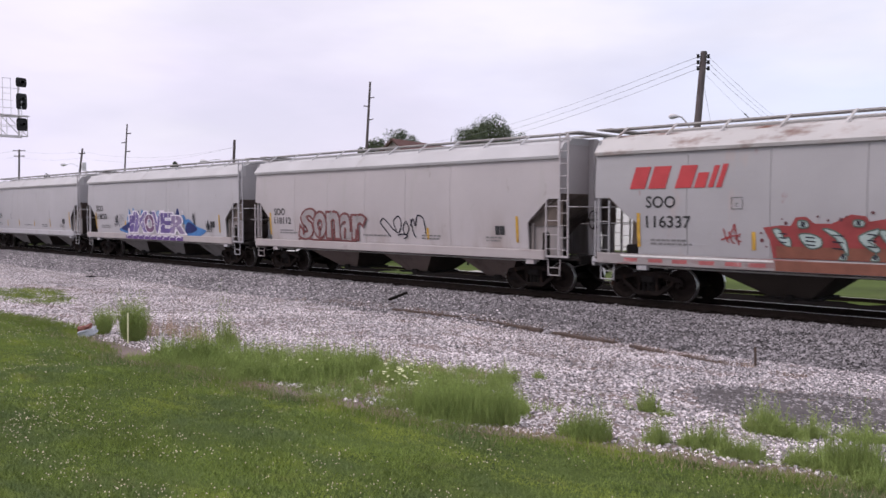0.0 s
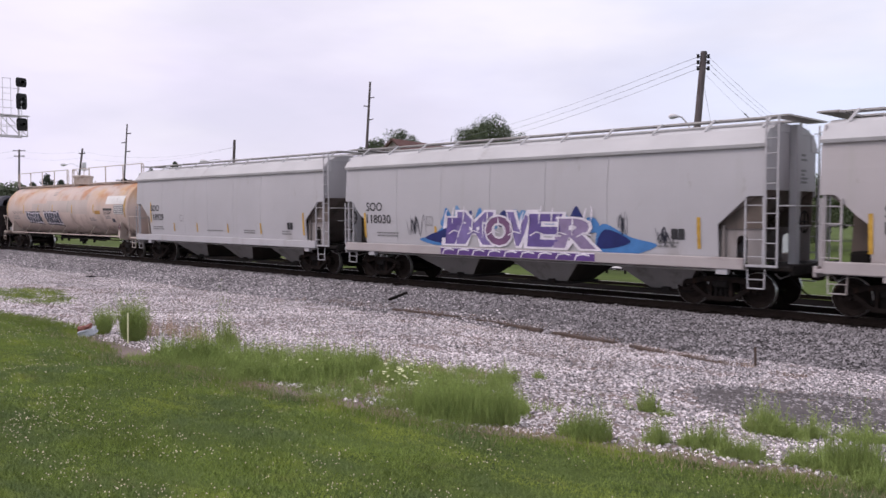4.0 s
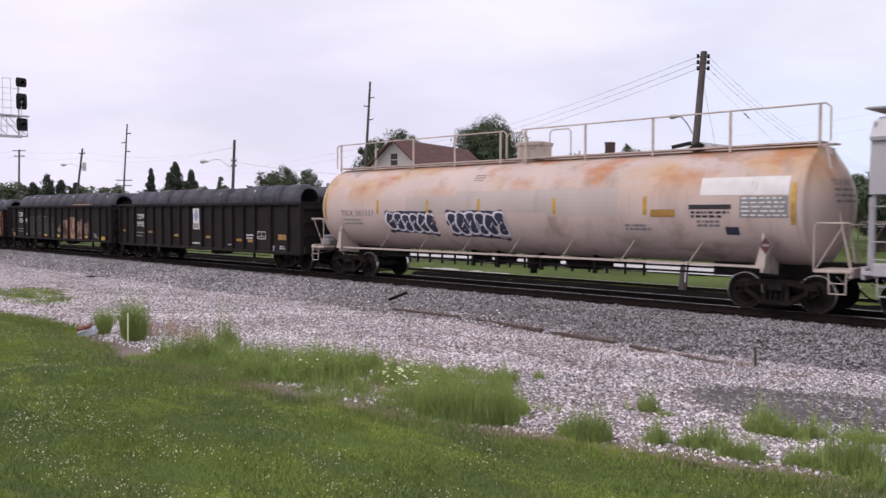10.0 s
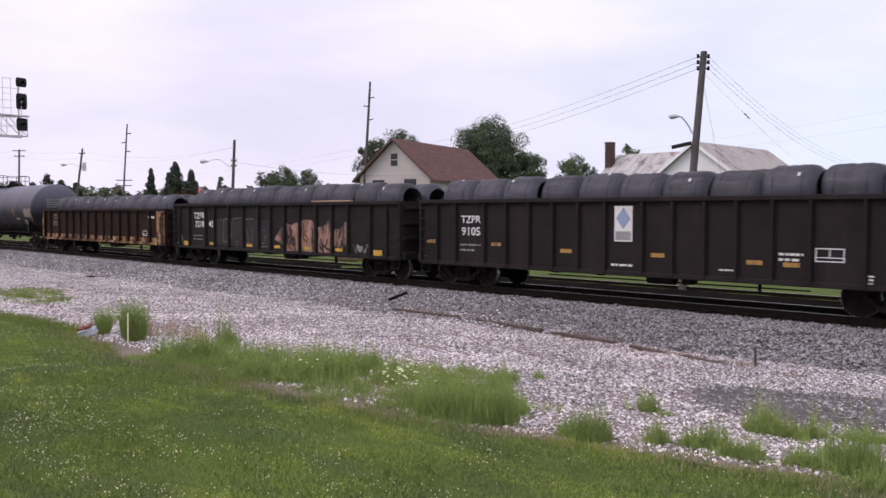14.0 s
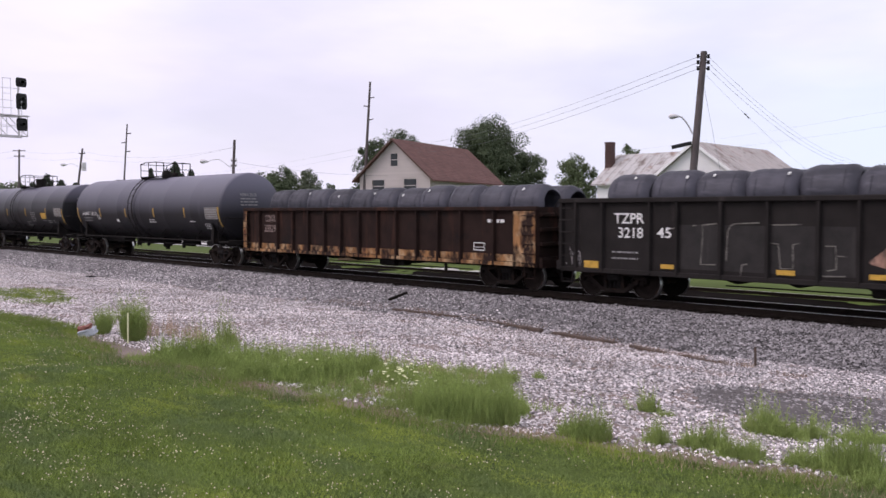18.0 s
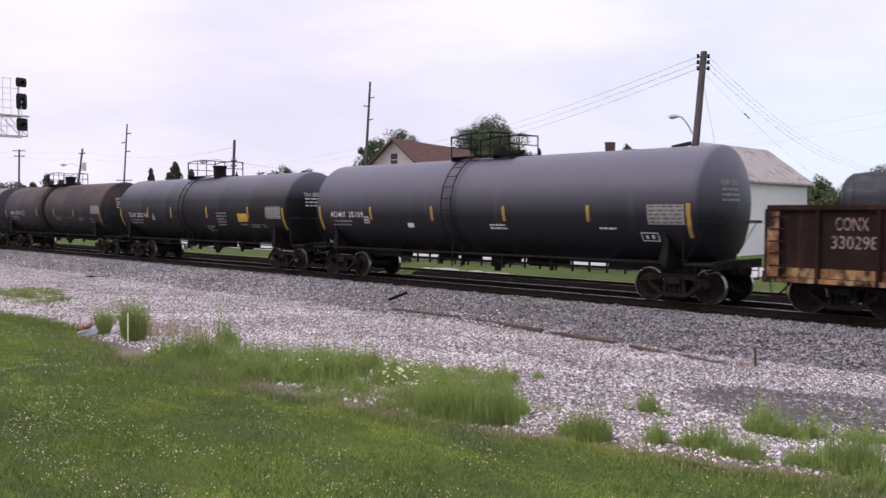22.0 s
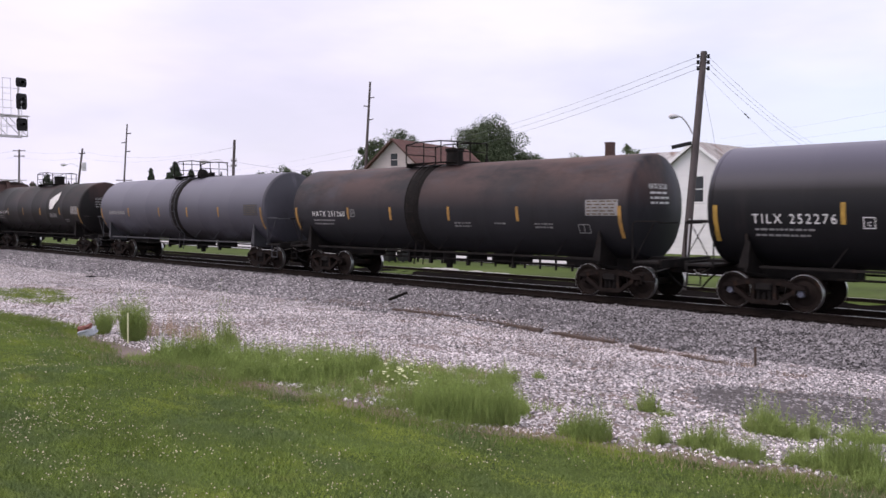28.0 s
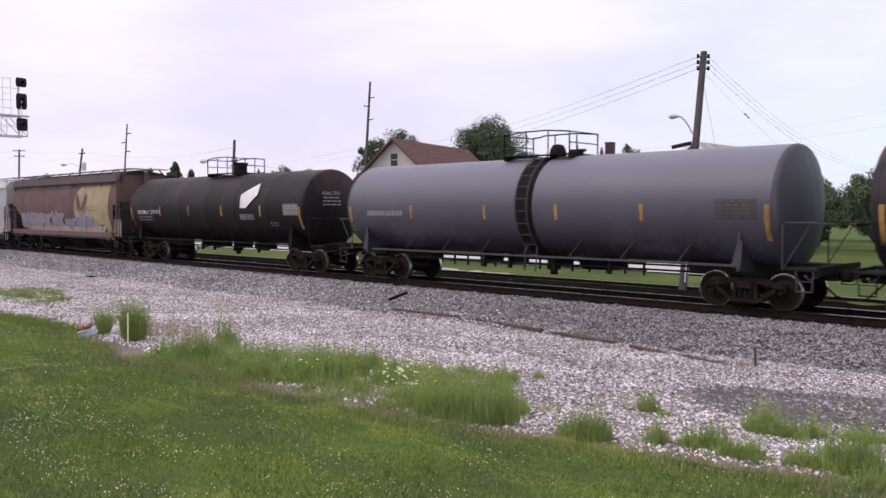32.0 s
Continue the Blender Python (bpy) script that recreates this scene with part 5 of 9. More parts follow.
M["gon_orange"] = mat("gon_orange", (0.32, 0.165, 0.07), 0.8, var=0.35, scale=3, stain_or_sheen=[((0.46, 0.32, 0.19), 0.6, (1, 1, 0.7), 2.6), ((0.15, 0.06, 0.035), 0.5, (1, 1, 0.5), 2.0), ((0.028, 0.016, 0.013), 0.8, (1, 1, 0.5), 3.4)], bump=0.1, spec=0.15)
M["text_worn"] = mat("text_worn", (0.26, 0.19, 0.17), 0.7, var=0.3, scale=4, stain_or_sheen=[((0.03, 0.02, 0.017), 0.55, (1, 1, 1), 7)], bump=0)
# crown paled by height: the sky's sheen is put into the colour
M["tank_dark"] = mat("tank_dark", (0.0145, 0.014, 0.0175), 0.5, var=0.15, scale=0.5, stain_or_sheen=[((0.04, 0.038, 0.045), 0.2, V_STREAK, 1.4), ((0.012, 0.011, 0.0115), 0.62, (0.6, 1, 0.3), 1.3, 2.3, 1.2), ((0.185, 0.178, 0.235), 2.0, (0.15, 1, 1), 0.6, 2.3, 4.35)], bump=0.03, spec=0.3)
# painted sky sheen again, kept to the upper crown
M["tank_black"] = mat("tank_black", (0.0125, 0.0122, 0.0140), 0.42, var=0.2, scale=0.5, stain_or_sheen=[((0.02, 0.018, 0.019), 0.25, V_STREAK, 1.3), ((0.18, 0.172, 0.225), 2.0, (0.15, 1, 1), 0.6, 2.95, 4.2)], bump=0.03, spec=0.18)
M["tank_brown"] = mat("tank_brown", (0.0205, 0.0200, 0.0235), 0.6, var=0.2, scale=0.6, stain_or_sheen=[((0.040, 0.038, 0.044), 0.42, (0.5, 1, 0.6), 0.5, 2.2, 3.4), ((0.014, 0.0125, 0.013), 0.3, V_STREAK, 1.4), ((0.105, 0.062, 0.056), 0.95, (0.35, 1, 0.6), 0.6, 2.5, 3.9), ((0.062, 0.061, 0.075), 0.5, (0.3, 1, 0.5), 0.55, 2.0, 3.0)], bump=0.04, spec=0.25)
# painted sky sheen on the crown; streaked darker towards the belly
M["tank_grey"] = mat("tank_grey", (0.088, 0.086, 0.108), 0.5, var=0.1, scale=0.5, stain_or_sheen=[((0.09, 0.088, 0.10), 0.2, V_STREAK, 1.2), ((0.028, 0.025, 0.027), 0.9, (0.6, 1, 0.3), 0.9, 2.5, 1.1), ((0.215, 0.208, 0.258), 2.0, (0.15, 1, 1), 0.6, 2.6, 4.2)], bump=0.04, spec=0.3)
M["tank_soot"] = mat("tank_soot", (0.0115, 0.0100, 0.0102), 0.5, var=0.25, scale=0.6, spec=0.2, stain_or_sheen=[((0.03, 0.018, 0.015), 0.3, V_STREAK, 1.3), ((0.055, 0.030, 0.028), 0.75, (0.35, 1, 0.6), 0.6, 2.7, 4.1)], bump=0.04)
M["trim_grey"] = mat("trim_grey", (0.05, 0.05, 0.056), 0.6, var=0.2, scale=2)
M["hopper_brown"] = mat("hopper_brown", (0.125, 0.072, 0.066), 0.7, var=0.2, scale=0.8, stain_or_sheen=[((0.09, 0.05, 0.042), 0.35, V_STREAK, 1.4)], bump=0.05)
M["roof_brown"] = mat("roof_brown", (0.052, 0.033, 0.032), 0.75, var=0.2, scale=0.8, stain_or_sheen=[((0.10, 0.06, 0.055), 0.3, (1, 1, 1), 1.2)], bump=0.05)
# darker than the shell: end-on shade and dirt streaks both in the colour
M["tank_head_grey"] = mat("tank_head_grey", (0.062, 0.060, 0.074), 0.55, var=0.15, scale=0.6, stain_or_sheen=[((0.03, 0.027, 0.029), 0.45, (1, 1, 0.5), 1.2), ((0.12, 0.115, 0.14), 0.3, V_STREAK, 1.5)], bump=0.04, spec=0.3)
M["ochre"] = mat("ochre", (0.34, 0.28, 0.16), 0.7, var=0.18, scale=1.5, stain_or_sheen=[((0.22, 0.14, 0.07), 0.25, V_STREAK, 2)], bump=0)
for nm, c in (("g_purple", (0.125, 0.085, 0.26)), ("g_violet", (0.10, 0.045, 0.20)), ("g_plum", (0.17, 0.085, 0.17)), ("g_mauve", (0.26, 0.20, 0.33)), ("g_blue", (0.06, 0.19, 0.44)), ("g_brick", (0.165, 0.055, 0.055)), ("g_navy", (0.012, 0.02, 0.12)), ("g_white", (0.72, 0.68, 0.74)), ("g_red", (0.27, 0.045, 0.045)),
              ("g_maroon", (0.11, 0.03, 0.035)), ("g_orange", (0.20, 0.075, 0.048)), ("g_teal", (0.36, 0.44, 0.42)), ("g_black", (0.016, 0.017, 0.03)), ("g_silver", (0.31, 0.285, 0.285)), ("g_pink", (0.40, 0.26, 0.21)), ("g_slate", (0.03, 0.035, 0.06)), ("g_green", (0.09, 0.12, 0.10)), ("g_pale", (0.26, 0.32, 0.46)), ("g_lilac", (0.19, 0.145, 0.33)), ("g_sky", (0.16, 0.30, 0.52)), ("g_ash", (0.27, 0.24, 0.285))):
    M[nm] = mat(nm, c, 0.6, var=0.2, scale=3, bump=0)


M["g_pink"] = mat("g_pink", (0.33, 0.19, 0.14), 0.75, var=0.35, scale=2.5, stain_or_sheen=[((0.32, 0.14, 0.07), 0.5, (1, 1, 0.4), 2.2), ((0.022, 0.018, 0.018), 0.72, (1, 1, 0.35), 3.2)], bump=0)
M["g_chalk"] = mat("g_chalk", (0.165, 0.152, 0.135), 0.8, var=0.3, scale=4, stain_or_sheen=[((0.03, 0.026, 0.025), 0.55, (1, 1, 1), 6)], bump=0)
M["g_soot"] = mat("g_soot", (0.020, 0.017, 0.0165), 0.8, var=0.4, scale=3, stain_or_sheen=[((0.042, 0.038, 0.035), 0.3, V_STREAK, 3)], bump=0)


def letter_shapes(x0, x1, z0, z1, n, rr, lean=0.12, tall=0.25):
    """Outlines of n slanting block shapes, with no reading."""
    out, w = [], (x1 - x0) / n
    for i in range(n):
        a, b = x0 + i * w, x0 + (i + 1) * w * 1.0
        zt, zb = z1 - rr.random() * tall * (z1 - z0), z0 + rr.random() * 0.1 * (z1 - z0)
        s = lean * w * 2
        kind = rr.randrange(3)
        if kind == 0:
            poly = [(a, zb), (a + 0.32 * w, zb), (a + 0.36 * w, zb + 0.4 * (zt - zb)), (a + 0.56 * w, zb + 0.1 * (zt - zb)), (b - 0.03 * w, zb), (b + s, zt), (b - 0.3 * w + s, zt + 0.04), (a + 0.52 * w + s, zt - 0.35 * (zt - zb)), (a + 0.3 * w + s, zt), (a + s, zt - 0.05)]
        elif kind == 1:
            poly = [(a, zb + 0.1), (a + 0.4 * w, zb), (b - 0.05 * w, zb + 0.05), (b, zb + 0.4 * (zt - zb)), (b + s, zt - 0.1), (a + 0.6 * w + s, zt), (a + 0.1 * w + s, zt - 0.04), (a + 0.5 * s, zb + 0.5 * (zt - zb))]
        else:
            poly = [(a, zb), (b - 0.1 * w, zb + 0.02), (b, zb + 0.25 * (zt - zb)), (a + 0.5 * w, zb + 0.33 * (zt - zb)), (b - 0.12 * w, zb + 0.5 * (zt - zb)), (a + 0.5 * w + s, zb + 0.62 * (zt - zb)), (b + s, zt - 0.12 * (zt - zb)), (a + 0.8 * w + s, zt), (a + s, zt - 0.08)]
        out.append(poly)
    return out


def graffiti_piece(car, surf, x0, x1, z0, z1, n, seed, fills, line, line_w=0.05, label="graffiti lettering", tall=0.25):
    """Sharp slanting letter shapes, each with its fills and its outline."""
    rr = random.Random(seed)
    for i, s in enumerate(letter_shapes(x0, x1, z0, z1, n, rr, tall=tall)):
        zs = [p[1] for p in s]
        for k, f in enumerate(fills):
            zm = min(zs) + (max(zs) - min(zs)) * (1.0, 0.5, 0.26)[k]
            part("graffiti_letter", blob(Geo(), [(x, min(z, zm)) for x, z in s], surf, 0.018 + 0.005 * k + 0.0004 * i, 1), M[f], car, label)
        g = stroke(Geo(), curve_pts(s, 1, True), line_w, surf, 0.036 + 0.0004 * i)
        stroke(g, [(s[0][0] + 0.08, z0 + 0.4 * (z1 - z0)), (s[4][0] - 0.08, z0 + 0.46 * (z1 - z0))], line_w * 0.55, surf, 0.037 + 0.0004 * i)
        part("graffiti_outline", g, M[line], car, "sprayed outline")


def sprayed_word(car, surf, word, slots, fills, line, fat=(0.12, 0.045), label="sprayed block letter"):
    """Fat letters, each in its slot (x0, x1, low, top, lean): an edge, a fill and a darker foot."""
    for i, (ch, (x0, x1, zb, zt, lean)) in enumerate(zip(word, slots)):
        wide, fs_wide = lettering(ch, 1.0, None, 1.0, fat[0])
        lo_, hi_ = wide.min(0), wide.max(0)
        slim, fs_slim = lettering(ch, 1.0, None, 1.0, fat[1])
        slim = slim + np.array([(fat[0] - fat[1]) + lo_[0], 0])
        def lay(p):
            u = (p - lo_) / (hi_ - lo_)
            return [(x0 + (x1 - x0) * a + lean * (b - 0.5) * (zt - zb), zb + (zt - zb) * b) for a, b in u]
        part("graffiti_outline", decal(Geo(), lay(wide), fs_wide, surf, 0.020 + 0.005 * i), M[line], car, "sprayed letter edge")
        part("graffiti_letter", decal(Geo(), lay(slim), fs_slim, surf, 0.0225 + 0.005 * i), M[fills[i % len(fills)]], car, label)


def scribble(car, surf, x0, x1, z0, z1, seed, ink, width=0.035, n=16, label="sprayed scrawl"):
    rr = random.Random(seed)
    g = Geo()
    for k in range(3):
        m = n // 2 + k
        ctrl = [(x0 + (x1 - x0) * (i / (m - 1)) + rr.uniform(-0.06, 0.06), (z0 if i % 2 else z1) + rr.uniform(-0.3, 0.3) * (z1 - z0)) for i in range(m)]
        if k:
            ctrl = ctrl[k: k + 4]
        stroke(g, curve_pts(ctrl, 5), width, surf, 0.008 + 0.003 * k, True)
    part("graffiti_scrawl", g, M[ink], car, label)


def slanted_word(car, surf, x, z, h, ink):
    """The painted slanting wordmark as plain slanted strokes."""
    lean = 0.3
    for a, w, hgt in ((0.0, 0.46, 1.0), (0.56, 0.5, 1.0), (1.34, 0.46, 1.0), (1.88, 0.3, 0.66), (2.26, 0.14, 0.95), (2.48, 0.14, 1.0)):
        pts = [(x + a, z), (x + a + w, z), (x + a + w + lean * hgt * h, z + hgt * h), (x + a + lean * hgt * h, z + hgt * h)]
        part("wordmark", blob(Geo(), pts, surf, 0.012, 1), M[ink], car, "faded red slanted painted block")


def marks_1(car, surf, e, rnd):
    plain_marks(("SOO", "116337"), at=1.62, low=2.03, box_at=4.0, sep=0.52, box_z=2.5)(car, surf, e, rnd)
    slanted_word(car, surf, -e + 1.12, 3.05, 0.58, "red_paint")
    for k, line in enumerate(([(-4.42, 2.02), (-4.36, 1.8), (-4.29, 1.67)], [(-4.34, 1.72), (-4.2, 1.95), (-4.13, 2.14), (-4.1, 1.9), (-4.02, 1.62)], [(-4.49, 1.74), (-4.2, 1.84), (-4.0, 1.84)], [(-4.28, 1.95), (-4.2, 1.7), (-4.12, 1.66)], [(-3.98, 1.9), (-4.1, 1.78), (-3.96, 1.7)])):
        part("graffiti_scrawl", stroke(Geo(), curve_pts(line, 4), 0.035, surf, 0.009 + 0.001 * k), M["g_red"], car, "small dark red sprayed tag")
    back = [(-3.41, 2.06), (-2.98, 2.12), (-2.87, 1.93), (-2.63, 2.31), (-2.4, 2.33), (-2.26, 2.17), (-1.56, 2.16), (-1.4, 2.38), (-1.09, 2.34), (-1.0, 2.2)]
    for k in range(4):
        dx = 1.75 * k + (0.35 if k else 0)
        shape = [(x + dx, z) for x, z in (back if k == 0 else back[3:])] + [(-0.55 + dx, 2.3), (-0.3 + dx, 1.33), (-3.18 + dx + (0.6 if k else 0), 1.33), (-3.25 + dx + (0.6 if k else 0), 1.74)]
        part("graffiti_ground", blob(Geo(), shape, surf, 0.009 + 0.0016 * k, 1), M["g_red" if k % 2 == 0 else "g_brick"], car, "red sprayed ground of the lettering")
        part("graffiti_ground", patch(Geo(), -3.1 + dx, -0.4 + dx, 1.34, 1.62, surf, 0.016 + 0.0006 * k, 2), M["g_orange"], car, "orange-brown lower part of the lettering")
    sill_y = lambda x, z: -1.72
    mark(car, "graffiti_foot", M["g_orange"], lambda g: patch(g, -3.05, 4.9, 1.04, 1.29, sill_y, 0.006, 1), "orange-brown sprayed sill")
    for x in (-7.2, -6.45, -5.75, -5.0, -4.3, -3.7):
        mark(car, "sill_stripe", M["red_faded"], lambda g: patch(g, x, x + 0.42, 1.1, 1.2, sill_y, 0.006, 1), "faded red dash on the sill")
    mark(car, "sill_line", M["panel_white"], lambda g: patch(g, -7.3, -3.1, 1.235, 1.285, sill_y, 0.006, 1), "worn white line on the sill")
    pale = ([(-3.18, 2.01), (-3.0, 2.02), (-2.91, 1.82), (-2.78, 1.84), (-2.75, 1.62), (-2.98, 1.71)], [(-2.57, 2.23), (-2.37, 2.22), (-2.34, 2.08), (-2.56, 2.07)],
            [(-2.56, 1.91), (-2.3, 1.93), (-2.05, 1.82), (-2.06, 1.64), (-2.3, 1.58), (-2.47, 1.72)], [(-2.03, 2.05), (-1.76, 2.01), (-1.51, 1.79), (-1.47, 1.45), (-1.57, 1.6), (-1.74, 1.84)],
            [(-1.54, 1.5), (-1.68, 1.36), (-1.5, 1.36)], [(-1.34, 2.25), (-1.14, 2.24), (-1.14, 2.12), (-1.34, 2.12)], [(-1.24, 1.9), (-0.83, 2.07), (-0.85, 1.93), (-1.04, 1.78), (-0.8, 1.64), (-0.88, 1.53), (-1.13, 1.69)], [(-0.89, 1.5), (-1.0, 1.36), (-0.81, 1.36)])
    for k in range(3):
        for i, p in enumerate(pale):
            p = [(x + 2.35 * k, z) for x, z in p]
            xs, zs = [q[0] for q in p], [q[1] for q in p]
            part("graffiti_letter", blob(Geo(), p, surf, 0.021 + 0.0003 * i, 2), M["g_teal"], car, "pale green striped sprayed shape")
            part("graffiti_outline", stroke(Geo(), curve_pts(p, 2, True), 0.035, surf, 0.026 + 0.0003 * i), M["g_green"], car, "dark green sprayed edge")
            g = Geo()
            for q in range(3):
                z = min(zs) + (max(zs) - min(zs)) * (0.25 + 0.25 * q)
                xm, w = sum(xs) / len(xs), (max(xs) - min(xs)) * 0.22
                stroke(g, [(xm - w, z + 0.01), (xm + w, z - 0.01)], 0.03, surf, 0.030 + 0.0003 * i)
            part("graffiti_bars", g, M["g_black"], car, "dark bars across the pale shape")
    rr, g = random.Random(8), Geo()
    for i, (cx, cz, r) in enumerate(((-2.86, 2.17, 0.045), (-3.44, 1.75, 0.05), (-1.62, 2.26, 0.05), (-2.13, 2.33, 0.03), (-3.46, 1.93, 0.03), (-3.34, 1.6, 0.025), (-1.9, 2.24, 0.03), (-0.95, 2.42, 0.04), (-2.95, 2.27, 0.02), (-1.5, 2.33, 0.03), (0.6, 2.4, 0.05), (1.9, 2.35, 0.04), (3.2, 2.4, 0.05))):
        blob(g, [(cx + r * math.cos(a), cz + r * math.sin(a)) for a in (0, 1.57, 3.14, 4.71)], surf, 0.012 + 0.0002 * i)
    part("graffiti_dots", g, M["g_maroon"], car, "dark red sprayed dots")


def marks_2(car, surf, e, rnd):
    plain_marks(("SOO", "118112"), at=1.39, low=1.95, sz=0.275, sep=0.36)(car, surf, e, rnd)
    # the sprayed word, each letter with a thick red edge, shrinking along the car
    slots = [(-5.1, -4.05, 1.32, 2.6, 0.3), (-4.2, -3.3, 1.36, 2.5, 0.06), (-3.4, -2.45, 1.36, 2.5, 0.05), (-2.55, -1.75, 1.36, 2.42, 0.05), (-1.85, -0.9, 1.36, 2.38, 0.05)]
    sprayed_word(car, surf, "Sonar", slots, ["g_silver"], "g_brick", (0.105, 0.035), "silver sprayed letter with dark red edges")
    for k, (x, z) in enumerate(((-4.78, 1.75), (-3.75, 1.7), (-2.95, 1.6), (-2.2, 1.65), (-1.55, 1.6))):
        part("graffiti_shade", stroke(Geo(), [(x - 0.05, z - 0.22), (x, z), (x + 0.03, z + 0.2)], 0.1, surf, 0.05 + 0.001 * k), M["g_brick"], car, "dark red sprayed inner shade")
    part("graffiti_tail", stroke(Geo(), [(-5.25, 1.34), (-4.9, 1.42), (-4.2, 1.34), (-2.6, 1.36), (-1.6, 1.33)], 0.07, surf, 0.012), M["g_brick"], car, "red sprayed underline")
    tag = ([(0.32, 1.55), (0.0, 1.85), (-0.2, 2.05), (-0.05, 2.2), (0.2, 2.05), (0.5, 1.8), (0.76, 1.72), (0.9, 2.04), (0.76, 2.28), (0.5, 2.1), (0.62, 1.76)],
           [(1.12, 2.1), (0.97, 1.87), (1.1, 1.64), (1.28, 1.85), (1.14, 2.12)], [(1.38, 2.18), (1.5, 1.72), (1.62, 1.56)],
           [(1.36, 1.94), (1.5, 2.2), (1.62, 1.95), (1.72, 2.3), (1.98, 2.24), (2.08, 1.95), (2.1, 1.68)], [(0.7, 1.62), (0.95, 1.66), (1.2, 1.6), (1.0, 1.5)])
    for k, line in enumerate(tag):
        part("graffiti_scrawl", stroke(Geo(), curve_pts(line, 6), 0.045, surf, 0.010 + 0.002 * k), M["g_black"], car, "thin black sprayed tag")


def marks_3(car, surf, e, rnd):
    plain_marks(("SOO", "118030"))(car, surf, e, rnd)
    for k, (ink, c) in enumerate((("g_blue", [(-4.3, 1.5), (-3.6, 1.66), (-3.0, 2.0), (-2.8, 1.5), (-3.4, 1.32)]), ("g_blue", [(2.9, 1.35), (3.1, 2.1), (4.0, 1.75), (4.8, 1.55), (3.9, 1.25)]), ("g_navy", [(-4.0, 1.55), (-3.3, 1.8), (-2.7, 1.95), (-2.8, 1.4)]), ("g_navy", [(2.9, 1.45), (3.2, 1.95), (4.0, 1.65), (3.5, 1.45)]))):
        part("graffiti_cloud", blob(Geo(), c, surf, 0.008 + 0.002 * k), M[ink], car, "sprayed blue cloud")
    cloud = random.Random(33)
    for k in range(13):
        cx, cz = -2.95 + 0.48 * k + cloud.uniform(-0.12, 0.12), 2.28 + cloud.uniform(-0.12, 0.08)
        up = cloud.uniform(0.06, 0.34)
        part("graffiti_cloud", blob(Geo(), [(cx - 0.3, cz - 0.3), (cx - 0.16, cz + 0.02), (cx + cloud.uniform(-0.1, 0.1), cz + up), (cx + 0.18, cz + 0.04), (cx + 0.32, cz - 0.3)], surf, 0.009 + 0.0006 * k), M[("g_blue", "g_sky", "g_navy")[k % 3]], car, "blue sprayed haze behind the lettering")
    slots = [(-3.15, -2.2, 1.33, 2.3, 0.22), (-2.6, -0.85, 1.33, 2.5, 0.12), (-1.3, -0.1, 1.33, 2.36, 0.02), (-0.5, 0.8, 1.33, 2.5, 0.16), (0.35, 1.85, 1.33, 2.44, 0.14), (1.4, 3.25, 1.33, 2.3, 0.3)]
    sprayed_word(car, surf, "IMOVER", slots, ["g_purple", "g_lilac", "g_plum", "g_lilac", "g_purple", "g_mauve"], "g_white", (0.13, 0.06), "purple sprayed block letter with white edges")
    sill_y = lambda x, z: -1.72
    mark(car, "graffiti_foot", M["g_violet"], lambda g: patch(g, -3.1, 2.95, 1.05, 1.29, sill_y, 0.006, 1), "dark purple foot of the lettering on the sill")
    g = Geo()
    for k in range(9):
        x = -3.0 + 0.66 * k
        stroke(g, [(x, 1.06), (x + 0.06, 1.2), (x + 0.3, 1.24), (x + 0.5, 1.2)], 0.045, sill_y, 0.010 + 0.0004 * k)
    stroke(g, [(-3.1, 1.27), (2.95, 1.27)], 0.03, sill_y, 0.015)
    part("graffiti_line", g, M["g_white"], car, "white sprayed lines on the sill")
    for k in range(7):
        cx = -2.6 + 0.85 * k
        part("graffiti_line", stroke(Geo(), [(cx - 0.25, 1.72), (cx, 1.84), (cx + 0.25, 1.78)], 0.035, surf, 0.052 + 0.001 * k), M["g_white"], car, "thin white sprayed line")
    spike = random.Random(35)
    for k in range(16):
        x = -3.0 + 0.39 * k + spike.uniform(-0.1, 0.1)
        zt = spike.uniform(2.2, 2.62)
        part("graffiti_line", stroke(Geo(), [(x, zt - spike.uniform(0.35, 0.7)), (x + 0.03, zt - 0.2), (x + spike.uniform(0.0, 0.14), zt)], 0.06, surf, 0.06 + 0.001 * k, True), M["g_white"], car, "white sprayed spike")
    scribble(car, surf, -4.9, -3.9, 1.75, 2.25, 7, "g_black", 0.035)
    scribble(car, surf, 3.6, 3.9, 1.9, 2.35, 9, "g_black", 0.03, 10)
    scribble(car, surf, 4.75, 5.4, 1.6, 1.95, 17, "g_black", 0.04)


M["tan_board"] = mat("tan_board", (0.42, 0.27, 0.17), 0.8, var=0.2, scale=3)
M["cream_patch"] = mat("cream_patch", (0.485, 0.41, 0.375), 0.6, var=0.1, scale=0.7, stain_or_sheen=[((0.40, 0.36, 0.32), 0.3, V_STREAK, 1.5), ((0.45, 0.27, 0.15), 0.35, (0.5, 1, 0.3), 1.1, 2.6, 3.6)], bump=0.05)
rnd = random.Random(11)
HL = 17.1
hopper_car("covered_hopper", -4.38, HL, "pale grey covered hopper car, red wordmark, brown graffiti", M["cp_grey"], M["hopper_roof_rusty"], M["hopper_under"], rnd, marks_1, [(-6.83, 1.5, 2.4), (-3.65, 1.5, 1.95), (-0.6, 1.5, 1.95), (1.5, 1.5, 1.95), (6.8, 1.5, 2.3)], cut_left=0.1, cut_in=0.46, sill=M["sill_red"], chute=M["chute_dark"])
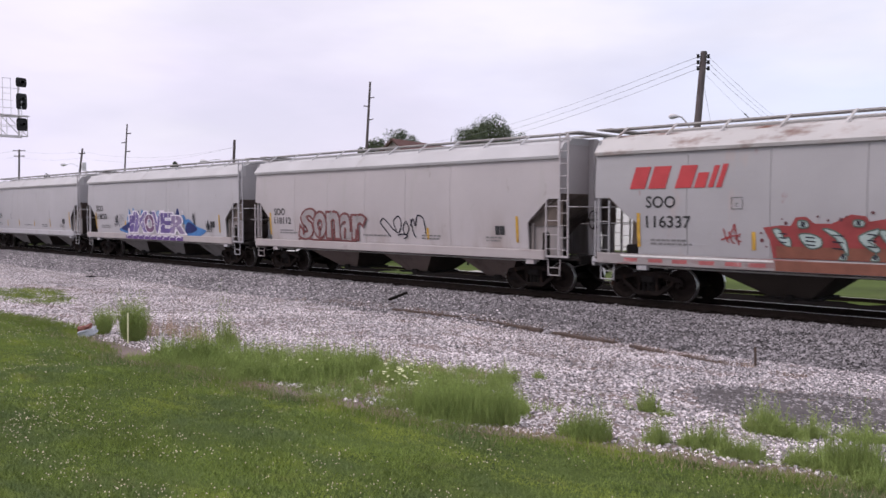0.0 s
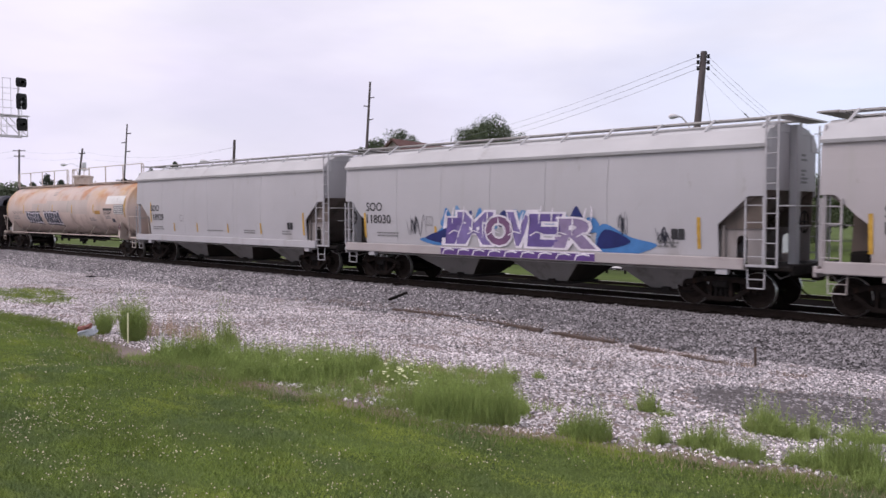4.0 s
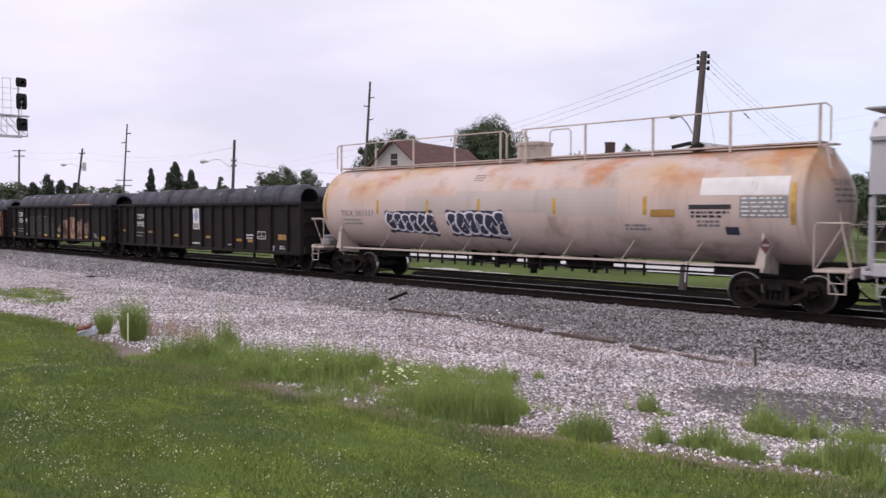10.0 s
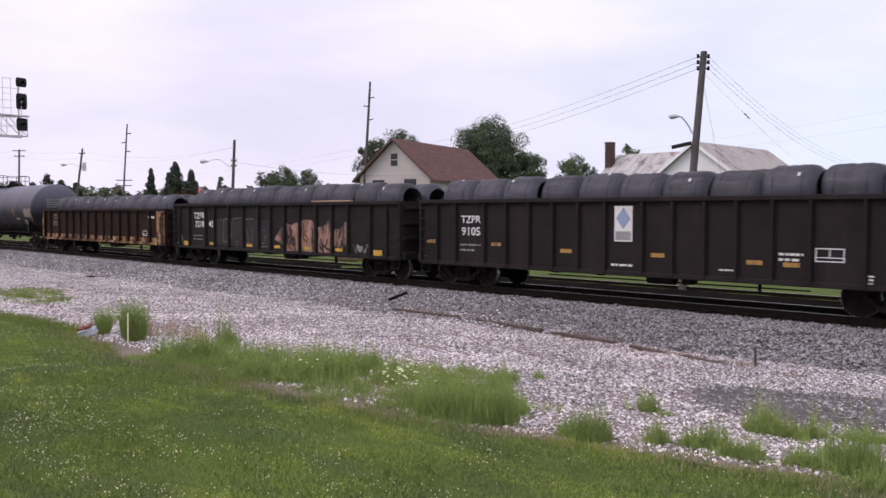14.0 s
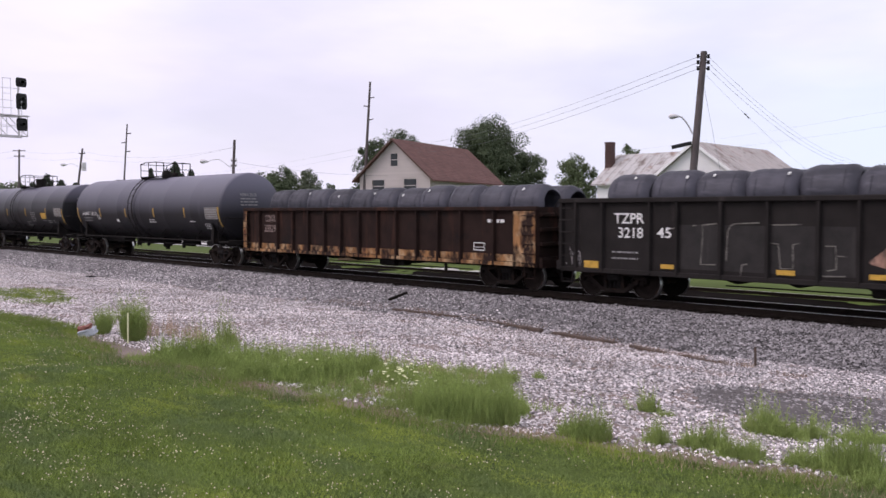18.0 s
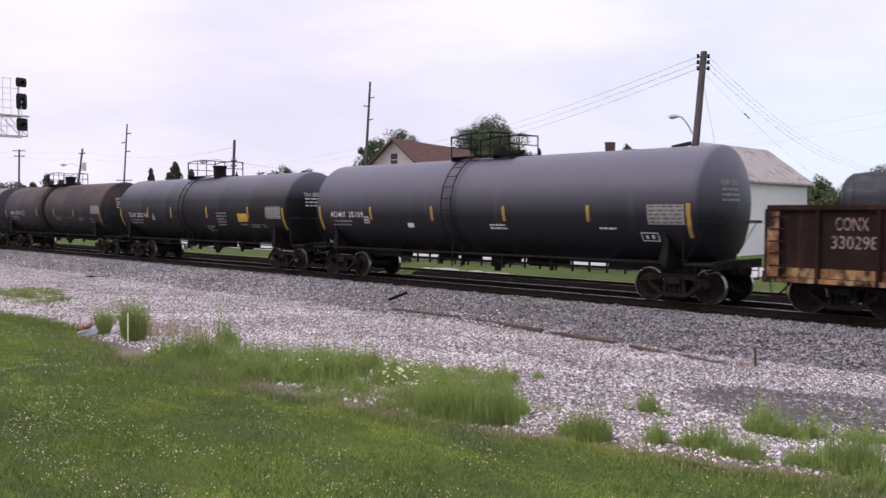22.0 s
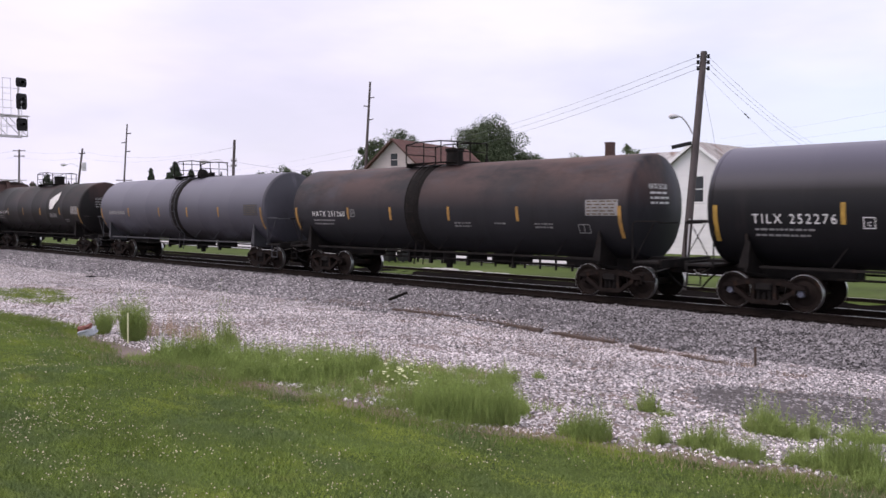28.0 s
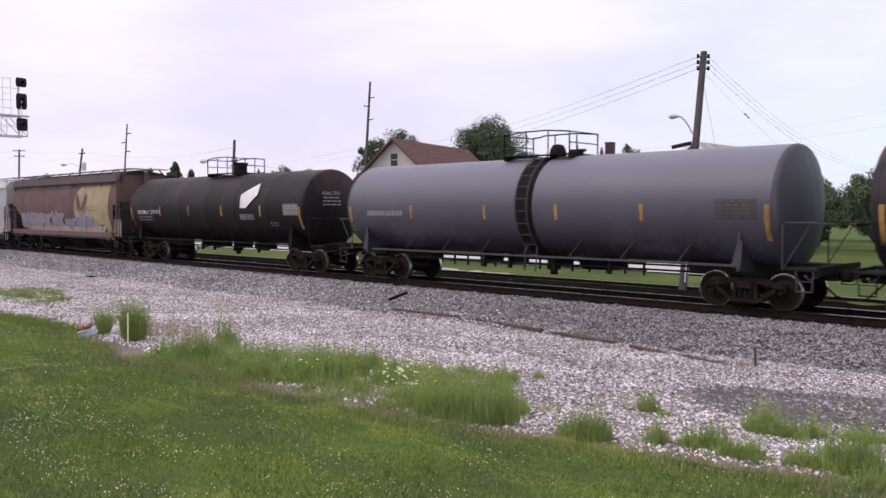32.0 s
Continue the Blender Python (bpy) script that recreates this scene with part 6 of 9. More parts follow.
hopper_car("covered_hopper", -21.54, HL, "grey covered hopper car with bubble graffiti in silver and dark red", M["hopper_grey"], M["hopper_roof"], M["hopper_under"], rnd, marks_2, [(-7.12, 1.5, 2.4), (-2.2, 1.5, 1.95), (2.2, 1.5, 1.9), (6.1, 1.5, 2.3)], cut_left=-0.15, cut_in=0.46, chute=M["chute_brown"])
hopper_car("covered_hopper", -38.75, HL, "grey covered hopper car with purple and blue graffiti along its sill", M["hopper_clean"], M["hopper_roof"], M["hopper_under"], rnd, marks_3, [(-7.12, 1.5, 2.4), (-3.5, 1.5, 1.95), (0.2, 1.5, 1.95), (6.0, 1.5, 2.3)], cut_left=-0.15, cut_in=0.46, chute=M["chute_grey"])
hopper_car("covered_hopper", -55.95, HL - 0.1, "clean light grey covered hopper car", M["hopper_clean"], M["hopper_roof"], M["hopper_under"], rnd, plain_marks(("SOO", "118929"), at=1.57, box_at=4.5), [(-6.62, 1.9, 2.9), (-4.26, 1.5, 1.9), (-2.08, 1.5, 1.9), (0.61, 1.5, 1.9), (3.23, 1.5, 1.95), (6.28, 1.5, 2.4)], cut_left=0.15, cut_in=0.5, sill=M["hopper_clean"], chute=M["chute_grey"])


def marks_5(car, surf, L, rnd):
    mark(car, "white_panel", M["panel_white"], lambda g: patch(g, 6.43, 8.7, 2.85, 3.3, surf, 0.008), "white repainted panel")
    info_panel(car, 7.5, 8.7, 2.3, 2.82, surf, rnd, "panel_grey", "panel_white")
    mark(car, "black_stencil", M["text_black"], lambda g: (patch(g, 6.14, 7.28, 2.5, 2.62, surf, 0.008), bars(g, 6.2, 7.28, 2.45, 2, 0.1, 0.06, surf, rnd)), "black stencil lines")
    mark(car, "yellow_stencil", M["reflector_dull"], lambda g: patch(g, 5.02, 5.74, 2.3, 2.5, surf, 0.008), "yellow stencil block")
    mark(car, "small_stencil", M["text_faint"], lambda g: (bars(g, 6.35, 7.15, 2.22, 2, 0.1, 0.06, surf, rnd), bars(g, 4.2, 5.0, 2.1, 2, 0.1, 0.06, surf, rnd), bars(g, -1.6, -1.1, 3.62, 3, 0.08, 0.03, surf, rnd)))
    mark(car, "dark_sticker", M["g_slate"], lambda g: patch(g, 7.1, 7.45, 1.86, 2.06, surf, 0.008))
    for sx, w, n, sd, z0, z1 in ((-5.65, 2.45, 6, 41, 1.80, 2.40), (-2.62, 2.5, 6, 43, 1.72, 2.42)):
        rr = random.Random(sd)
        top = [(sx + w * k / 9 - 0.05, z1 + 0.03 + rr.uniform(0, 0.05)) for k in range(10)]
        low = [(sx + w * k / 9 + 0.04, z0 - 0.05 - 0.08 * k / 9 - rr.uniform(0, 0.04)) for k in range(9, -1, -1)]
        part("graffiti_halo", blob(Geo(), top + low, surf, 0.008, 2), M["g_slate"], car, "dark sprayed halo")
        for k in range(n):
            a, b = sx + w * k / n, sx + w * (k + 1) / n
            zt, zb, m = z1 - rr.uniform(0, 0.07), z0 - 0.08 * k / n + rr.uniform(0, 0.06), (a + b) / 2
            bend = rr.choice((-0.09, 0.05, 0.1))
            ctrl = [(a + 0.06, zt), (m + bend, zt + 0.02), (b, zt - 0.06), (b - 0.05 + bend * 0.5, (zt + zb) / 2 + 0.08), (b + 0.07, zb + 0.14), (b + 0.06, zb), (m + 0.06, zb - 0.03), (a + 0.12, zb + 0.05), (a + 0.05 + bend, (zt + zb) / 2 - 0.04), (a, zt - 0.15)]
            part("graffiti_outline", blob(Geo(), [(m + (x - m) * 1.1, (zt + zb) / 2 + (z - (zt + zb) / 2) * 1.07) for x, z in ctrl], surf, 0.014 + 0.004 * k, 3), M["g_white"], car, "white sprayed outline")
            part("graffiti_letter", blob(Geo(), [(m + 0.02 + (x - m) * 0.84, (zt + zb) / 2 + (z - (zt + zb) / 2) * 0.9) for x, z in ctrl], surf, 0.016 + 0.004 * k, 3), M["g_slate"], car, "dark slate graffiti letter")
            cut = stroke(Geo(), [(m + rr.uniform(-0.08, 0.02), zb + rr.uniform(0.2, 0.3)), (m + rr.uniform(0.04, 0.14), zb + rr.uniform(0.3, 0.42))], 0.04, surf, 0.018 + 0.004 * k)
            part("graffiti_cut", cut, M["g_white"], car, "short white sprayed stroke")
    diamond = lambda y, q: Geo().prism([(8.17 - 0.2 * q, 1.63), (8.17, 1.63 - 0.26 * q), (8.17 + 0.2 * q, 1.63), (8.17, 1.63 + 0.26 * q)], "y", y, y + 0.004)
    plac = part("placard", diamond(-1.474, 0.92), M["panel_grey"], car, "diamond hazard placard")
    part("placard_face", diamond(-1.479, 0.8), M["g_maroon"], plac, "dark red face of the placard")
    part("placard_bar", Geo().box(8.08, 8.26, -1.483, -1.4795, 1.6, 1.66), M["panel_grey"], plac)
    for k, (a, b, c, d) in enumerate(((-4.6, -2.2, 2.36, 2.95), (-2.2, 1.5, 2.4, 3.1), (1.5, 4.0, 2.3, 3.12))):
        mark(car, "repaint_patch", M["cream_patch"], lambda g: patch(g, a, b, c, d, surf, 0.004), "slightly greyer repainted patch")
    head_marks(car, 8.9, 2.58, "text_faint", "TILX 301527", 1.5, 0.72)


t5 = tank_car("tank_car", -74.63, 20.9, 1.50, 2.58, "cream tank car streaked with orange rust, railed roof walk", M["cream_rust"], M["cream_trim"], rnd, shell_half=9.67, rims=(-9.2, 8.9), dish=0.72, platform=-0.1, long_rail=True, bogie_at=8.25,
              marks=tank_marks("TILX 301527", -8.15, 1.86, "text_faint", 2.27, 0.24, marks_5), reflect=(-6.07, -3.51, -1.16, 1.83, 4.85), reflect_z=(2.35, 2.85))


def marks_6(car, surf, e, rnd):
    mark(car, "lettering", M["text_white"], lambda g: put_text(g, "TZPR", -6.35, 2.08, 0.24, surf, 0.86), "white stencilled reporting marks")
    mark(car, "lettering", M["text_white"], lambda g: put_text(g, "9105", -6.32, 1.68, 0.27, surf, 0.8), "white stencilled reporting marks")
    mark(car, "data_lines", M["panel_grey"], lambda g: bars(g, -6.4, -5.5, 1.4, 2, 0.17, 0.06, surf, rnd), "small lines of load data")
    mark(car, "sign", M["panel_white"], lambda g: patch(g, -0.5, 0.07, 1.62, 2.6, surf, 0.012), "white rectangular sign")
    g = Geo()
    blob(g, [(-0.45, 2.25), (-0.215, 2.56), (0.02, 2.25), (-0.215, 1.96)], surf, 0.018, 1)
    part("sign_emblem", g, M["g_pale"], car, "pale blue emblem shape")
    mark(car, "sign_band", M["g_silver"], lambda g: patch(g, -0.46, 0.03, 1.66, 1.9, surf, 0.018))
    for rx, z in ((-7.75, 1.45), (-4.85, 1.42), (-2.15, 1.3), (0.85, 1.28), (3.5, 1.2), (4.4, 1.18)):
        part("reflector", patch(Geo(), rx - 0.2, rx + 0.2, z - 0.055, z + 0.055, surf, 0.01, 1), M["reflector_dull"], car)
    part("reflector", patch(Geo(), 6.5, 7.08, 1.28, 1.5, surf, 0.01, 1), M["reflector_dull"], car, "orange reflective panel")
    def boxes(g):
        x0, x1, z0, z1 = 4.95, 5.6, 1.28, 1.6
        for a, b, c, d in ((x0, x1, z1 - 0.025, z1), (x0, x1, z0, z0 + 0.025), (x0, x1, z0 + 0.09, z0 + 0.11), (x0, x0 + 0.025, z0, z1), (x1 - 0.025, x1, z0, z1), (x0 + 0.31, x0 + 0.335, z0 + 0.1, z1)):
            patch(g, a, b, c, d, surf, 0.012, 1)
        bars(g, 4.1, 4.7, 1.46, 2, 0.13, 0.06, surf, rnd, 0.012)
        bars(g, 6.0, 6.25, 1.02, 3, 0.08, 0.04, surf, rnd, 0.012)
        bars(g, 6.6, 7.0, 1.02, 2, 0.08, 0.04, surf, rnd, 0.012)
        bars(g, -0.6, 0.2, 1.0, 1, 0.1, 0.06, surf, rnd, 0.012)
        bars(g, 2.6, 3.0, 1.0, 1, 0.1, 0.04, surf, rnd, 0.012)
    mark(car, "stencil_box", M["text_white"], boxes, "white boxed stencils")


RIBS_6 = [-8.17, -7.4, -6.55, -5.3, -4.4, -3.5, -2.6, -1.7, -0.78, 0.4, 1.3, 2.2, 3.05, 3.95, 4.85, 6.05, 7.25, 8.17]
gondola("gondola", -93.53, 17.3, 2.84, 0.68, "near-black ribbed steel gondola car loaded with wire coils", M["gon_black"], rnd, 14, marks=marks_6, rib_at=RIBS_6)
coil_load(-93.43, 7.85, 2.24, 1, "coils in the black gondola")


def marks_7(car, surf, e, rnd):
    mark(car, "lettering", M["text_white"], lambda g: put_text(g, "TZPR", -6.34, 2.12, 0.29, surf, 0.95), "white stencilled reporting marks")
    mark(car, "lettering", M["text_white"], lambda g: put_text(g, "3218", -6.2, 1.73, 0.29, surf, 0.78), "white stencilled reporting marks")
    mark(car, "lettering", M["text_white"], lambda g: put_text(g, "45", -5.0, 1.75, 0.28, surf, 0.42), "white stencilled reporting marks")
    mark(car, "data_lines", M["panel_grey"], lambda g: bars(g, -6.4, -5.5, 1.35, 2, 0.17, 0.045, surf, rnd), "small lines of load data")
    lines = ([(-4.63, 2.0), (-4.33, 2.01)], [(-3.98, 2.08), (-3.7, 2.1), (-3.69, 1.78)], [(-3.7, 2.1), (-3.3, 2.14)], [(-3.69, 1.78), (-3.74, 1.09), (-3.34, 1.1)], [(-3.02, 1.93), (-2.95, 2.08), (-2.85, 2.14), (-2.21, 2.17)], [(-3.02, 1.93), (-3.05, 1.2)],
             [(-2.68, 0.85), (-2.63, 1.13), (-2.5, 1.15)], [(-1.95, 1.69), (-1.74, 1.67), (-1.68, 1.08), (-1.38, 1.09), (-1.39, 1.66), (-1.24, 1.7)], [(-1.9, 2.12), (-1.2, 2.14)], [(-0.65, 1.65), (-0.42, 1.65), (-0.41, 1.43), (-0.18, 1.42)], [(-0.6, 1.08), (-0.4, 1.12), (-0.4, 1.4)], [(-0.7, 0.95), (-0.2, 0.97)])
    for k, line in enumerate(lines):
        part("graffiti_outline", stroke(Geo(), line, 0.032, surf, 0.010 + 0.0005 * k), M["g_chalk"], car, "thin chalky sprayed outline")
    for a, b, k in ((-4.35, -3.25, 0), (-3.12, -2.05, 1), (-1.93, -0.86, 2), (-0.74, 0.03, 3)):
        part("graffiti_fill", patch(Geo(), a, b, 0.95, 2.1, surf, 0.006 + 0.0005 * k), M["g_soot"], car, "dull dark sprayed fill")
    bays = ([(0.3, 1.3), (0.5, 1.5), (0.9, 1.82), (1.0, 1.5), (0.95, 1.1), (0.6, 1.2)], [(1.16, 0.86), (1.2, 1.5), (1.14, 1.95), (1.5, 1.9), (2.0, 2.0), (2.04, 1.5), (2.0, 0.86)], [(2.2, 0.88), (2.24, 1.6), (2.2, 2.06), (2.7, 2.12), (3.02, 1.98), (3.14, 1.4), (3.1, 0.86)],
            [(3.3, 0.86), (3.34, 1.5), (3.3, 1.82), (3.7, 1.9), (4.03, 2.15), (4.16, 1.6), (4.17, 0.86)], [(4.34, 1.15), (4.33, 1.75), (4.7, 1.8), (5.0, 2.06), (5.12, 1.7), (5.05, 1.15)])
    for k, shape in enumerate(bays):
        part("graffiti_letter", blob(Geo(), shape, surf, 0.009, 3), M["g_pink"], car, "flaking pink sprayed patch between the ribs")
        xa, xb = min(p[0] for p in shape), max(p[0] for p in shape)
        for q in range(5 if k else 2):
            x, z = rnd.uniform(xa + 0.15, xb - 0.2), rnd.uniform(1.0, 1.9)
            curl = [(x, z), (x + rnd.uniform(-0.15, 0.15), z - 0.18), (x + rnd.uniform(-0.2, 0.25), z - 0.32), (x + rnd.uniform(-0.1, 0.3), z - 0.42)]
            part("graffiti_outline", stroke(Geo(), curve_pts([(a, max(b, 0.86)) for a, b in curl], 4), rnd.uniform(0.04, 0.09), surf, 0.013 + 0.0008 * q), M["g_soot"], car, "dark sprayed curl")
    scribble(car, surf, 5.5, 6.35, 0.95, 1.2, 18, "g_silver", 0.04)
    scribble(car, surf, -7.85, -7.45, 0.95, 1.35, 19, "g_silver", 0.04, 8)
    for rx in (-4.64, -1.54, 0.54, 2.62, 4.64):
        part("reflector", patch(Geo(), rx - 0.22, rx + 0.22, 0.93, 1.05, surf, 0.05, 1), M["reflector"], car)
    for rx in (-7.08, 6.85):
        part("reflector", patch(Geo(), rx - 0.24, rx + 0.24, 0.85, 1.05, surf, 0.016, 1), M["reflector"], car, "yellow reflective panel")


RIBS_7 = [-8.1, -7.6, -6.7, -5.2, -4.4, -3.19, -1.99, -0.8, 0.09, 1.1, 2.13, 3.23, 4.25, 5.21, 6.5, 7.4, 8.1]
gondola("gondola", -110.88, 17.15, 2.82, 0.72, "black gondola car with faded graffiti, full of wire coils", M["gon_worn"], rnd, 13, marks=marks_7, rib_at=RIBS_7)
rim_board = tagged(new("loose_board", mesh_of(Geo().box(-1.2, 1.2, -0.08, 0.08, 0, 0.045, 0.006), "loose_board", M["tan_board"])), "tan timber board lying on the gondola rim", "timber")
MOVERS.append((rim_board, -110.88 + 4.2, -1.47, 2.824))
coil_load(-110.3, 7.5, 2.22, 2, "coils in the graffitied gondola")


RIBS_8 = [-8.15, -6.87, -5.56, -4.46, -3.42, -2.38, -1.37, -0.29, 0.74, 1.74, 2.79, 3.82, 4.86, 6.29, 7.16, 8.03]


def marks_8(car, surf, e, rnd):
    for a, b in ((-e + 0.02, -7.74), (7.16, e - 0.02)):
        mark(car, "worn_paint", M["gon_orange"], lambda g: patch(g, a, b, 0.9, 2.46, lambda x, z: surf(x, z) - 0.132, 0.008), "flaking orange paint on the corner post")
    for x0, x1 in zip(RIBS_8[:-1], RIBS_8[1:]):
        mark(car, "worn_band", M["gon_orange"], lambda g: patch(g, x0 + 0.07, x1 - 0.07, 0.9, 1.12, surf, 0.01, 2), "flaking orange band at the foot of the side")
        mark(car, "worn_sill", M["gon_orange"], lambda g: patch(g, x0 + 0.05, x1 - 0.05, 0.775, 0.89, lambda x, z: surf(x, z) - 0.09, 0.006, 2), "flaking orange paint on the sill")
    mark(car, "lettering", M["text_worn"], lambda g: (put_text(g, "CONX", -6.5, 2.02, 0.3, surf, 0.72), put_text(g, "330298", -6.58, 1.6, 0.3, surf, 1.0)), "worn pale stencilled reporting marks")
    def boxes(g):
        x0, x1, z0, z1 = 5.4, 5.88, 1.2, 1.46
        for a, b, c, d in ((x0, x1, z1 - 0.03, z1), (x0, x1, z0, z0 + 0.03), (x0, x0 + 0.03, z0, z1), (x1 - 0.03, x1, z0, z1), (x0, x1, z0 + 0.1, z0 + 0.12)):
            patch(g, a, b, c, d, surf, 0.012, 1)
        bars(g, 6.0, 6.9, 2.2, 1, 0.2, 0.1, surf, rnd, 0.012)
    mark(car, "stencil_box", M["text_white"], boxes)


gondola("gondola", -127.9, 16.9, 2.6, 0.76, "rusty brown gondola car with flaking orange paint, full of wire coils", M["gon_brown"], rnd, 13, M["gon_brown"], marks_8, rib_at=RIBS_8)
coil_load(-127.18, 7.45, 2.02, 3, "coils in the rusty gondola")


def boxed(car, surf, x0, z0, w, hgt, ink):
    """A small stencilled frame with two strokes in it."""
    g = Geo()
    for a, b, c, d in ((0, w, 0, 0.025), (0, w, hgt - 0.025, hgt), (0, 0.025, 0, hgt), (w - 0.025, w, 0, hgt), (w * 0.25, w * 0.4, hgt * 0.3, hgt * 0.7), (w * 0.6, w * 0.75, hgt * 0.3, hgt * 0.7)):
        patch(g, x0 + a, x0 + b, z0 + c, z0 + d, surf, 0.012, 1)
    part("plate_mark", g, M[ink], car, "small boxed stencil")


def extra_9(car, surf, L, rnd):
    info_panel(car, 6.57, 7.65, 2.1, 2.63, surf, rnd, "panel_grey", "panel_dirty")
    boxed(car, surf, -5.18, 2.02, 0.26, 0.24, "text_white")
    boxed(car, surf, 6.28, 1.64, 0.53, 0.24, "text_white")
    mark(car, "stencil_lines", M["text_white"], lambda g: (patch(g, -2.9, -2.6, 1.9, 2.05, surf, 0.01, 1), bars(g, 0.9, 1.6, 2.05, 2, 0.1, 0.05, surf, rnd), bars(g, 5.0, 5.7, 2.0, 1, 0.1, 0.05, surf, rnd)))
    head_marks(car, 7.86, 2.64, "panel_grey", "ADMX 28109", 1.6)


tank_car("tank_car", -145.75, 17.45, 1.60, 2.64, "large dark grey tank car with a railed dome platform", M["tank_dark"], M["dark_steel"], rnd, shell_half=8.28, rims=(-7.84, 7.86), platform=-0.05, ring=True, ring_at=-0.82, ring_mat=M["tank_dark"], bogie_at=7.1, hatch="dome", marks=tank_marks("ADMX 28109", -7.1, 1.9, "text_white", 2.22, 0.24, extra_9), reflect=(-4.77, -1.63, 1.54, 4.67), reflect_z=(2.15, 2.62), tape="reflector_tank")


def extra_10(car, surf, L, rnd):
    mark(car, "yellow_panel", M["reflector"], lambda g: patch(g, 3.81, 4.58, 2.0, 2.36, surf, 0.01), "yellow rectangular panel")
    info_panel(car, 6.02, 7.1, 2.15, 2.65, surf, rnd, "panel_grey", "panel_dirty")
    mark(car, "stencil_lines", M["panel_grey"], lambda g: (bars(g, 2.08, 2.9, 2.4, 5, 0.13, 0.055, surf, rnd), bars(g, 0.9, 1.6, 1.8, 3, 0.1, 0.05, surf, rnd), bars(g, 4.75, 5.5, 1.9, 2, 0.09, 0.05, surf, rnd), bars(g, 3.9, 4.58, 1.9, 1, 0.1, 0.04, surf, rnd), bars(g, 5.6, 5.95, 1.9, 2, 0.09, 0.04, surf, rnd)), "white stencil lines")
    def frame_c(g):
        x0, z0, w = -4.2, 2.06, 0.26
        for a, b, c, d in ((0, w, 0, 0.02), (0, w, w - 0.02, w), (0, 0.02, 0, w), (w - 0.02, w, 0, w)):
            patch(g, x0 + a, x0 + b, z0 + c, z0 + d, surf, 0.012, 1)
        put_text(g, "C", x0 + 0.09, z0 + 0.06, 0.1, surf, None, 0.014)
    mark(car, "plate_mark", M["text_white"], frame_c)
    head_marks(car, 7.36, 2.58, "text_white", "TILX 252276")


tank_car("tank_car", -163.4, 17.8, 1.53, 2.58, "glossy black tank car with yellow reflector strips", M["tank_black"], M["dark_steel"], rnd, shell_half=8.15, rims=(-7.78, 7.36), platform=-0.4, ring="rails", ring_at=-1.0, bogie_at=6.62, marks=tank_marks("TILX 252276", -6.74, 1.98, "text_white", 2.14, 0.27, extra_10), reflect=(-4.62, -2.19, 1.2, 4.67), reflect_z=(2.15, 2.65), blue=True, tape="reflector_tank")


def extra_11(car, surf, L, rnd):
    info_panel(car, 6.08, 7.17, 2.33, 2.78, surf, rnd, "panel_grey", "panel_dirty")
    mark(car, "stencil_lines", M["text_faint"], lambda g: (bars(g, 0.85, 1.6, 2.1, 2, 0.1, 0.05, surf, rnd), bars(g, 2.6, 3.2, 2.1, 1, 0.1, 0.05, surf, rnd), bars(g, 4.2, 4.9, 2.1, 2, 0.1, 0.05, surf, rnd)))
    def frame_c(g):
        x0, z0, w = 5.78, 1.82, 0.4
        for a, b, c, d in ((0, w, 0, 0.02), (0, w, 0.24, 0.26), (0, 0.02, 0, 0.26), (w - 0.02, w, 0, 0.26), (0.19, 0.21, 0, 0.26)):
            patch(g, x0 + a, x0 + b, z0 + c, z0 + d, surf, 0.012, 1)
    mark(car, "plate_mark", M["panel_grey"], frame_c)
    boxed(car, surf, -4.47, 2.25, 0.25, 0.27, "panel_grey")
    head_marks(car, 7.3, 2.58, "text_white", "NATX 251260")


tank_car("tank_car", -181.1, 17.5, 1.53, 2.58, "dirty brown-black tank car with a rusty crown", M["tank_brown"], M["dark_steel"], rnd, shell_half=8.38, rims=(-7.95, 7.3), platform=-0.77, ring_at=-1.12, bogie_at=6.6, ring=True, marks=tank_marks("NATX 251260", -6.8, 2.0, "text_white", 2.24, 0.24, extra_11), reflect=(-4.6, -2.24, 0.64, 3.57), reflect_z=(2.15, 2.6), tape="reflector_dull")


def extra_12(car, surf, L, rnd):
    info_panel(car, 6.35, 7.44, 2.27, 2.75, surf, rnd, "trim_grey", "panel_dirty")
    mark(car, "lettering", M["panel_grey"], lambda g: bars(g, -7.1, -5.1, 2.48, 1, 0.2, 0.18, surf, rnd, 0.01), "worn illegible lettering")


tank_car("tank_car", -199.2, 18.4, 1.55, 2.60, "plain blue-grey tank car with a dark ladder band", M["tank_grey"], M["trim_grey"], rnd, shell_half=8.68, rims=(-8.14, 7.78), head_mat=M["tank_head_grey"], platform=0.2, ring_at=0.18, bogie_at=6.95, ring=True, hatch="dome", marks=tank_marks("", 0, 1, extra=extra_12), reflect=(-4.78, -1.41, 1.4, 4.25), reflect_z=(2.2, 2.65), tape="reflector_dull")


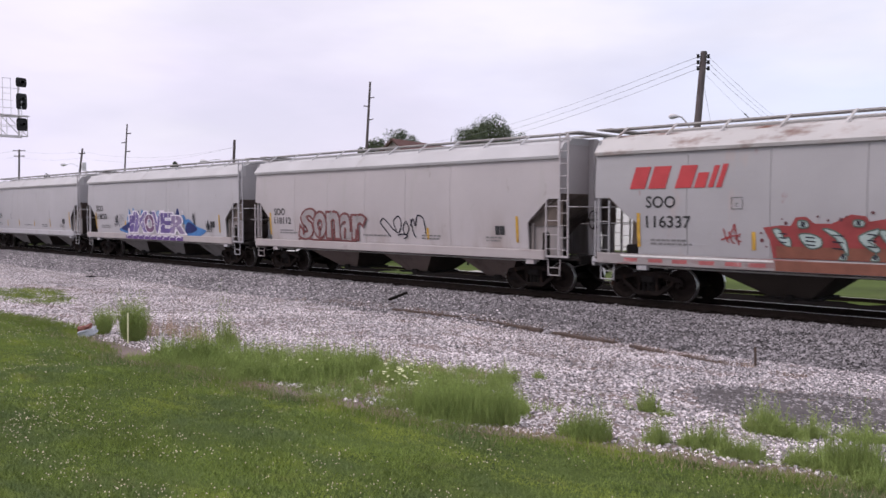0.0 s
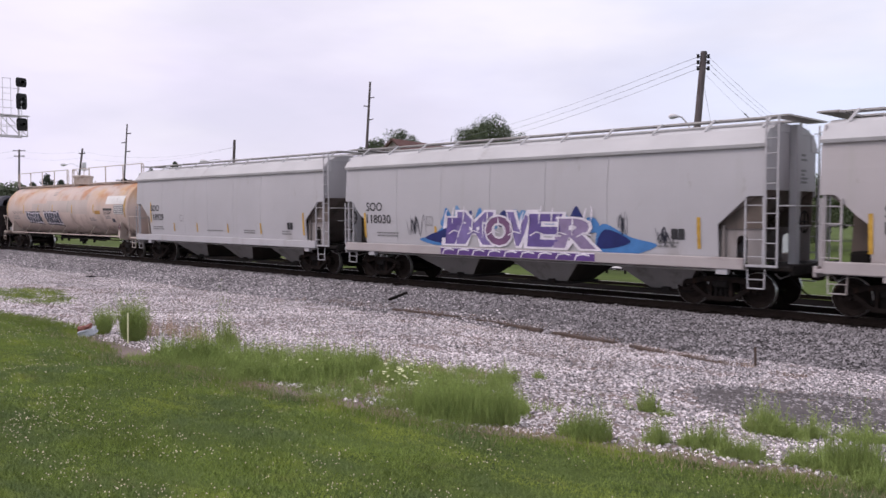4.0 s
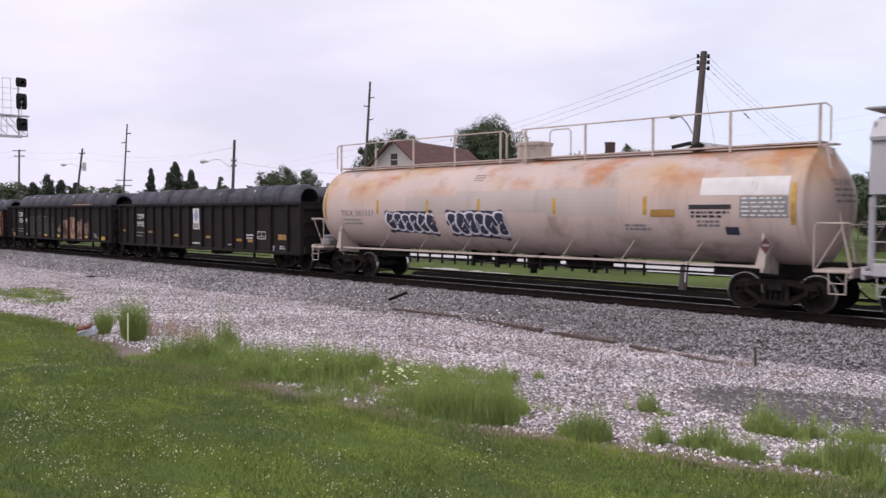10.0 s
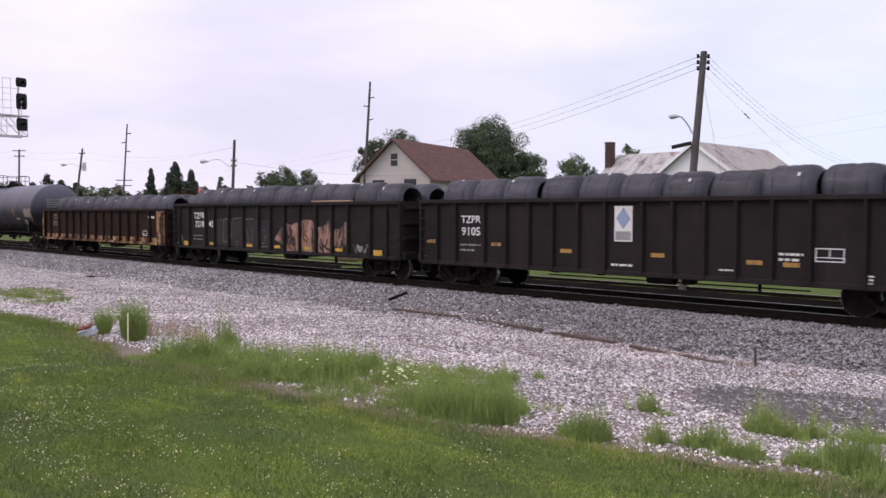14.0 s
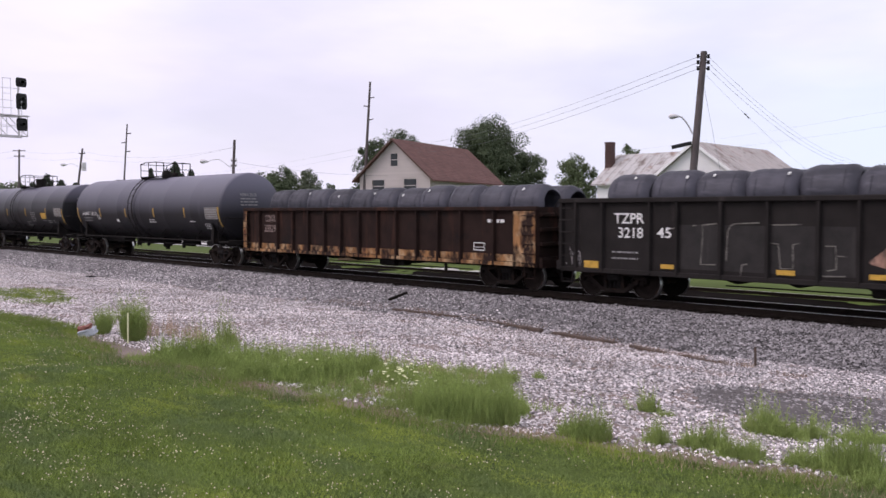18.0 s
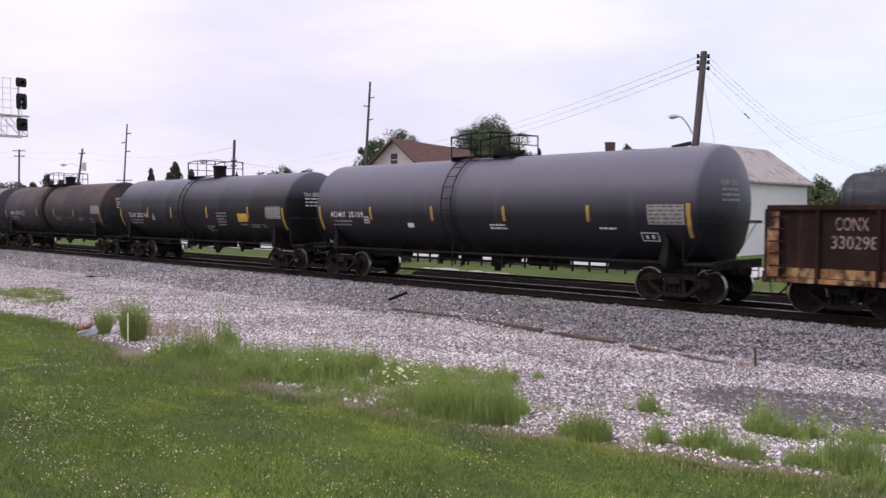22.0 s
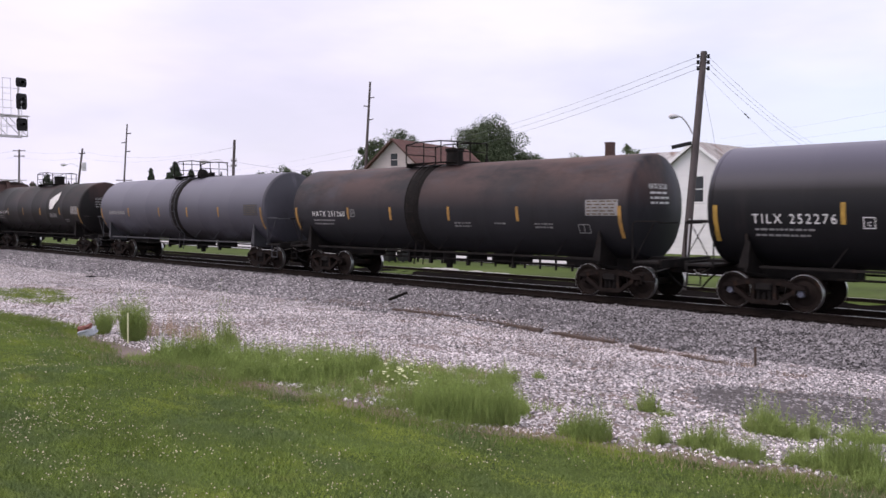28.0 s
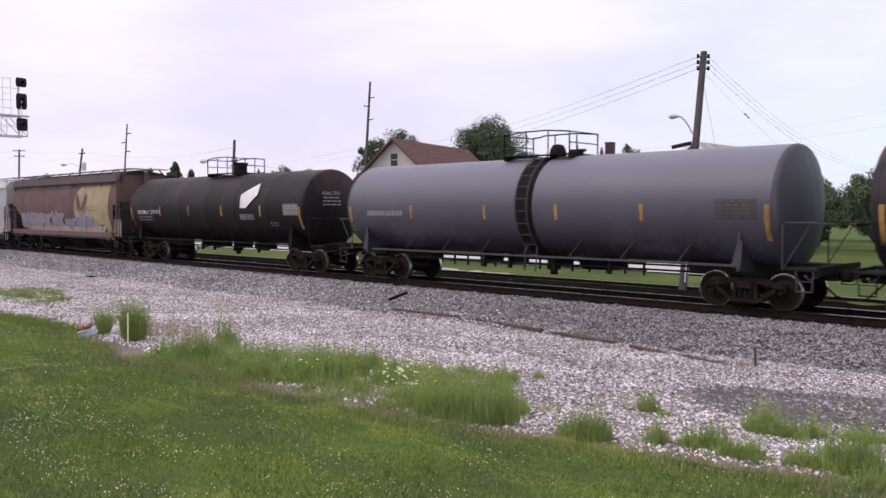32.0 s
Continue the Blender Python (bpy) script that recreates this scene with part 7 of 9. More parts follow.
def extra_13(car, surf, L, rnd):
    g = Geo()
    blob(g, [(2.83, 2.6), (2.8, 2.9), (2.77, 3.17), (3.1, 3.33), (3.5, 3.5), (3.89, 3.66), (4.02, 3.4), (4.08, 3.17), (3.7, 2.9), (3.28, 2.6)], surf, 0.04, 1)
    part("white_patch", g, M["panel_white"], car, "torn white painted patch")
    info_panel(car, 6.0, 7.0, 2.3, 2.75, surf, rnd, "panel_grey", "panel_dirty")
    mark(car, "stencil_lines", M["text_faint"], lambda g: (bars(g, 2.7, 3.95, 2.34, 1, 0.3, 0.24, surf, rnd), bars(g, 4.9, 5.6, 2.0, 2, 0.1, 0.05, surf, rnd)))
    head_marks(car, 7.2, 2.62, "panel_grey", "ADMX 29791", 1.56)


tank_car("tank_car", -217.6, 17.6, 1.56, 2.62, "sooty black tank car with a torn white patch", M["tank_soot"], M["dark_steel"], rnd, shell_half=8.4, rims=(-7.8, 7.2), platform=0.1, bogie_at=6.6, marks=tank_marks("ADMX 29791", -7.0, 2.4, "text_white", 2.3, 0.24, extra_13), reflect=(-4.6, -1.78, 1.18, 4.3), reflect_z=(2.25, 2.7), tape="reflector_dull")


def marks_14(car, surf, e, rnd):
    g = Geo()
    blob(g, [(3.2, 4.0), (2.3, 3.55), (1.95, 2.9), (1.95, 2.2), (2.2, 1.36), (4.4, 1.36), (6.4, 1.36), (6.5, 2.4), (6.55, 3.3), (6.55, 4.0), (4.9, 4.0)], surf, 0.009, 4)
    part("yellow_end", g, M["ochre"], car, "faded ochre end field with a curved edge")
    for s in (-1, 1):
        part("grain_emblem", blob(Geo(), [(2.95 + s * 0.05, 2.45), (2.95 + s * 0.12, 2.9), (2.95 + s * 0.62, 3.5), (2.95 + s * 0.75, 3.0), (2.95 + s * 0.45, 2.6)], surf, 0.02, 4), M["hopper_brown"], car, "brown leaf shape of an emblem")
    part("grain_emblem", stroke(Geo(), [(2.0, 2.75), (2.95, 2.2), (3.95, 2.75)], 0.07, surf, 0.022), M["hopper_brown"], car, "brown chevron of an emblem")
    graffiti_piece(car, surf, -6.9, 0.2, 1.36, 2.5, 7, 61, ["g_ash"], "g_silver", 0.05, "pale silver graffiti along the lower side")
    graffiti_piece(car, surf, 0.3, 4.2, 1.36, 2.25, 5, 62, ["g_ash"], "g_pale", 0.05, "pale blue graffiti along the lower side")
    for x0, x1 in ((-5.6, -2.2), (-2.1, 1.0), (1.1, 4.2)):
        mark(car, "pale_band", M["g_silver"], lambda g: patch(g, x0, x1, 1.1, 1.22, surf, 0.13), "pale sprayed band on the sill")
    for rx in (-e + 0.7, e - 0.7):
        part("reflector", patch(Geo(), rx - 0.28, rx + 0.28, 1.12, 1.26, surf, 0.14, 1), M["reflector"], car)


hopper_car("covered_hopper", -234.6, 17.0, "reddish brown covered hopper car with ochre end and pale graffiti", M["hopper_brown"], M["roof_brown"], M["dark_steel"], rnd, marks_14, sill=M["hopper_brown"], bulge=0.13)
hopper_car("covered_hopper", -251.8, 17.2, "grey covered hopper car at the tail of the string", M["hopper_grey"], M["hopper_roof"], M["hopper_under"], rnd, plain_marks(None))


# ---- beyond the track: street, houses, poles, signal bridge ----
M["siding"] = mat("siding", (0.53, 0.465, 0.455), 0.7, var=0.06, scale=0.8, per_piece=0.04)
M["siding_white"] = mat("siding_white", (0.78, 0.77, 0.78), 0.7, var=0.05, scale=0.8, per_piece=0.03)
M["shingle"] = mat("shingle", (0.135, 0.068, 0.06), 0.9, var=0.2, scale=1.2, fine=25, bump=0.4, per_piece=0.08)
M["tin_rusty"] = mat("tin_rusty", (0.43, 0.39, 0.38), 0.6, metal=0.1, var=0.15, scale=0.8, stain_or_sheen=[((0.27, 0.16, 0.13), 0.36, (1, 1, 0.3), 1.1), ((0.20, 0.165, 0.15), 0.4, (1, 1, 0.4), 1.5)], per_piece=0.15)
M["tin_pale"] = mat("tin_pale", (0.47, 0.45, 0.45), 0.6, metal=0.1, var=0.12, scale=0.8, stain_or_sheen=[((0.20, 0.165, 0.15), 0.55, (1, 1, 0.4), 1.3), ((0.27, 0.16, 0.12), 0.35, (1, 1, 0.3), 0.9)], per_piece=0.1)
M["window_dark"] = mat("window_dark", (0.03, 0.032, 0.036), 0.15, var=0.2, bump=0)
M["brick"] = mat("brick", (0.085, 0.05, 0.045), 0.9, var=0.25, scale=4, fine=30, per_piece=0.15)
M["timber"] = mat("timber", (0.105, 0.088, 0.088), 0.9, var=0.25, scale=2, stain_or_sheen=[((0.06, 0.045, 0.04), 0.3, (3, 3, 0.2), 2)], bump=0.3)
M["galvanised"] = mat("galvanised", (0.66, 0.64, 0.66), 0.55, metal=0.15, var=0.15, scale=3)
M["signal_black"] = mat("signal_black", (0.012, 0.012, 0.013), 0.7, var=0.2, bump=0)
M["wire"] = mat("wire", (0.16, 0.16, 0.17), 0.6, var=0.1, bump=0)
M["trim_dark"] = mat("trim_dark", (0.10, 0.055, 0.045), 0.7, var=0.15)
M["tan_crate"] = mat("tan_crate", (0.19, 0.125, 0.085), 0.8, var=0.2, scale=3)
M["bin_black"] = mat("bin_black", (0.02, 0.02, 0.022), 0.5, var=0.2)
M["white_rock"] = mat("white_rock", (0.46, 0.45, 0.43), 0.9, var=0.15, scale=2)

road = strip("road", [-77 + 1.5 * i for i in range(42)], lambda x: (34.6, 41.0), lambda x, y: -0.36 + 0.03 * math.cos((y - 37.8) * 0.45), [i / 6 for i in range(7)], M["concrete"], "pale concrete drive on the grass beyond the track", "road")


def house(name, m, width, length, eave, ridge, base, wall_mat, roof_mat, label, over=0.5, openings=(), board=0.2, rib=0.0):
    """A gabled house: boarded walls, roof in courses, windows in the front gable."""
    ob = tagged(new(name), label, "house")
    ob.matrix_world = m
    hw = width / 2
    slope = (ridge - eave) / (hw + over)
    wall_top = eave + over * slope
    shell = [(-hw, base), (hw, base), (hw, wall_top - 0.1), (0, ridge - 0.14), (-hw, wall_top - 0.1)]
    body = part("wall", Geo().prism(shell, "y", 0.03, length), wall_mat, ob)
    n = int((ridge - base) / board)
    for i in range(n):
        z0, z1 = base + i * board, base + (i + 1) * board - 0.012
        w = hw + 0.02 if z1 < wall_top else max((ridge - 0.16 - z1) / slope, 0.05)
        holes = [o for o in openings if o[1] < z1 and o[3] > z0]
        xs = [-w] + sorted(v for o in holes for v in (o[0], o[2])) + [w]
        for a, b in zip(xs[::2], xs[1::2]):
            if b - a > 0.05:
                part("board", Geo().add([(a, 0.02, z0), (b, 0.02, z0), (b, -0.015, z0), (a, -0.015, z0), (a, 0.02, z1), (b, 0.02, z1), (b, 0.0, z1), (a, 0.0, z1)], [(0, 1, 2, 3), (7, 6, 5, 4), (3, 2, 6, 7), (0, 3, 7, 4), (1, 5, 6, 2)]), wall_mat, body)
    for o in openings:
        win = part("window", Geo().box(o[0] - 0.1, o[2] + 0.1, -0.05, 0.02, o[1] - 0.12, o[1], 0.01).box(o[0] - 0.1, o[0], -0.05, 0.02, o[1], o[3], 0.01).box(o[2], o[2] + 0.1, -0.05, 0.02, o[1], o[3], 0.01).box(o[0] - 0.1, o[2] + 0.1, -0.05, 0.02, o[3], o[3] + 0.12, 0.01).box(o[0], o[2], -0.02, 0.02, (o[1] + o[3]) / 2 - 0.03, (o[1] + o[3]) / 2 + 0.03), wall_mat, ob)
        part("pane", Geo().box(o[0], o[2], 0.02, 0.029, o[1], o[3]), M["window_dark"], win)
    run_ = math.hypot(hw + over, ridge - eave)
    for s in (-1, 1):
        roof = part("roof", Geo().prism([(s * (hw + over), eave), (0, ridge), (0, ridge - 0.12), (s * (hw + over), eave - 0.12)], "y", -over * 0.8, length + over * 0.8), roof_mat, ob)
        if rib:
            k = int((length + over * 1.6) / rib)
            for i in range(k + 1):
                y = -over * 0.8 + rib * i
                part("standing_seam", Geo().prism([(s * (hw + over), eave + 0.01), (0, ridge + 0.01), (0, ridge + 0.035), (s * (hw + over), eave + 0.035)], "y", y - 0.02, y + 0.02), roof_mat, roof)
        else:
            k = int(run_ / 0.28)
            for i in range(k):
                f0, f1 = i / k, (i + 1.05) / k
                part("shingle_course", Geo().prism([(s * (hw + over) * (1 - f0), eave + (ridge - eave) * f0 + 0.035), (s * (hw + over) * (1 - f1), eave + (ridge - eave) * f1 + 0.012), (s * (hw + over) * (1 - f1), eave + (ridge - eave) * f1 - 0.01), (s * (hw + over) * (1 - f0), eave + (ridge - eave) * f0 - 0.005)], "y", -over * 0.8 - 0.02, length + over * 0.8), roof_mat, roof)
        part("bargeboard", Geo().prism([(s * (hw + over), eave - 0.2), (0, ridge - 0.2), (0, ridge + 0.02), (s * (hw + over), eave + 0.02)], "y", -over * 0.8 - 0.07, -over * 0.8 - 0.02), wall_mat if rib else M["trim_dark"], ob)
    return ob


house("brown_roofed_house", pose(-65.8, 59.3, 0, 0, 0, 17), 8.6, 17.2, 5.7, 10.1, -0.4, M["siding"], M["shingle"], "cream-sided house with a brown shingle roof", 0.65,
      [(-0.42, 7.25, 0.42, 8.55), (-2.7, 4.5, -1.2, 5.8), (1.2, 4.5, 2.7, 5.85)])
b_house = house("white_house", pose(-27.05, 51.0, 0), 6.2, 10.8, 4.42, 7.05, -0.4, M["siding_white"], M["tin_rusty"], "white clapboard house with a rusty tin roof", 0.42,
                [(-0.35, 3.1, 0.62, 4.75)], 0.14, rib=0.62)
house("house_wing", pose(-29.4, 56.0, 0, 0, 0, 90), 6.2, 6.6, 4.5, 6.85, -0.4, M["siding_white"], M["tin_pale"], "white side wing with a pale weathered tin roof", 0.4, (), 0.16, rib=0.62)
chim = tagged(new("chimney"), "red brick chimney rising beside the tin roof", "chimney")
chim.location, chim.scale = (-36.1, 54.7, 0), (0.72, 0.72, 1)
part("core", Geo().box(-0.36, 0.36, -0.36, 0.36, -0.4, 7.62), M["brick"], chim)
brick_mesh = mesh_of(Geo().box(-0.115, 0.115, -0.05, 0.05, -0.035, 0.035, 0.006), "brick", M["brick"])
for k in range(26):
    z = 5.62 + k * 0.078
    for i in range(3):
        for side in range(2):
            br = part("brick", brick_mesh, None, chim)
            off = -0.26 + 0.25 * i + (0.06 if k % 2 else 0)
            if side == 0:
                br.location = (off, -0.37, z)
            else:
                br.location, br.rotation_euler = (0.37, off, z), (0, 0, math.pi / 2)
part("cap", Geo().box(-0.43, 0.43, -0.43, 0.43, 7.62, 7.74, 0.03), M["brick"], chim)


def pole(name, base, top, r0, r1, label, arms=(), category="utility pole"):
    ob = tagged(new(name), label, category)
    ob.location = base
    d = Vector(top) - Vector(base)
    part("shaft", Geo().rod((0, 0, 0), d, r0, 12, r1), M["timber"], ob, "", True)
    for f, w, ang in arms:
        p = d * f
        u = Vector((math.cos(ang), math.sin(ang), 0)) * w / 2
        arm = part("crossarm", Geo().beam(p - u, p + u, 0.1, 0.12), M["timber"], ob)
        for q in (-0.9, 0.9):
            part("insulator", Geo().lathe([(0.05, 0.03), (0.09, 0.07), (0.13, 0.04), (0.17, 0.06), (0.21, 0.02)], tuple(p + u * q), "z", 10), M["galvanised"], arm)
    return ob


def street_light(ob, p0, p1, big=1.0, arch=None):
    """An arm from p0 on the pole to a lamp head at p1, in the pole's space."""
    p0, p1 = Vector(p0), Vector(p1)
    up = Vector((0, 0, 1))
    mid = p0 + (p1 - p0) * 0.55 + up * (abs(p1.z - p0.z) * 0.55 + 0.12 if arch is None else arch)
    arm = part("lamp_arm", Geo().path([p0, p0 + (mid - p0) * 0.5 + up * 0.04, mid, mid + (p1 - mid) * 0.5 + up * 0.05, p1], 0.03, 8), M["galvanised"], ob)
    d = (p1 - p0)
    d.z = 0
    a = math.atan2(d.y, d.x)
    m = Matrix.Translation(p1) @ Matrix.Rotation(a, 4, "Z")
    g = Geo().lathe([(-0.12, 0.05), (0.0, 0.1), (0.22, 0.19), (0.42, 0.24), (0.6, 0.2), (0.7, 0.08), (0.72, 0)], axis="x", n=14)
    g.v = [tuple(m @ (Vector((x, y, z * 0.85)) * big)) for x, y, z in g.v]
    head = part("lamp_head", g, M["galvanised"], arm, "", True)
    return head


P1 = pole("utility_pole", (-15.26, 27.95, -0.42), (-14.97, 28.77, 8.3), 0.155, 0.12, "leaning grey timber utility pole with a street lamp")
b1 = Vector((-15.26, 27.95, -0.42))
for k, dz in enumerate((8.12, 7.9, 7.68)):
    for s in (-1, 1):
        c = Vector((-14.98, 28.74, dz)) - b1 + Vector((0.09, 0.09, 0)) * s * 1.5
        part("insulator", Geo().rod(c - Vector((0.12, 0.12, 0)) * s, c, 0.02, 6).lathe([(-0.06, 0.03), (-0.02, 0.06), (0.03, 0.04), (0.08, 0.06)], tuple(c), "z", 10), M["signal_black"], P1)
street_light(P1, Vector((-15.17, 28.39, 5.28)) - b1, Vector((-15.56, 28.02, 5.93)) - b1, 0.5, 0.14)
part("transformer", Geo().beam(Vector((-15.20, 28.33, 4.95)) - b1, Vector((-15.7, 27.85, 4.8)) - b1, 0.14, 0.14), M["signal_black"], P1, "dark splice box on the line")
part("conduit", Geo().rod((0.14, -0.1, 0.3), (0.2, 0.1, 2.6), 0.03, 6), M["galvanised"], P1)
P2 = pole("street_light_pole", (-66.26, 40.0, -0.4), (-66.25, 40.49, 8.86), 0.16, 0.12, "timber pole with a street lamp on a long arm", [(0.8, 0.5, 0.7), (0.75, 0.5, 0.7)])
street_light(P2, Vector((-66.29, 40.3, 6.23)) - Vector((-66.26, 40.0, -0.4)), Vector((-67.9, 38.74, 6.94)) - Vector((-66.26, 40.0, -0.4)))
P3 = pole("transmission_pole", (-69.42, 57.85, -0.4), (-69.32, 59.03, 16.4), 0.2, 0.11, "tall slim transmission pole with short staggered arms")
for f, s in ((0.895, 1), (0.84, -1), (0.755, 1)):
    p = Vector((0.1, 1.18, 16.8)) * f
    u = Vector((0.71, 0.70, 0)) * s
    part("crossarm", Geo().rod(p, p + u * 0.55 + Vector((0, 0, 0.1)), 0.06, 8), M["timber"], P3)
P4 = pole("transmission_pole", (-126.85, 57.4, -0.4), (-126.77, 58.54, 16.02), 0.17, 0.1, "tall slim transmission pole with short staggered arms", [(0.47, 2.4, 0.8), (0.42, 2.4, 0.8)])
for f, s in ((0.91, 1), (0.83, -1), (0.74, 1)):
    p = Vector((0.08, 1.14, 16.4)) * f
    part("crossarm", Geo().rod(p, p + Vector((0.5, 0.5, 0.1)) * s, 0.08, 8), M["timber"], P4)
P5 = pole("utility_pole", (-111.85, 44.0, -0.4), (-111.34, 45.31, 10.75), 0.15, 0.12, "leaning timber pole carrying a transformer", [(0.94, 0.8, 0.8)])
part("transformer", Geo().rod((0.75, 1.35, 8.2), (0.75, 1.35, 9.3), 0.3, 14), M["galvanised"], P5, "grey transformer can")
street_light(P5, (0.35, 1.0, 8.6), (-0.9, -0.3, 9.0))
P6 = pole("utility_pole", (-127.6, 42.6, -0.4), (-127.9, 43.05, 11.34), 0.15, 0.12, "distant timber utility pole with two crossarms", [(0.985, 1.7, 0.8), (0.92, 1.5, 0.8)])


def wire_run(a, b, sag, r=0.012, name="overhead_wire"):
    a, b = Vector(a), Vector(b)
    pts = [a + (b - a) * (i / 12) - Vector((0, 0, sag * 4 * (i / 12) * (1 - i / 12))) for i in range(13)]
    return tagged(new(name, mesh_of(Geo().path(pts, r, 4), name, M["wire"])), "thin dark overhead wire strung between poles", "wire", "overhead wires")


for dz, q in ((8.12, 0), (7.9, 1), (7.68, 2)):
    wire_run((-15.1, 28.6, dz), (-74.5 + q * 0.6, 67.5, 10.6 - 0.55 * q), 1.0, 0.007)
    wire_run((-14.85, 28.9, dz), (-20.6, 60.0, dz - 2.07), 0.6, 0.005)
    wire_run((-20.6, 60.0, dz - 2.07), (-33.0, 130.0, dz - 2.2), 0.5, 0.005)
drop = wire_run((-14.98, 28.75, 7.55), (-24.2, 66.2, 4.5), 0.25, 0.004)
part("splice", Geo().rod((-16.78, 36.05, 6.795), (-16.87, 36.43, 6.765), 0.03, 6).rod((-16.95, 36.7, 6.735), (-17.04, 37.08, 6.7), 0.03, 6), M["wire"], drop)
wire_run((-30.0, 46.0, 6.2), (-9.0, 46.0, 8.1), 0.2, 0.003)
wire_run((-30.0, 46.0, 5.75), (-9.0, 46.0, 7.25), 0.2, 0.003)
wire_run((-15.0, 28.7, 7.4), (-14.62, 30.3, 2.2), 0.02, 0.0055)
wire_run((-69.3, 59.2, 9.6), (-150.0, 75.0, 9.2), 0.8, 0.006)
wire_run((-69.3, 59.2, 8.9), (-150.0, 75.0, 8.3), 0.8, 0.006)
wire_run((-66.25, 40.4, 6.9), (-66.0, 58.6, 6.2), 0.3, 0.012)
for dz in (11.2, 10.3):
    wire_run((-127.9, 43.0, dz), (-111.4, 45.2, dz - 0.8), 0.4, 0.008)
    wire_run((-127.9, 43.0, dz), (-170.0, 36.0, dz), 0.4, 0.008)
    wire_run((-111.4, 45.2, dz - 0.8), (-66.25, 40.4, 8.2), 0.9, 0.006)

# signal bridge over the track
sig = tagged(new("signal_bridge"), "galvanised truss signal bridge with three black signal heads", "railway signal")
SX, SY0 = -66.3, 21.83
sig.location = (SX, SY0, 0)
for z in (8.0, 9.5):
    for dx in (-0.6, 0.6):
        part("truss_chord", Geo().box(dx - 0.05, dx + 0.05, -12.0, 0.9, z - 0.05, z + 0.05), M["galvanised"], sig)
for i in range(9):
    y = 0.9 - 1.43 * i
    for dx in (-0.6, 0.6):
        part("truss_web", Geo().beam((dx, y, 8.0), (dx, y - 1.43, 9.5), 0.05, 0.05).beam((dx, y, 8.0), (dx, y, 9.5), 0.04, 0.04).beam((dx, y, 8.75), (dx, y - 1.43, 8.75), 0.03, 0.03), M["galvanised"], sig)
for y in (-12.0, -11.0):
    part("mast", Geo().box(-0.6, -0.5, y - 0.05, y + 0.05, -0.5, 9.5).box(0.5, 0.6, y - 0.05, y + 0.05, -0.5, 9.5), M["galvanised"], sig)
part("walkway", Geo().box(0.6, 1.2, -12.0, 0.9, 9.42, 9.47), M["galvanised"], sig)
for i in range(9):
    y = 0.3 - 1.5 * i
    part("rail_post", Geo().rod((1.2, y, 9.45), (1.2, y, 10.5), 0.025, 6), M["galvanised"], sig)
for z in (9.95, 10.5):
    part("walk_rail", Geo().rod((1.2, -0.3, z), (1.2, -12, z), 0.022, 6), M["galvanised"], sig)
part("signal_mast", Geo().rod((0.75, 0.25, 7.9), (0.75, 0.25, 12.3), 0.07, 10), M["galvanised"], sig)
part("cage", Geo().path([(1.0, -0.35, 9.4), (1.0, -0.35, 12.1), (1.0, -0.9, 12.1), (1.0, -0.9, 9.4)], 0.02, 6).rod((1.0, -0.35, 11.0), (1.0, -0.9, 11.0), 0.02, 6).rod((1.0, 0.3, 11.4), (1.0, -1.4, 11.4), 0.02, 6), M["galvanised"], sig)
for z, hgt in ((11.88, 0.66), (10.5, 1.15), (8.82, 0.92)):
    hg = Geo()
    w = 0.375
    k = min(0.26, hgt / 2 - 0.02)
    prof = [(w * (0.72 * sx_ + 0.28 * math.cos(a)), sz_ * (hgt / 2 - k) + k * math.sin(a)) for sx_, sz_, a0 in ((1, 1, 0), (-1, 1, 1), (-1, -1, 2), (1, -1, 3)) for a in [math.pi / 2 * (a0 + i / 5) for i in range(6)]]
    hg.prism([(0.38 + a, z + b) for a, b in prof], "x", 0.98, 1.02)
    head = part("signal_head", hg, M["signal_black"], sig, "black signal head with its rounded shield")
    for dz in ([0.15, -0.25] if hgt > 1 else [0.0]):
        part("hood", Geo().lathe([(0.0, 0.14), (0.32, 0.14), (0.32, 0.12), (0.0, 0.12)], (1.02, 0.38, z + dz), "x", 16), M["signal_black"], head)
    part("signal_bracket", Geo().rod((0.75, 0.25, z), (1.0, 0.38, z), 0.04, 6).box(0.8, 1.0, 0.2, 0.55, z - 0.2, z + 0.2, 0.03), M["galvanised"], sig)

# things on the far verge
crate = tagged(new("wooden_crate", mesh_of(Geo().box(-1.0, 1.0, -0.6, 0.6, 0, 0.75, 0.04), "wooden_crate", M["tan_crate"])), "tan wooden planter box on the far grass", "planter")
crate.matrix_world = pose(-38.3, 31.5, -0.42, 0, 0, 40)
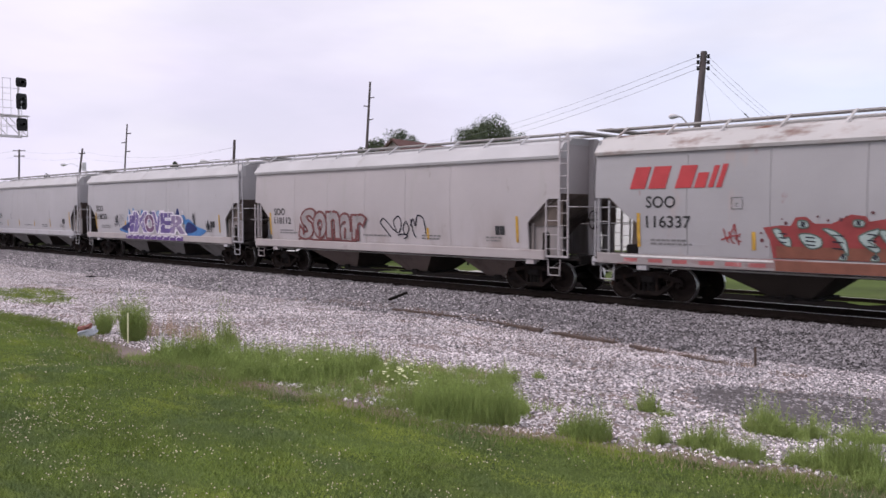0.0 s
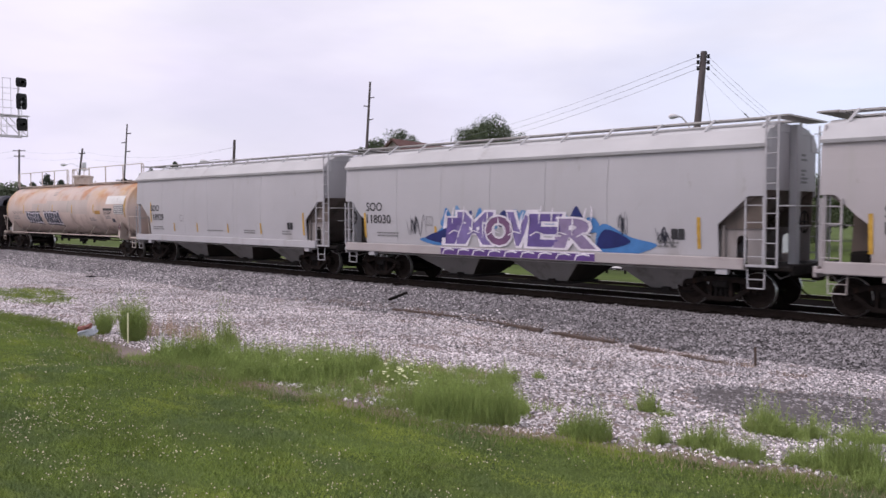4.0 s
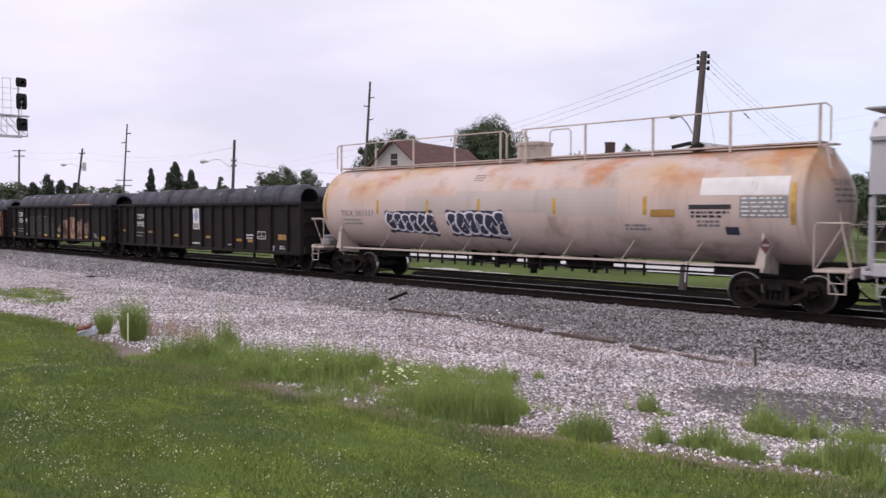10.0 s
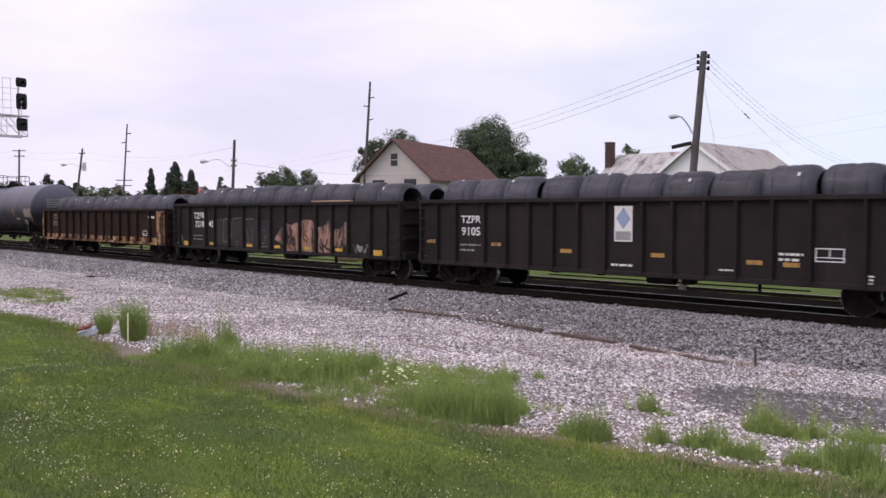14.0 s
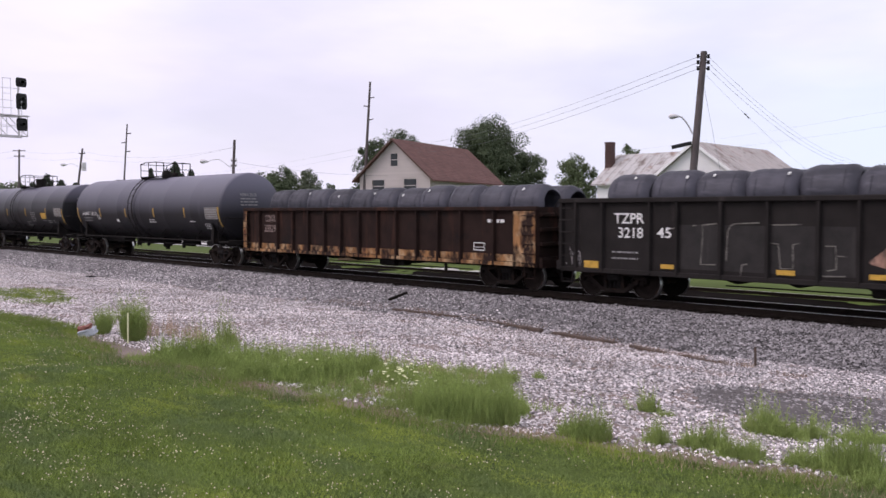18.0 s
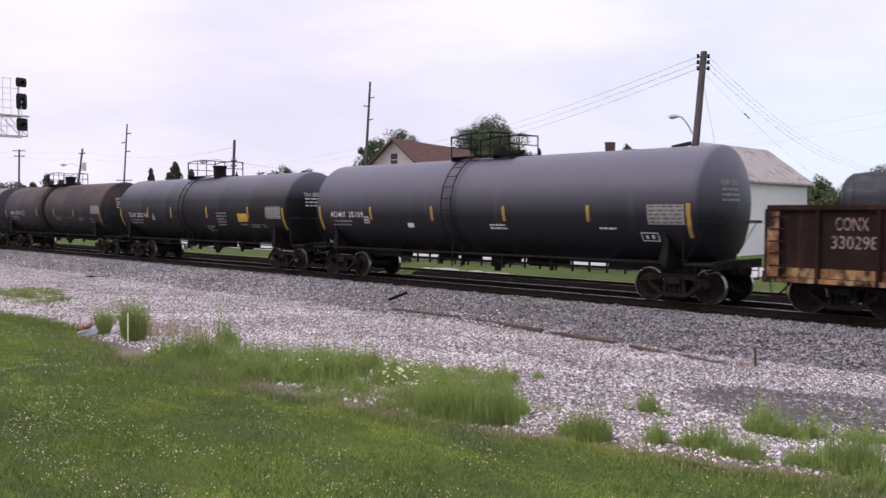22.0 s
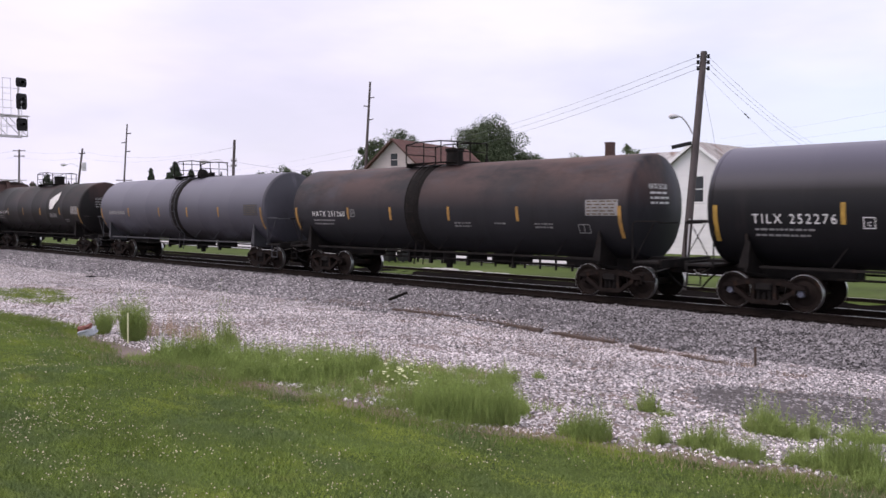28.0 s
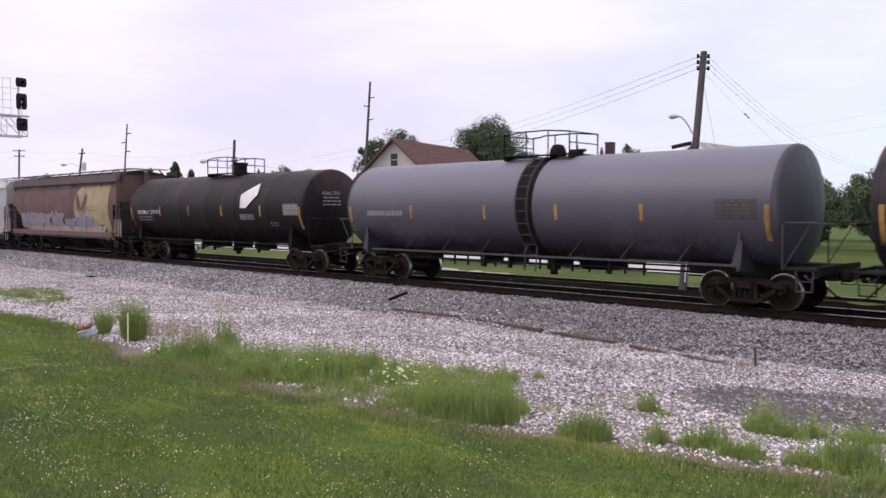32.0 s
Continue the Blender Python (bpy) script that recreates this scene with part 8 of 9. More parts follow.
for dx, dy, hgt in ((-35.5, 31.6, 1.0), (-34.85, 32.1, 0.95)):
    bn = tagged(new("wheeled_bin"), "black plastic wheeled rubbish bin", "bin", "bins by the street")
    bn.location = (dx, dy, -0.42)
    part("body", Geo().add([(-0.22, -0.25, 0.08), (0.22, -0.25, 0.08), (0.22, 0.25, 0.08), (-0.22, 0.25, 0.08), (-0.29, -0.33, hgt), (0.29, -0.33, hgt), (0.29, 0.33, hgt), (-0.29, 0.33, hgt)], [(0, 3, 2, 1), (4, 5, 6, 7), (0, 1, 5, 4), (1, 2, 6, 5), (2, 3, 7, 6), (3, 0, 4, 7)]), M["bin_black"], bn)
    part("lid", Geo().box(-0.31, 0.31, -0.35, 0.35, hgt + 0.004, hgt + 0.07, 0.02), M["bin_black"], bn)
    for s in (-1, 1):
        part("wheel", Geo().lathe([(s * 0.24, 0.0), (s * 0.24, 0.1), (s * 0.3, 0.1), (s * 0.3, 0.0)], (0, 0.22, 0.1), "x", 12), M["bin_black"], bn)
    part("sticker", Geo().box(-0.13, 0.13, -0.336, -0.325, hgt * 0.62, hgt * 0.86), M["panel_white"], bn, "white paper sticker")
fence = tagged(new("rail_fence"), "low dark rail fence with thin posts before the street", "fence")
fence.location = (-30.0, 33.0, -0.42)
post_mesh = mesh_of(Geo().box(-0.045, 0.045, -0.045, 0.045, -0.1, 1.0, 0.008), "post", M["dark_steel"])
for i in range(22):
    pt = part("post", post_mesh, None, fence)
    pt.location = (-10.5 + i * 0.98, 0, 0)
for z in (0.2, 0.55, 0.88):
    part("rail", Geo().box(-10.6, 10.2, -0.02, 0.02, z, z + 0.06, 0.006), M["dark_steel"], fence)
rk = random.Random(4)
for i in range(13):
    g = Geo()
    n_, s0 = 8, rk.uniform(0.14, 0.3)
    g.lathe([(-0.5, 0.0), (-0.4, 0.7), (0.0, 1.0), (0.45, 0.75), (0.6, 0.0)], axis="z", n=n_)
    g.v = [(x * s0 * 1.5 * rk.uniform(0.8, 1.2), y * s0 * rk.uniform(0.8, 1.2), z * s0 * 0.7) for x, y, z in g.v]
    t = i / 12
    rock = tagged(new("white_rock", mesh_of(g, "white_rock", M["white_rock"])), "pale boulder edging the far grass", "rock", "row of pale rocks")
    rock.location = (-29.6 + 5.4 * t + rk.uniform(-0.15, 0.15), 28.6 + rk.uniform(-0.3, 0.3), -0.38)


# ---- plants ----
M["leaf_dark"] = mat("leaf_dark", (0.092, 0.116, 0.066), 0.75, var=0.22, scale=0.5, island=0.2, bump=0, spec=0.15)
M["leaf_mid"] = mat("leaf_mid", (0.11, 0.138, 0.07), 0.75, var=0.22, scale=0.5, island=0.2, bump=0, spec=0.15)
# paler green for far crowns: distance haze mixed into the colour
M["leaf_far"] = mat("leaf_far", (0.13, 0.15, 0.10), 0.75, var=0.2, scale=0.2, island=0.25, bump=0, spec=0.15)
M["needle"] = mat("needle", (0.058, 0.072, 0.05), 0.75, var=0.25, scale=0.6, island=0.25, bump=0, spec=0.15)
M["bark"] = mat("bark", (0.085, 0.065, 0.05), 0.95, var=0.3, scale=3, bump=0.5)


def leaves(name, centres, radii, per, size, seed, material):
    """Small leaf faces gathered into clumps round the given centres."""
    r = np.random.default_rng(seed)
    k = len(centres)
    c = np.repeat(np.asarray(centres), per, 0)
    rad = np.repeat(np.asarray(radii), per)[:, None]
    d = r.standard_normal((k * per, 3))
    d /= np.linalg.norm(d, axis=1)[:, None]
    p = c + d * rad * (0.55 + 0.5 * r.random((k * per, 1)))
    face = d + np.array([0, 0, 0.5]) + 0.55 * r.standard_normal((k * per, 3))
    face /= np.linalg.norm(face, axis=1)[:, None]
    a = np.cross(face, r.standard_normal((k * per, 3)))
    a /= np.linalg.norm(a, axis=1)[:, None]
    b = np.cross(face, a)
    s = size * (0.6 + 0.8 * r.random((k * per, 1)))
    v = np.stack([p - a * s, p + b * s * 0.55, p + a * s, p - b * s * 0.55], 1).reshape(-1, 3)
    return fast_mesh(name, v, np.arange(4 * k * per).reshape(-1, 4), material)


def broad_tree(x, y, height, spread, seed, material, label, trunk=0.3, per=60, size=0.28, low=0.3, n=110, z0=-0.4):
    rr = random.Random(seed)
    t = tagged(new("tree"), label, "tree", "trees behind the houses")
    t.location = (x, y, z0)
    part("trunk", Geo().rod((0, 0, 0), (0.1, 0, height * 0.4), trunk, 9, trunk * 0.7).rod((0.1, 0, height * 0.4), (0, 0.1, height * 0.8), trunk * 0.7, 8, 0.06), M["bark"], t)
    limbs = Geo()
    cs, rs = [], []
    mid = height * (1 + low) / 2
    for i in range(n):
        u, w = rr.uniform(-1, 1), rr.uniform(0, 2 * math.pi)
        q = math.sqrt(1 - u * u) * (0.75 + 0.3 * math.sin(3 * w + seed) * 0.5)
        f = rr.random() ** 0.4
        cs.append((spread * f * q * math.cos(w), spread * f * q * math.sin(w), mid + u * f * height * (1 - low) / 2 * rr.uniform(0.86, 1.05)))
        rs.append(spread * rr.uniform(0.13, 0.27))
        if i % 12 == 0:
            limbs.rod((0.05, 0.05, height * rr.uniform(low * 0.9, 0.6)), cs[-1], trunk * 0.3, 6, 0.03)
    part("branchwork", limbs, M["bark"], t)
    part("crown", leaves("crown", cs, rs, per, size, seed, material), material, t)
    return t


def conifer(x, y, height, spread, seed, material, label, per=40, z0=-0.4):
    """A spruce: whorls of drooping boughs, longer towards the ground, with gaps between."""
    rr = random.Random(seed)
    t = tagged(new("conifer"), label, "tree", "trees behind the houses")
    t.location = (x, y, z0)
    part("trunk", Geo().rod((0, 0, 0), (0, 0, height), 0.22, 8, 0.03), M["bark"], t)
    cs, rs = [], []
    for k in range(210):
        f = rr.random() ** 1.25
        tier = 0.72 + 0.28 * math.sin(f * 50 + seed)
        q = spread * (1 - f) ** 0.85 * tier * math.sqrt(rr.random()) * rr.uniform(0.85, 1.15)
        a = rr.uniform(0, 6.283)
        cs.append((q * math.cos(a), q * math.sin(a), height * (0.1 + 0.88 * f) - 0.12 * q))
        rs.append(spread * (0.09 + 0.05 * (1 - f)))
    part("crown", leaves("crown", cs, rs, max(16, per // 3), 0.15, seed, material), material, t)
    return t


broad_tree(-76.9, 86.7, 15.7, 6.2, 1, M["leaf_dark"], "large dark green broadleaf tree behind the brown roof", 0.45, 300, 0.125, 0.22, 230)
broad_tree(-72.6, 89.9, 11.6, 3.6, 2, M["leaf_dark"], "rounded green tree beside the larger one", 0.3, 190, 0.125, 0.1, 120)
broad_tree(-92.6, 84.8, 15.4, 4.4, 3, M["leaf_dark"], "dark tree showing over the ridge of the house", 0.4, 150, 0.13, 0.2)
broad_tree(-95.7, 82.3, 14.6, 3.5, 33, M["leaf_dark"], "dark tree beside the brown-roofed house", 0.3, 170, 0.13, 0.2, 120)
broad_tree(-65.3, 90.9, 10.1, 3.8, 4, M["leaf_mid"], "small green tree between the two houses", 0.25, 150, 0.13, 0.1, 90)
broad_tree(-61.5, 93.5, 8.3, 2.6, 44, M["leaf_mid"], "small green tree between the two houses", 0.25, 130, 0.13, 0.1, 70)
broad_tree(-49.6, 78.3, 10.7, 1.9, 5, M["leaf_mid"], "slender green tree behind the chimney", 0.2, 70, 0.11, 0.3, 60)
broad_tree(-19.6, 64.0, 5.7, 3.5, 6, M["leaf_dark"], "low spreading dark tree on the far lawn", 0.35, 240, 0.085, 0.25, 150)
for k, (x, y, h_, w_) in enumerate(((-36.5, 86.0, 5.6, 3.2), (-31.5, 84.0, 6.2, 3.4), (-27.0, 86.5, 5.8, 3.2), (-22.0, 84.5, 6.4, 3.6), (-16.5, 86.0, 5.6, 3.4), (-10.5, 85.0, 6.0, 3.6), (-4.0, 87.0, 5.8, 3.6))):
    broad_tree(x, y, h_, w_, 200 + k, M["leaf_dark"], "dark bushy tree in a hedge at the end of the lawn", 0.25, 110, 0.16, 0.04, 90)
broad_tree(-26.2, 70.0, 5.6, 2.3, 61, M["leaf_mid"], "bushy green tree beside the white house", 0.2, 180, 0.09, 0.06, 100)
broad_tree(-126.9, 86.2, 11.0, 5.0, 7, M["leaf_dark"], "distant round dark broadleaf tree", 0.4, 150, 0.17, 0.1, 120)
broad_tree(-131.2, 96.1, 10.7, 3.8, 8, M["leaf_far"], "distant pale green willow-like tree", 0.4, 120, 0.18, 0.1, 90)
broad_tree(-124.9, 73.9, 8.5, 1.7, 9, M["leaf_dark"], "small dark tree in the distance", 0.25, 60, 0.2, 0.1, 60)
broad_tree(-122.0, 77.0, 7.6, 1.5, 10, M["leaf_dark"], "small dark tree in the distance", 0.25, 60, 0.2, 0.1, 60)
for k, (x, y, h_, w_) in enumerate(((-102.6, 53.8, 9.3, 3.8), (-101.0, 55.2, 8.4, 3.4), (-104.0, 53.6, 8.0, 3.0), (-106.6, 52.4, 8.7, 2.1))):
    conifer(x, y, h_, w_, 12 + k, M["needle"], "dark spreading spruce behind the street", 110)
for k, (x, y, h_) in enumerate(((-126.2, 44.2, 7.0), (-124.9, 45.7, 8.3), (-123.6, 47.2, 7.4), (-122.4, 48.8, 7.0))):
    conifer(x, y, h_, 4.0, 20 + k, M["needle"], "distant dark spruce in a small row", 70)
far = random.Random(77)
for i in range(26):
    x = -150 - far.uniform(0, 60)
    f = 0.27 + 0.75 * i / 26
    y = -x * f + far.uniform(-8, 8)
    broad_tree(x, y, far.uniform(6.5, 9.5), far.uniform(4.5, 7.5), 100 + i, M["leaf_far"], "far tree on the skyline, haze put into its leaf colour", 0.3, 45, 0.45, 0.05, 60)
red_roof = tagged(new("far_red_roof"), "distant low building with a red roof", "building")
red_roof.matrix_world = pose(-128.8, 70.0, -0.4, 0, 0, 45)
part("wall", Geo().box(-3.2, 3.2, 0, 6, 0, 5.4), M["siding"], red_roof)
part("roof", Geo().prism([(-3.6, 5.3), (3.6, 5.3), (0, 7.0)], "y", -0.4, 6.4), M["red_paint"], red_roof)


def lawn_blades(name, n, seed, y_range, x_of, h, w, material, label, inside=True, lean=0.5):
    r = np.random.default_rng(seed)
    y = y_range[0] + (y_range[1] - y_range[0]) * r.random(n)
    lo, hi = x_of(y)
    x = hi - (hi - lo) * r.random(n) ** 1.25
    if inside:
        keep = y < edge_at(x) + 0.06 * r.standard_normal(n)
        x, y = x[keep], y[keep]
    m = len(x)
    z = z_ground(x, y) - 0.022
    clump = 0.6 + 0.5 * np.sin(x * 2.3 + 1.3 * np.sin(y * 3.1)) * np.sin(y * 2.7 + x) + 0.3 * r.random(m)
    hh = h * np.clip(clump, 0.6, 1.25) * (0.6 + 0.7 * r.random(m))
    a = r.random(m) * 6.283
    dx, dy = np.cos(a) * w / 2, np.sin(a) * w / 2
    lx, ly = (r.random(m) - 0.5) * 2 * lean * hh, (r.random(m) - 0.5) * 2 * lean * hh
    v = np.stack([np.stack([x - dx, y - dy, z], -1), np.stack([x + dx, y + dy, z], -1), np.stack([x + lx, y + ly, z + hh], -1)], 1).reshape(-1, 3)
    return tagged(new(name, fast_mesh(name, v, np.arange(3 * m).reshape(-1, 3), material)), label, "grass", kind="stuff")


wedge = lambda y: (-3.25 * y - 1, -0.28 * y + 0.6)
lawn_blades("lawn_grass", 520000, 3, (1.7, 9.0), wedge, 0.036, 0.0062, M["blade"], "mown green lawn grass with clover leaves", lean=1.15)


def lawn_around(n, seed):
    """The same lawn behind and beside the camera, thinning out with distance."""
    r = np.random.default_rng(seed)
    a, q = r.random(n) * 6.283, 26 * r.random(n) ** 1.25
    x, y = q * np.cos(a) - 3, q * np.sin(a) - 0.5
    lo, hi = wedge(np.maximum(y, 0.1))
    keep = (y < edge_at(x) + 0.06 * r.standard_normal(n)) & ~((y > 1.7) & (x > lo) & (x < hi))
    x, y = x[keep], y[keep]
    m = len(x)
    z = z_ground(x, y) - 0.022
    hh = 0.05 * (0.5 + 0.7 * r.random(m))
    t = r.random(m) * 6.283
    dx, dy = np.cos(t) * 0.005, np.sin(t) * 0.005
    lx, ly = (r.random(m) - 0.5) * hh, (r.random(m) - 0.5) * hh
    v = np.stack([np.stack([x - dx, y - dy, z], -1), np.stack([x + dx, y + dy, z], -1), np.stack([x + lx, y + ly, z + hh], -1)], 1).reshape(-1, 3)
    return tagged(new("lawn_grass", fast_mesh("lawn_grass", v, np.arange(3 * m).reshape(-1, 3), M["blade"])), "mown green lawn grass with clover leaves", "grass", kind="stuff")


lawn_around(160000, 4)


def dots(name, n, seed, y_range, size, height, material, label):
    r = np.random.default_rng(seed)
    y = y_range[0] + (y_range[1] - y_range[0]) * r.random(n) ** 1.3
    lo, hi = wedge(y)
    x = hi - (hi - lo) * r.random(n)
    patches = np.array([noise.noise((a * 0.9, b * 1.3, 5.0)) + 0.5 * noise.noise((a * 2.6, b * 3.4, 8.0)) for a, b in zip(x, y)])
    keep = (y < edge_at(x) - 0.1) & (patches + 0.8 * r.random(n) > 0.58)
    x, y = x[keep], y[keep]
    m = len(x)
    z = z_ground(x, y) - 0.02 + height * (0.6 + 0.6 * r.random(m))
    base = np.array([(1, 0, 0), (-1, 0, 0), (0, 1, 0), (0, -1, 0), (0, 0, 1), (0, 0, -1)], float)
    s = size * (0.6 + 0.7 * r.random((m, 1, 1)))
    v = base[None] * s * (0.8 + 0.4 * r.random((m, 6, 1))) + np.stack([x, y, z], -1)[:, None]
    f = np.array([(0, 2, 4), (2, 1, 4), (1, 3, 4), (3, 0, 4), (2, 0, 5), (1, 2, 5), (3, 1, 5), (0, 3, 5)])
    return tagged(new(name, fast_mesh(name, v.reshape(-1, 3), (f[None] + 6 * np.arange(m)[:, None, None]).reshape(-1, 3), material)), label, "flowers", kind="stuff")


def rough_edge(name, n, seed, h, w, material, label):
    r = np.random.default_rng(seed)
    x = 0.5 - 26 * r.random(n) ** 1.3
    y = edge_at(x) + 0.16 * r.standard_normal(n) * (0.5 + np.abs(np.sin(1.9 * x + 0.7 * np.sin(5 * x)))) - 0.1
    z = z_ground(x, y) - 0.02
    hh = h * (0.4 + 0.9 * r.random(n))
    a = r.random(n) * 6.283
    dx, dy = np.cos(a) * w / 2, np.sin(a) * w / 2
    lx, ly = (r.random(n) - 0.5) * hh * 1.2, (r.random(n) - 0.5) * hh * 1.2
    v = np.stack([np.stack([x - dx, y - dy, z], -1), np.stack([x + dx, y + dy, z], -1), np.stack([x + lx, y + ly, z + hh], -1)], 1).reshape(-1, 3)
    return tagged(new(name, fast_mesh(name, v, np.arange(3 * n).reshape(-1, 3), material)), label, "grass", kind="stuff")


rough_edge("rough_grass", 20000, 14, 0.08, 0.006, M["blade"], "longer uncut grass along the gravel edge")
rough_edge("dead_grass", 7000, 15, 0.07, 0.006, M["straw"], "dead brown grass along the gravel edge")
dots("clover_flowers", 9500, 8, (1.9, 7.4), 0.0064, 0.04, M["petal"], "small white and pink clover flowers in the lawn")


def weed_mesh(seed, h, r0, stems, material, feather=14, spread=0.3, width=0.004, dome=0.62, least=0.22):
    """A clump of upright stems, each a plume of fine side leaves."""
    r = np.random.default_rng(seed)
    tri = []
    for _ in range(stems):
        a, q = r.random() * 6.283, r0 * r.random() ** 0.6
        p = np.array([q * math.cos(a), q * math.sin(a), 0.0])
        hh = h * (least + (1.05 - least) * r.random() ** 1.2) * (1 - dome * (q / r0) ** 2)
        d = np.array([math.cos(a) * spread * q / r0 + 0.3 * r.standard_normal() * spread, math.sin(a) * spread * q / r0 + 0.3 * r.standard_normal() * spread, 1.0])
        tip = p + d * hh
        side = np.array([-math.sin(a * 3), math.cos(a * 3), 0]) * width
        tri += [p - side, p + side, tip]
        for k in range(feather):
            f = 0.12 + 0.86 * r.random()
            c = p + (tip - p) * f
            u = r.standard_normal(3)
            u[2] = abs(u[2]) * 0.8 + 0.5
            u = u / np.linalg.norm(u) * h * 0.21 * (1.2 - f)
            sd = np.cross(u, r.standard_normal(3))
            sd = sd / (np.linalg.norm(sd) + 1e-6) * width * 0.9
            tri += [c - sd, c + sd, c + u]
    v = np.array(tri)
    return fast_mesh("weed_clump", v, np.arange(len(v)).reshape(-1, 3), material)


# clumps half a metre high and 0.2 m in radius, scaled where they stand
WEEDS = [weed_mesh(60 + k, 0.5, 0.25, 66, M["weed"], 26, 0.45, 0.0031) for k in range(4)]
SPARSE = [weed_mesh(90 + k, 0.5, 0.2, 16, M["weed"], 22, 0.45, 0.0035) for k in range(3)]
BUSHES = [weed_mesh(50 + k, 0.6, 0.13, 120, M["weed"], 34, 0.5, 0.0024, 0.25, 0.35) for k in range(2)]
LOW_WEEDS = [weed_mesh(70 + k, 0.25, 0.34, 90, M["weed"], 9, 0.8, 0.0038) for k in range(4)]
TUFTS = [weed_mesh(40 + k, 0.25, 0.34, 80, M["blade"], 4, 0.8, 0.006) for k in range(3)]
DRY = [weed_mesh(80 + k, 0.34, 0.2, 40, M["straw"], 5, 0.4) for k in range(2)]


def weed(x, y, mesh, s, label, group, sz=None, sink=0.02):
    ob = tagged(new("weed_clump", mesh), label, "weed", group)
    ob.location = (x, y, ground_z(y) + uneven(x, y) - sink + 0.02)
    ob.rotation_euler = (0, 0, wr.uniform(0, 6.28))
    ob.scale = (s, s, sz or s)
    return ob


def weed_stuff(name, items, label, material, category="grass"):
    """Many small plants (x, y, mesh, width, height) joined into one object."""
    vs = []
    for x, y, me, sx, sz in items:
        co = np.empty(len(me.vertices) * 3, np.float32)
        me.vertices.foreach_get("co", co)
        co = co.reshape(-1, 3)
        a = wr.uniform(0, 6.28)
        vs.append(np.stack([x + sx * (co[:, 0] * math.cos(a) - co[:, 1] * math.sin(a)), y + sx * (co[:, 0] * math.sin(a) + co[:, 1] * math.cos(a)), ground_z(y) + uneven(x, y) + sz * co[:, 2]], -1))
    v = np.concatenate(vs)
    return tagged(new(name, fast_mesh(name, v, np.arange(len(v)).reshape(-1, 3), material)), label, category, kind="stuff")


wr = random.Random(9)
WEED_LABEL, WEED_GROUP = "feathery green weed clump growing in the pale gravel", "weeds along the lawn edge"


def plant(spots, label=WEED_LABEL, n=3):
    """A few clumps round each spot (x, y, height, half-width)."""
    for x, y, hgt, w in spots:
        for k in range(n):
            weed(x + wr.uniform(-0.6, 0.6) * w, y + wr.uniform(-0.5, 0.7) * w, WEEDS[wr.randrange(4)], max(0.42, 3.3 * w) * wr.uniform(0.8, 1.15), label, WEED_GROUP, hgt / 0.5 * wr.uniform(1.0, 1.5))
        if wr.random() < 0.6:
            weed(x + wr.uniform(-1.2, 1.2) * w, y + wr.uniform(-0.8, 1.2) * w, SPARSE[wr.randrange(3)], wr.uniform(0.7, 1.1), label, WEED_GROUP, hgt / 0.5 * wr.uniform(1.2, 1.7))


for x, y, n_ in ((-5.35, 6.75, 7), (-10.6, 5.95, 4), (-9.5, 6.0, 5), (-7.1, 6.3, 4), (-7.6, 6.5, 6), (-3.1, 7.55, 4)):
    for k in range(n_):
        weed(x + wr.uniform(-0.4, 0.4), y + wr.uniform(-0.12, 0.12), DRY[k % 2], wr.uniform(0.4, 0.75), "low dead brown grass at the lawn edge", "dry weeds", wr.uniform(0.2, 0.4))
# two dense bushes beside the stake
for x, y, s_, sz in ((-14.4, 6.66, 1.05, 1.7), (-14.32, 6.72, 1.0, 1.55), (-14.46, 6.72, 1.0, 1.6), (-15.55, 6.66, 0.78, 1.2), (-15.68, 6.72, 0.74, 1.1)):
    weed(x, y, BUSHES[wr.randrange(2)], s_, "tall bushy green weed beside a white stake", WEED_GROUP, sz)
for x, y in ((-14.4, 6.75), (-14.25, 6.8)):
    weed(x, y, SPARSE[wr.randrange(3)], 0.6, "tall bushy green weed beside a white stake", WEED_GROUP, 1.75)
# the long belt of weeds along the gravel edge
plant([(-12.0, 6.2, 0.42, 0.27), (-11.85, 6.45, 0.52, 0.3), (-11.6, 6.6, 0.5, 0.25), (-11.35, 6.5, 0.42, 0.25), (-10.85, 6.4, 0.37, 0.25), (-10.3, 6.48, 0.4, 0.25), (-9.75, 6.4, 0.42, 0.25), (-9.35, 6.5, 0.44, 0.24), (-9.1, 6.72, 0.44, 0.23), (-9.1, 7.1, 0.44, 0.22), (-11.6, 7.05, 0.34, 0.26), (-10.85, 7.28, 0.4, 0.3), (-10.3, 7.74, 0.42, 0.3), (-9.9, 7.2, 0.4, 0.28), (-9.6, 7.7, 0.4, 0.26)])
plant([(-10.25, 8.3, 0.38, 0.24), (-9.75, 8.3, 0.42, 0.22), (-9.2, 8.3, 0.36, 0.22), (-9.3, 7.6, 0.34, 0.22)])
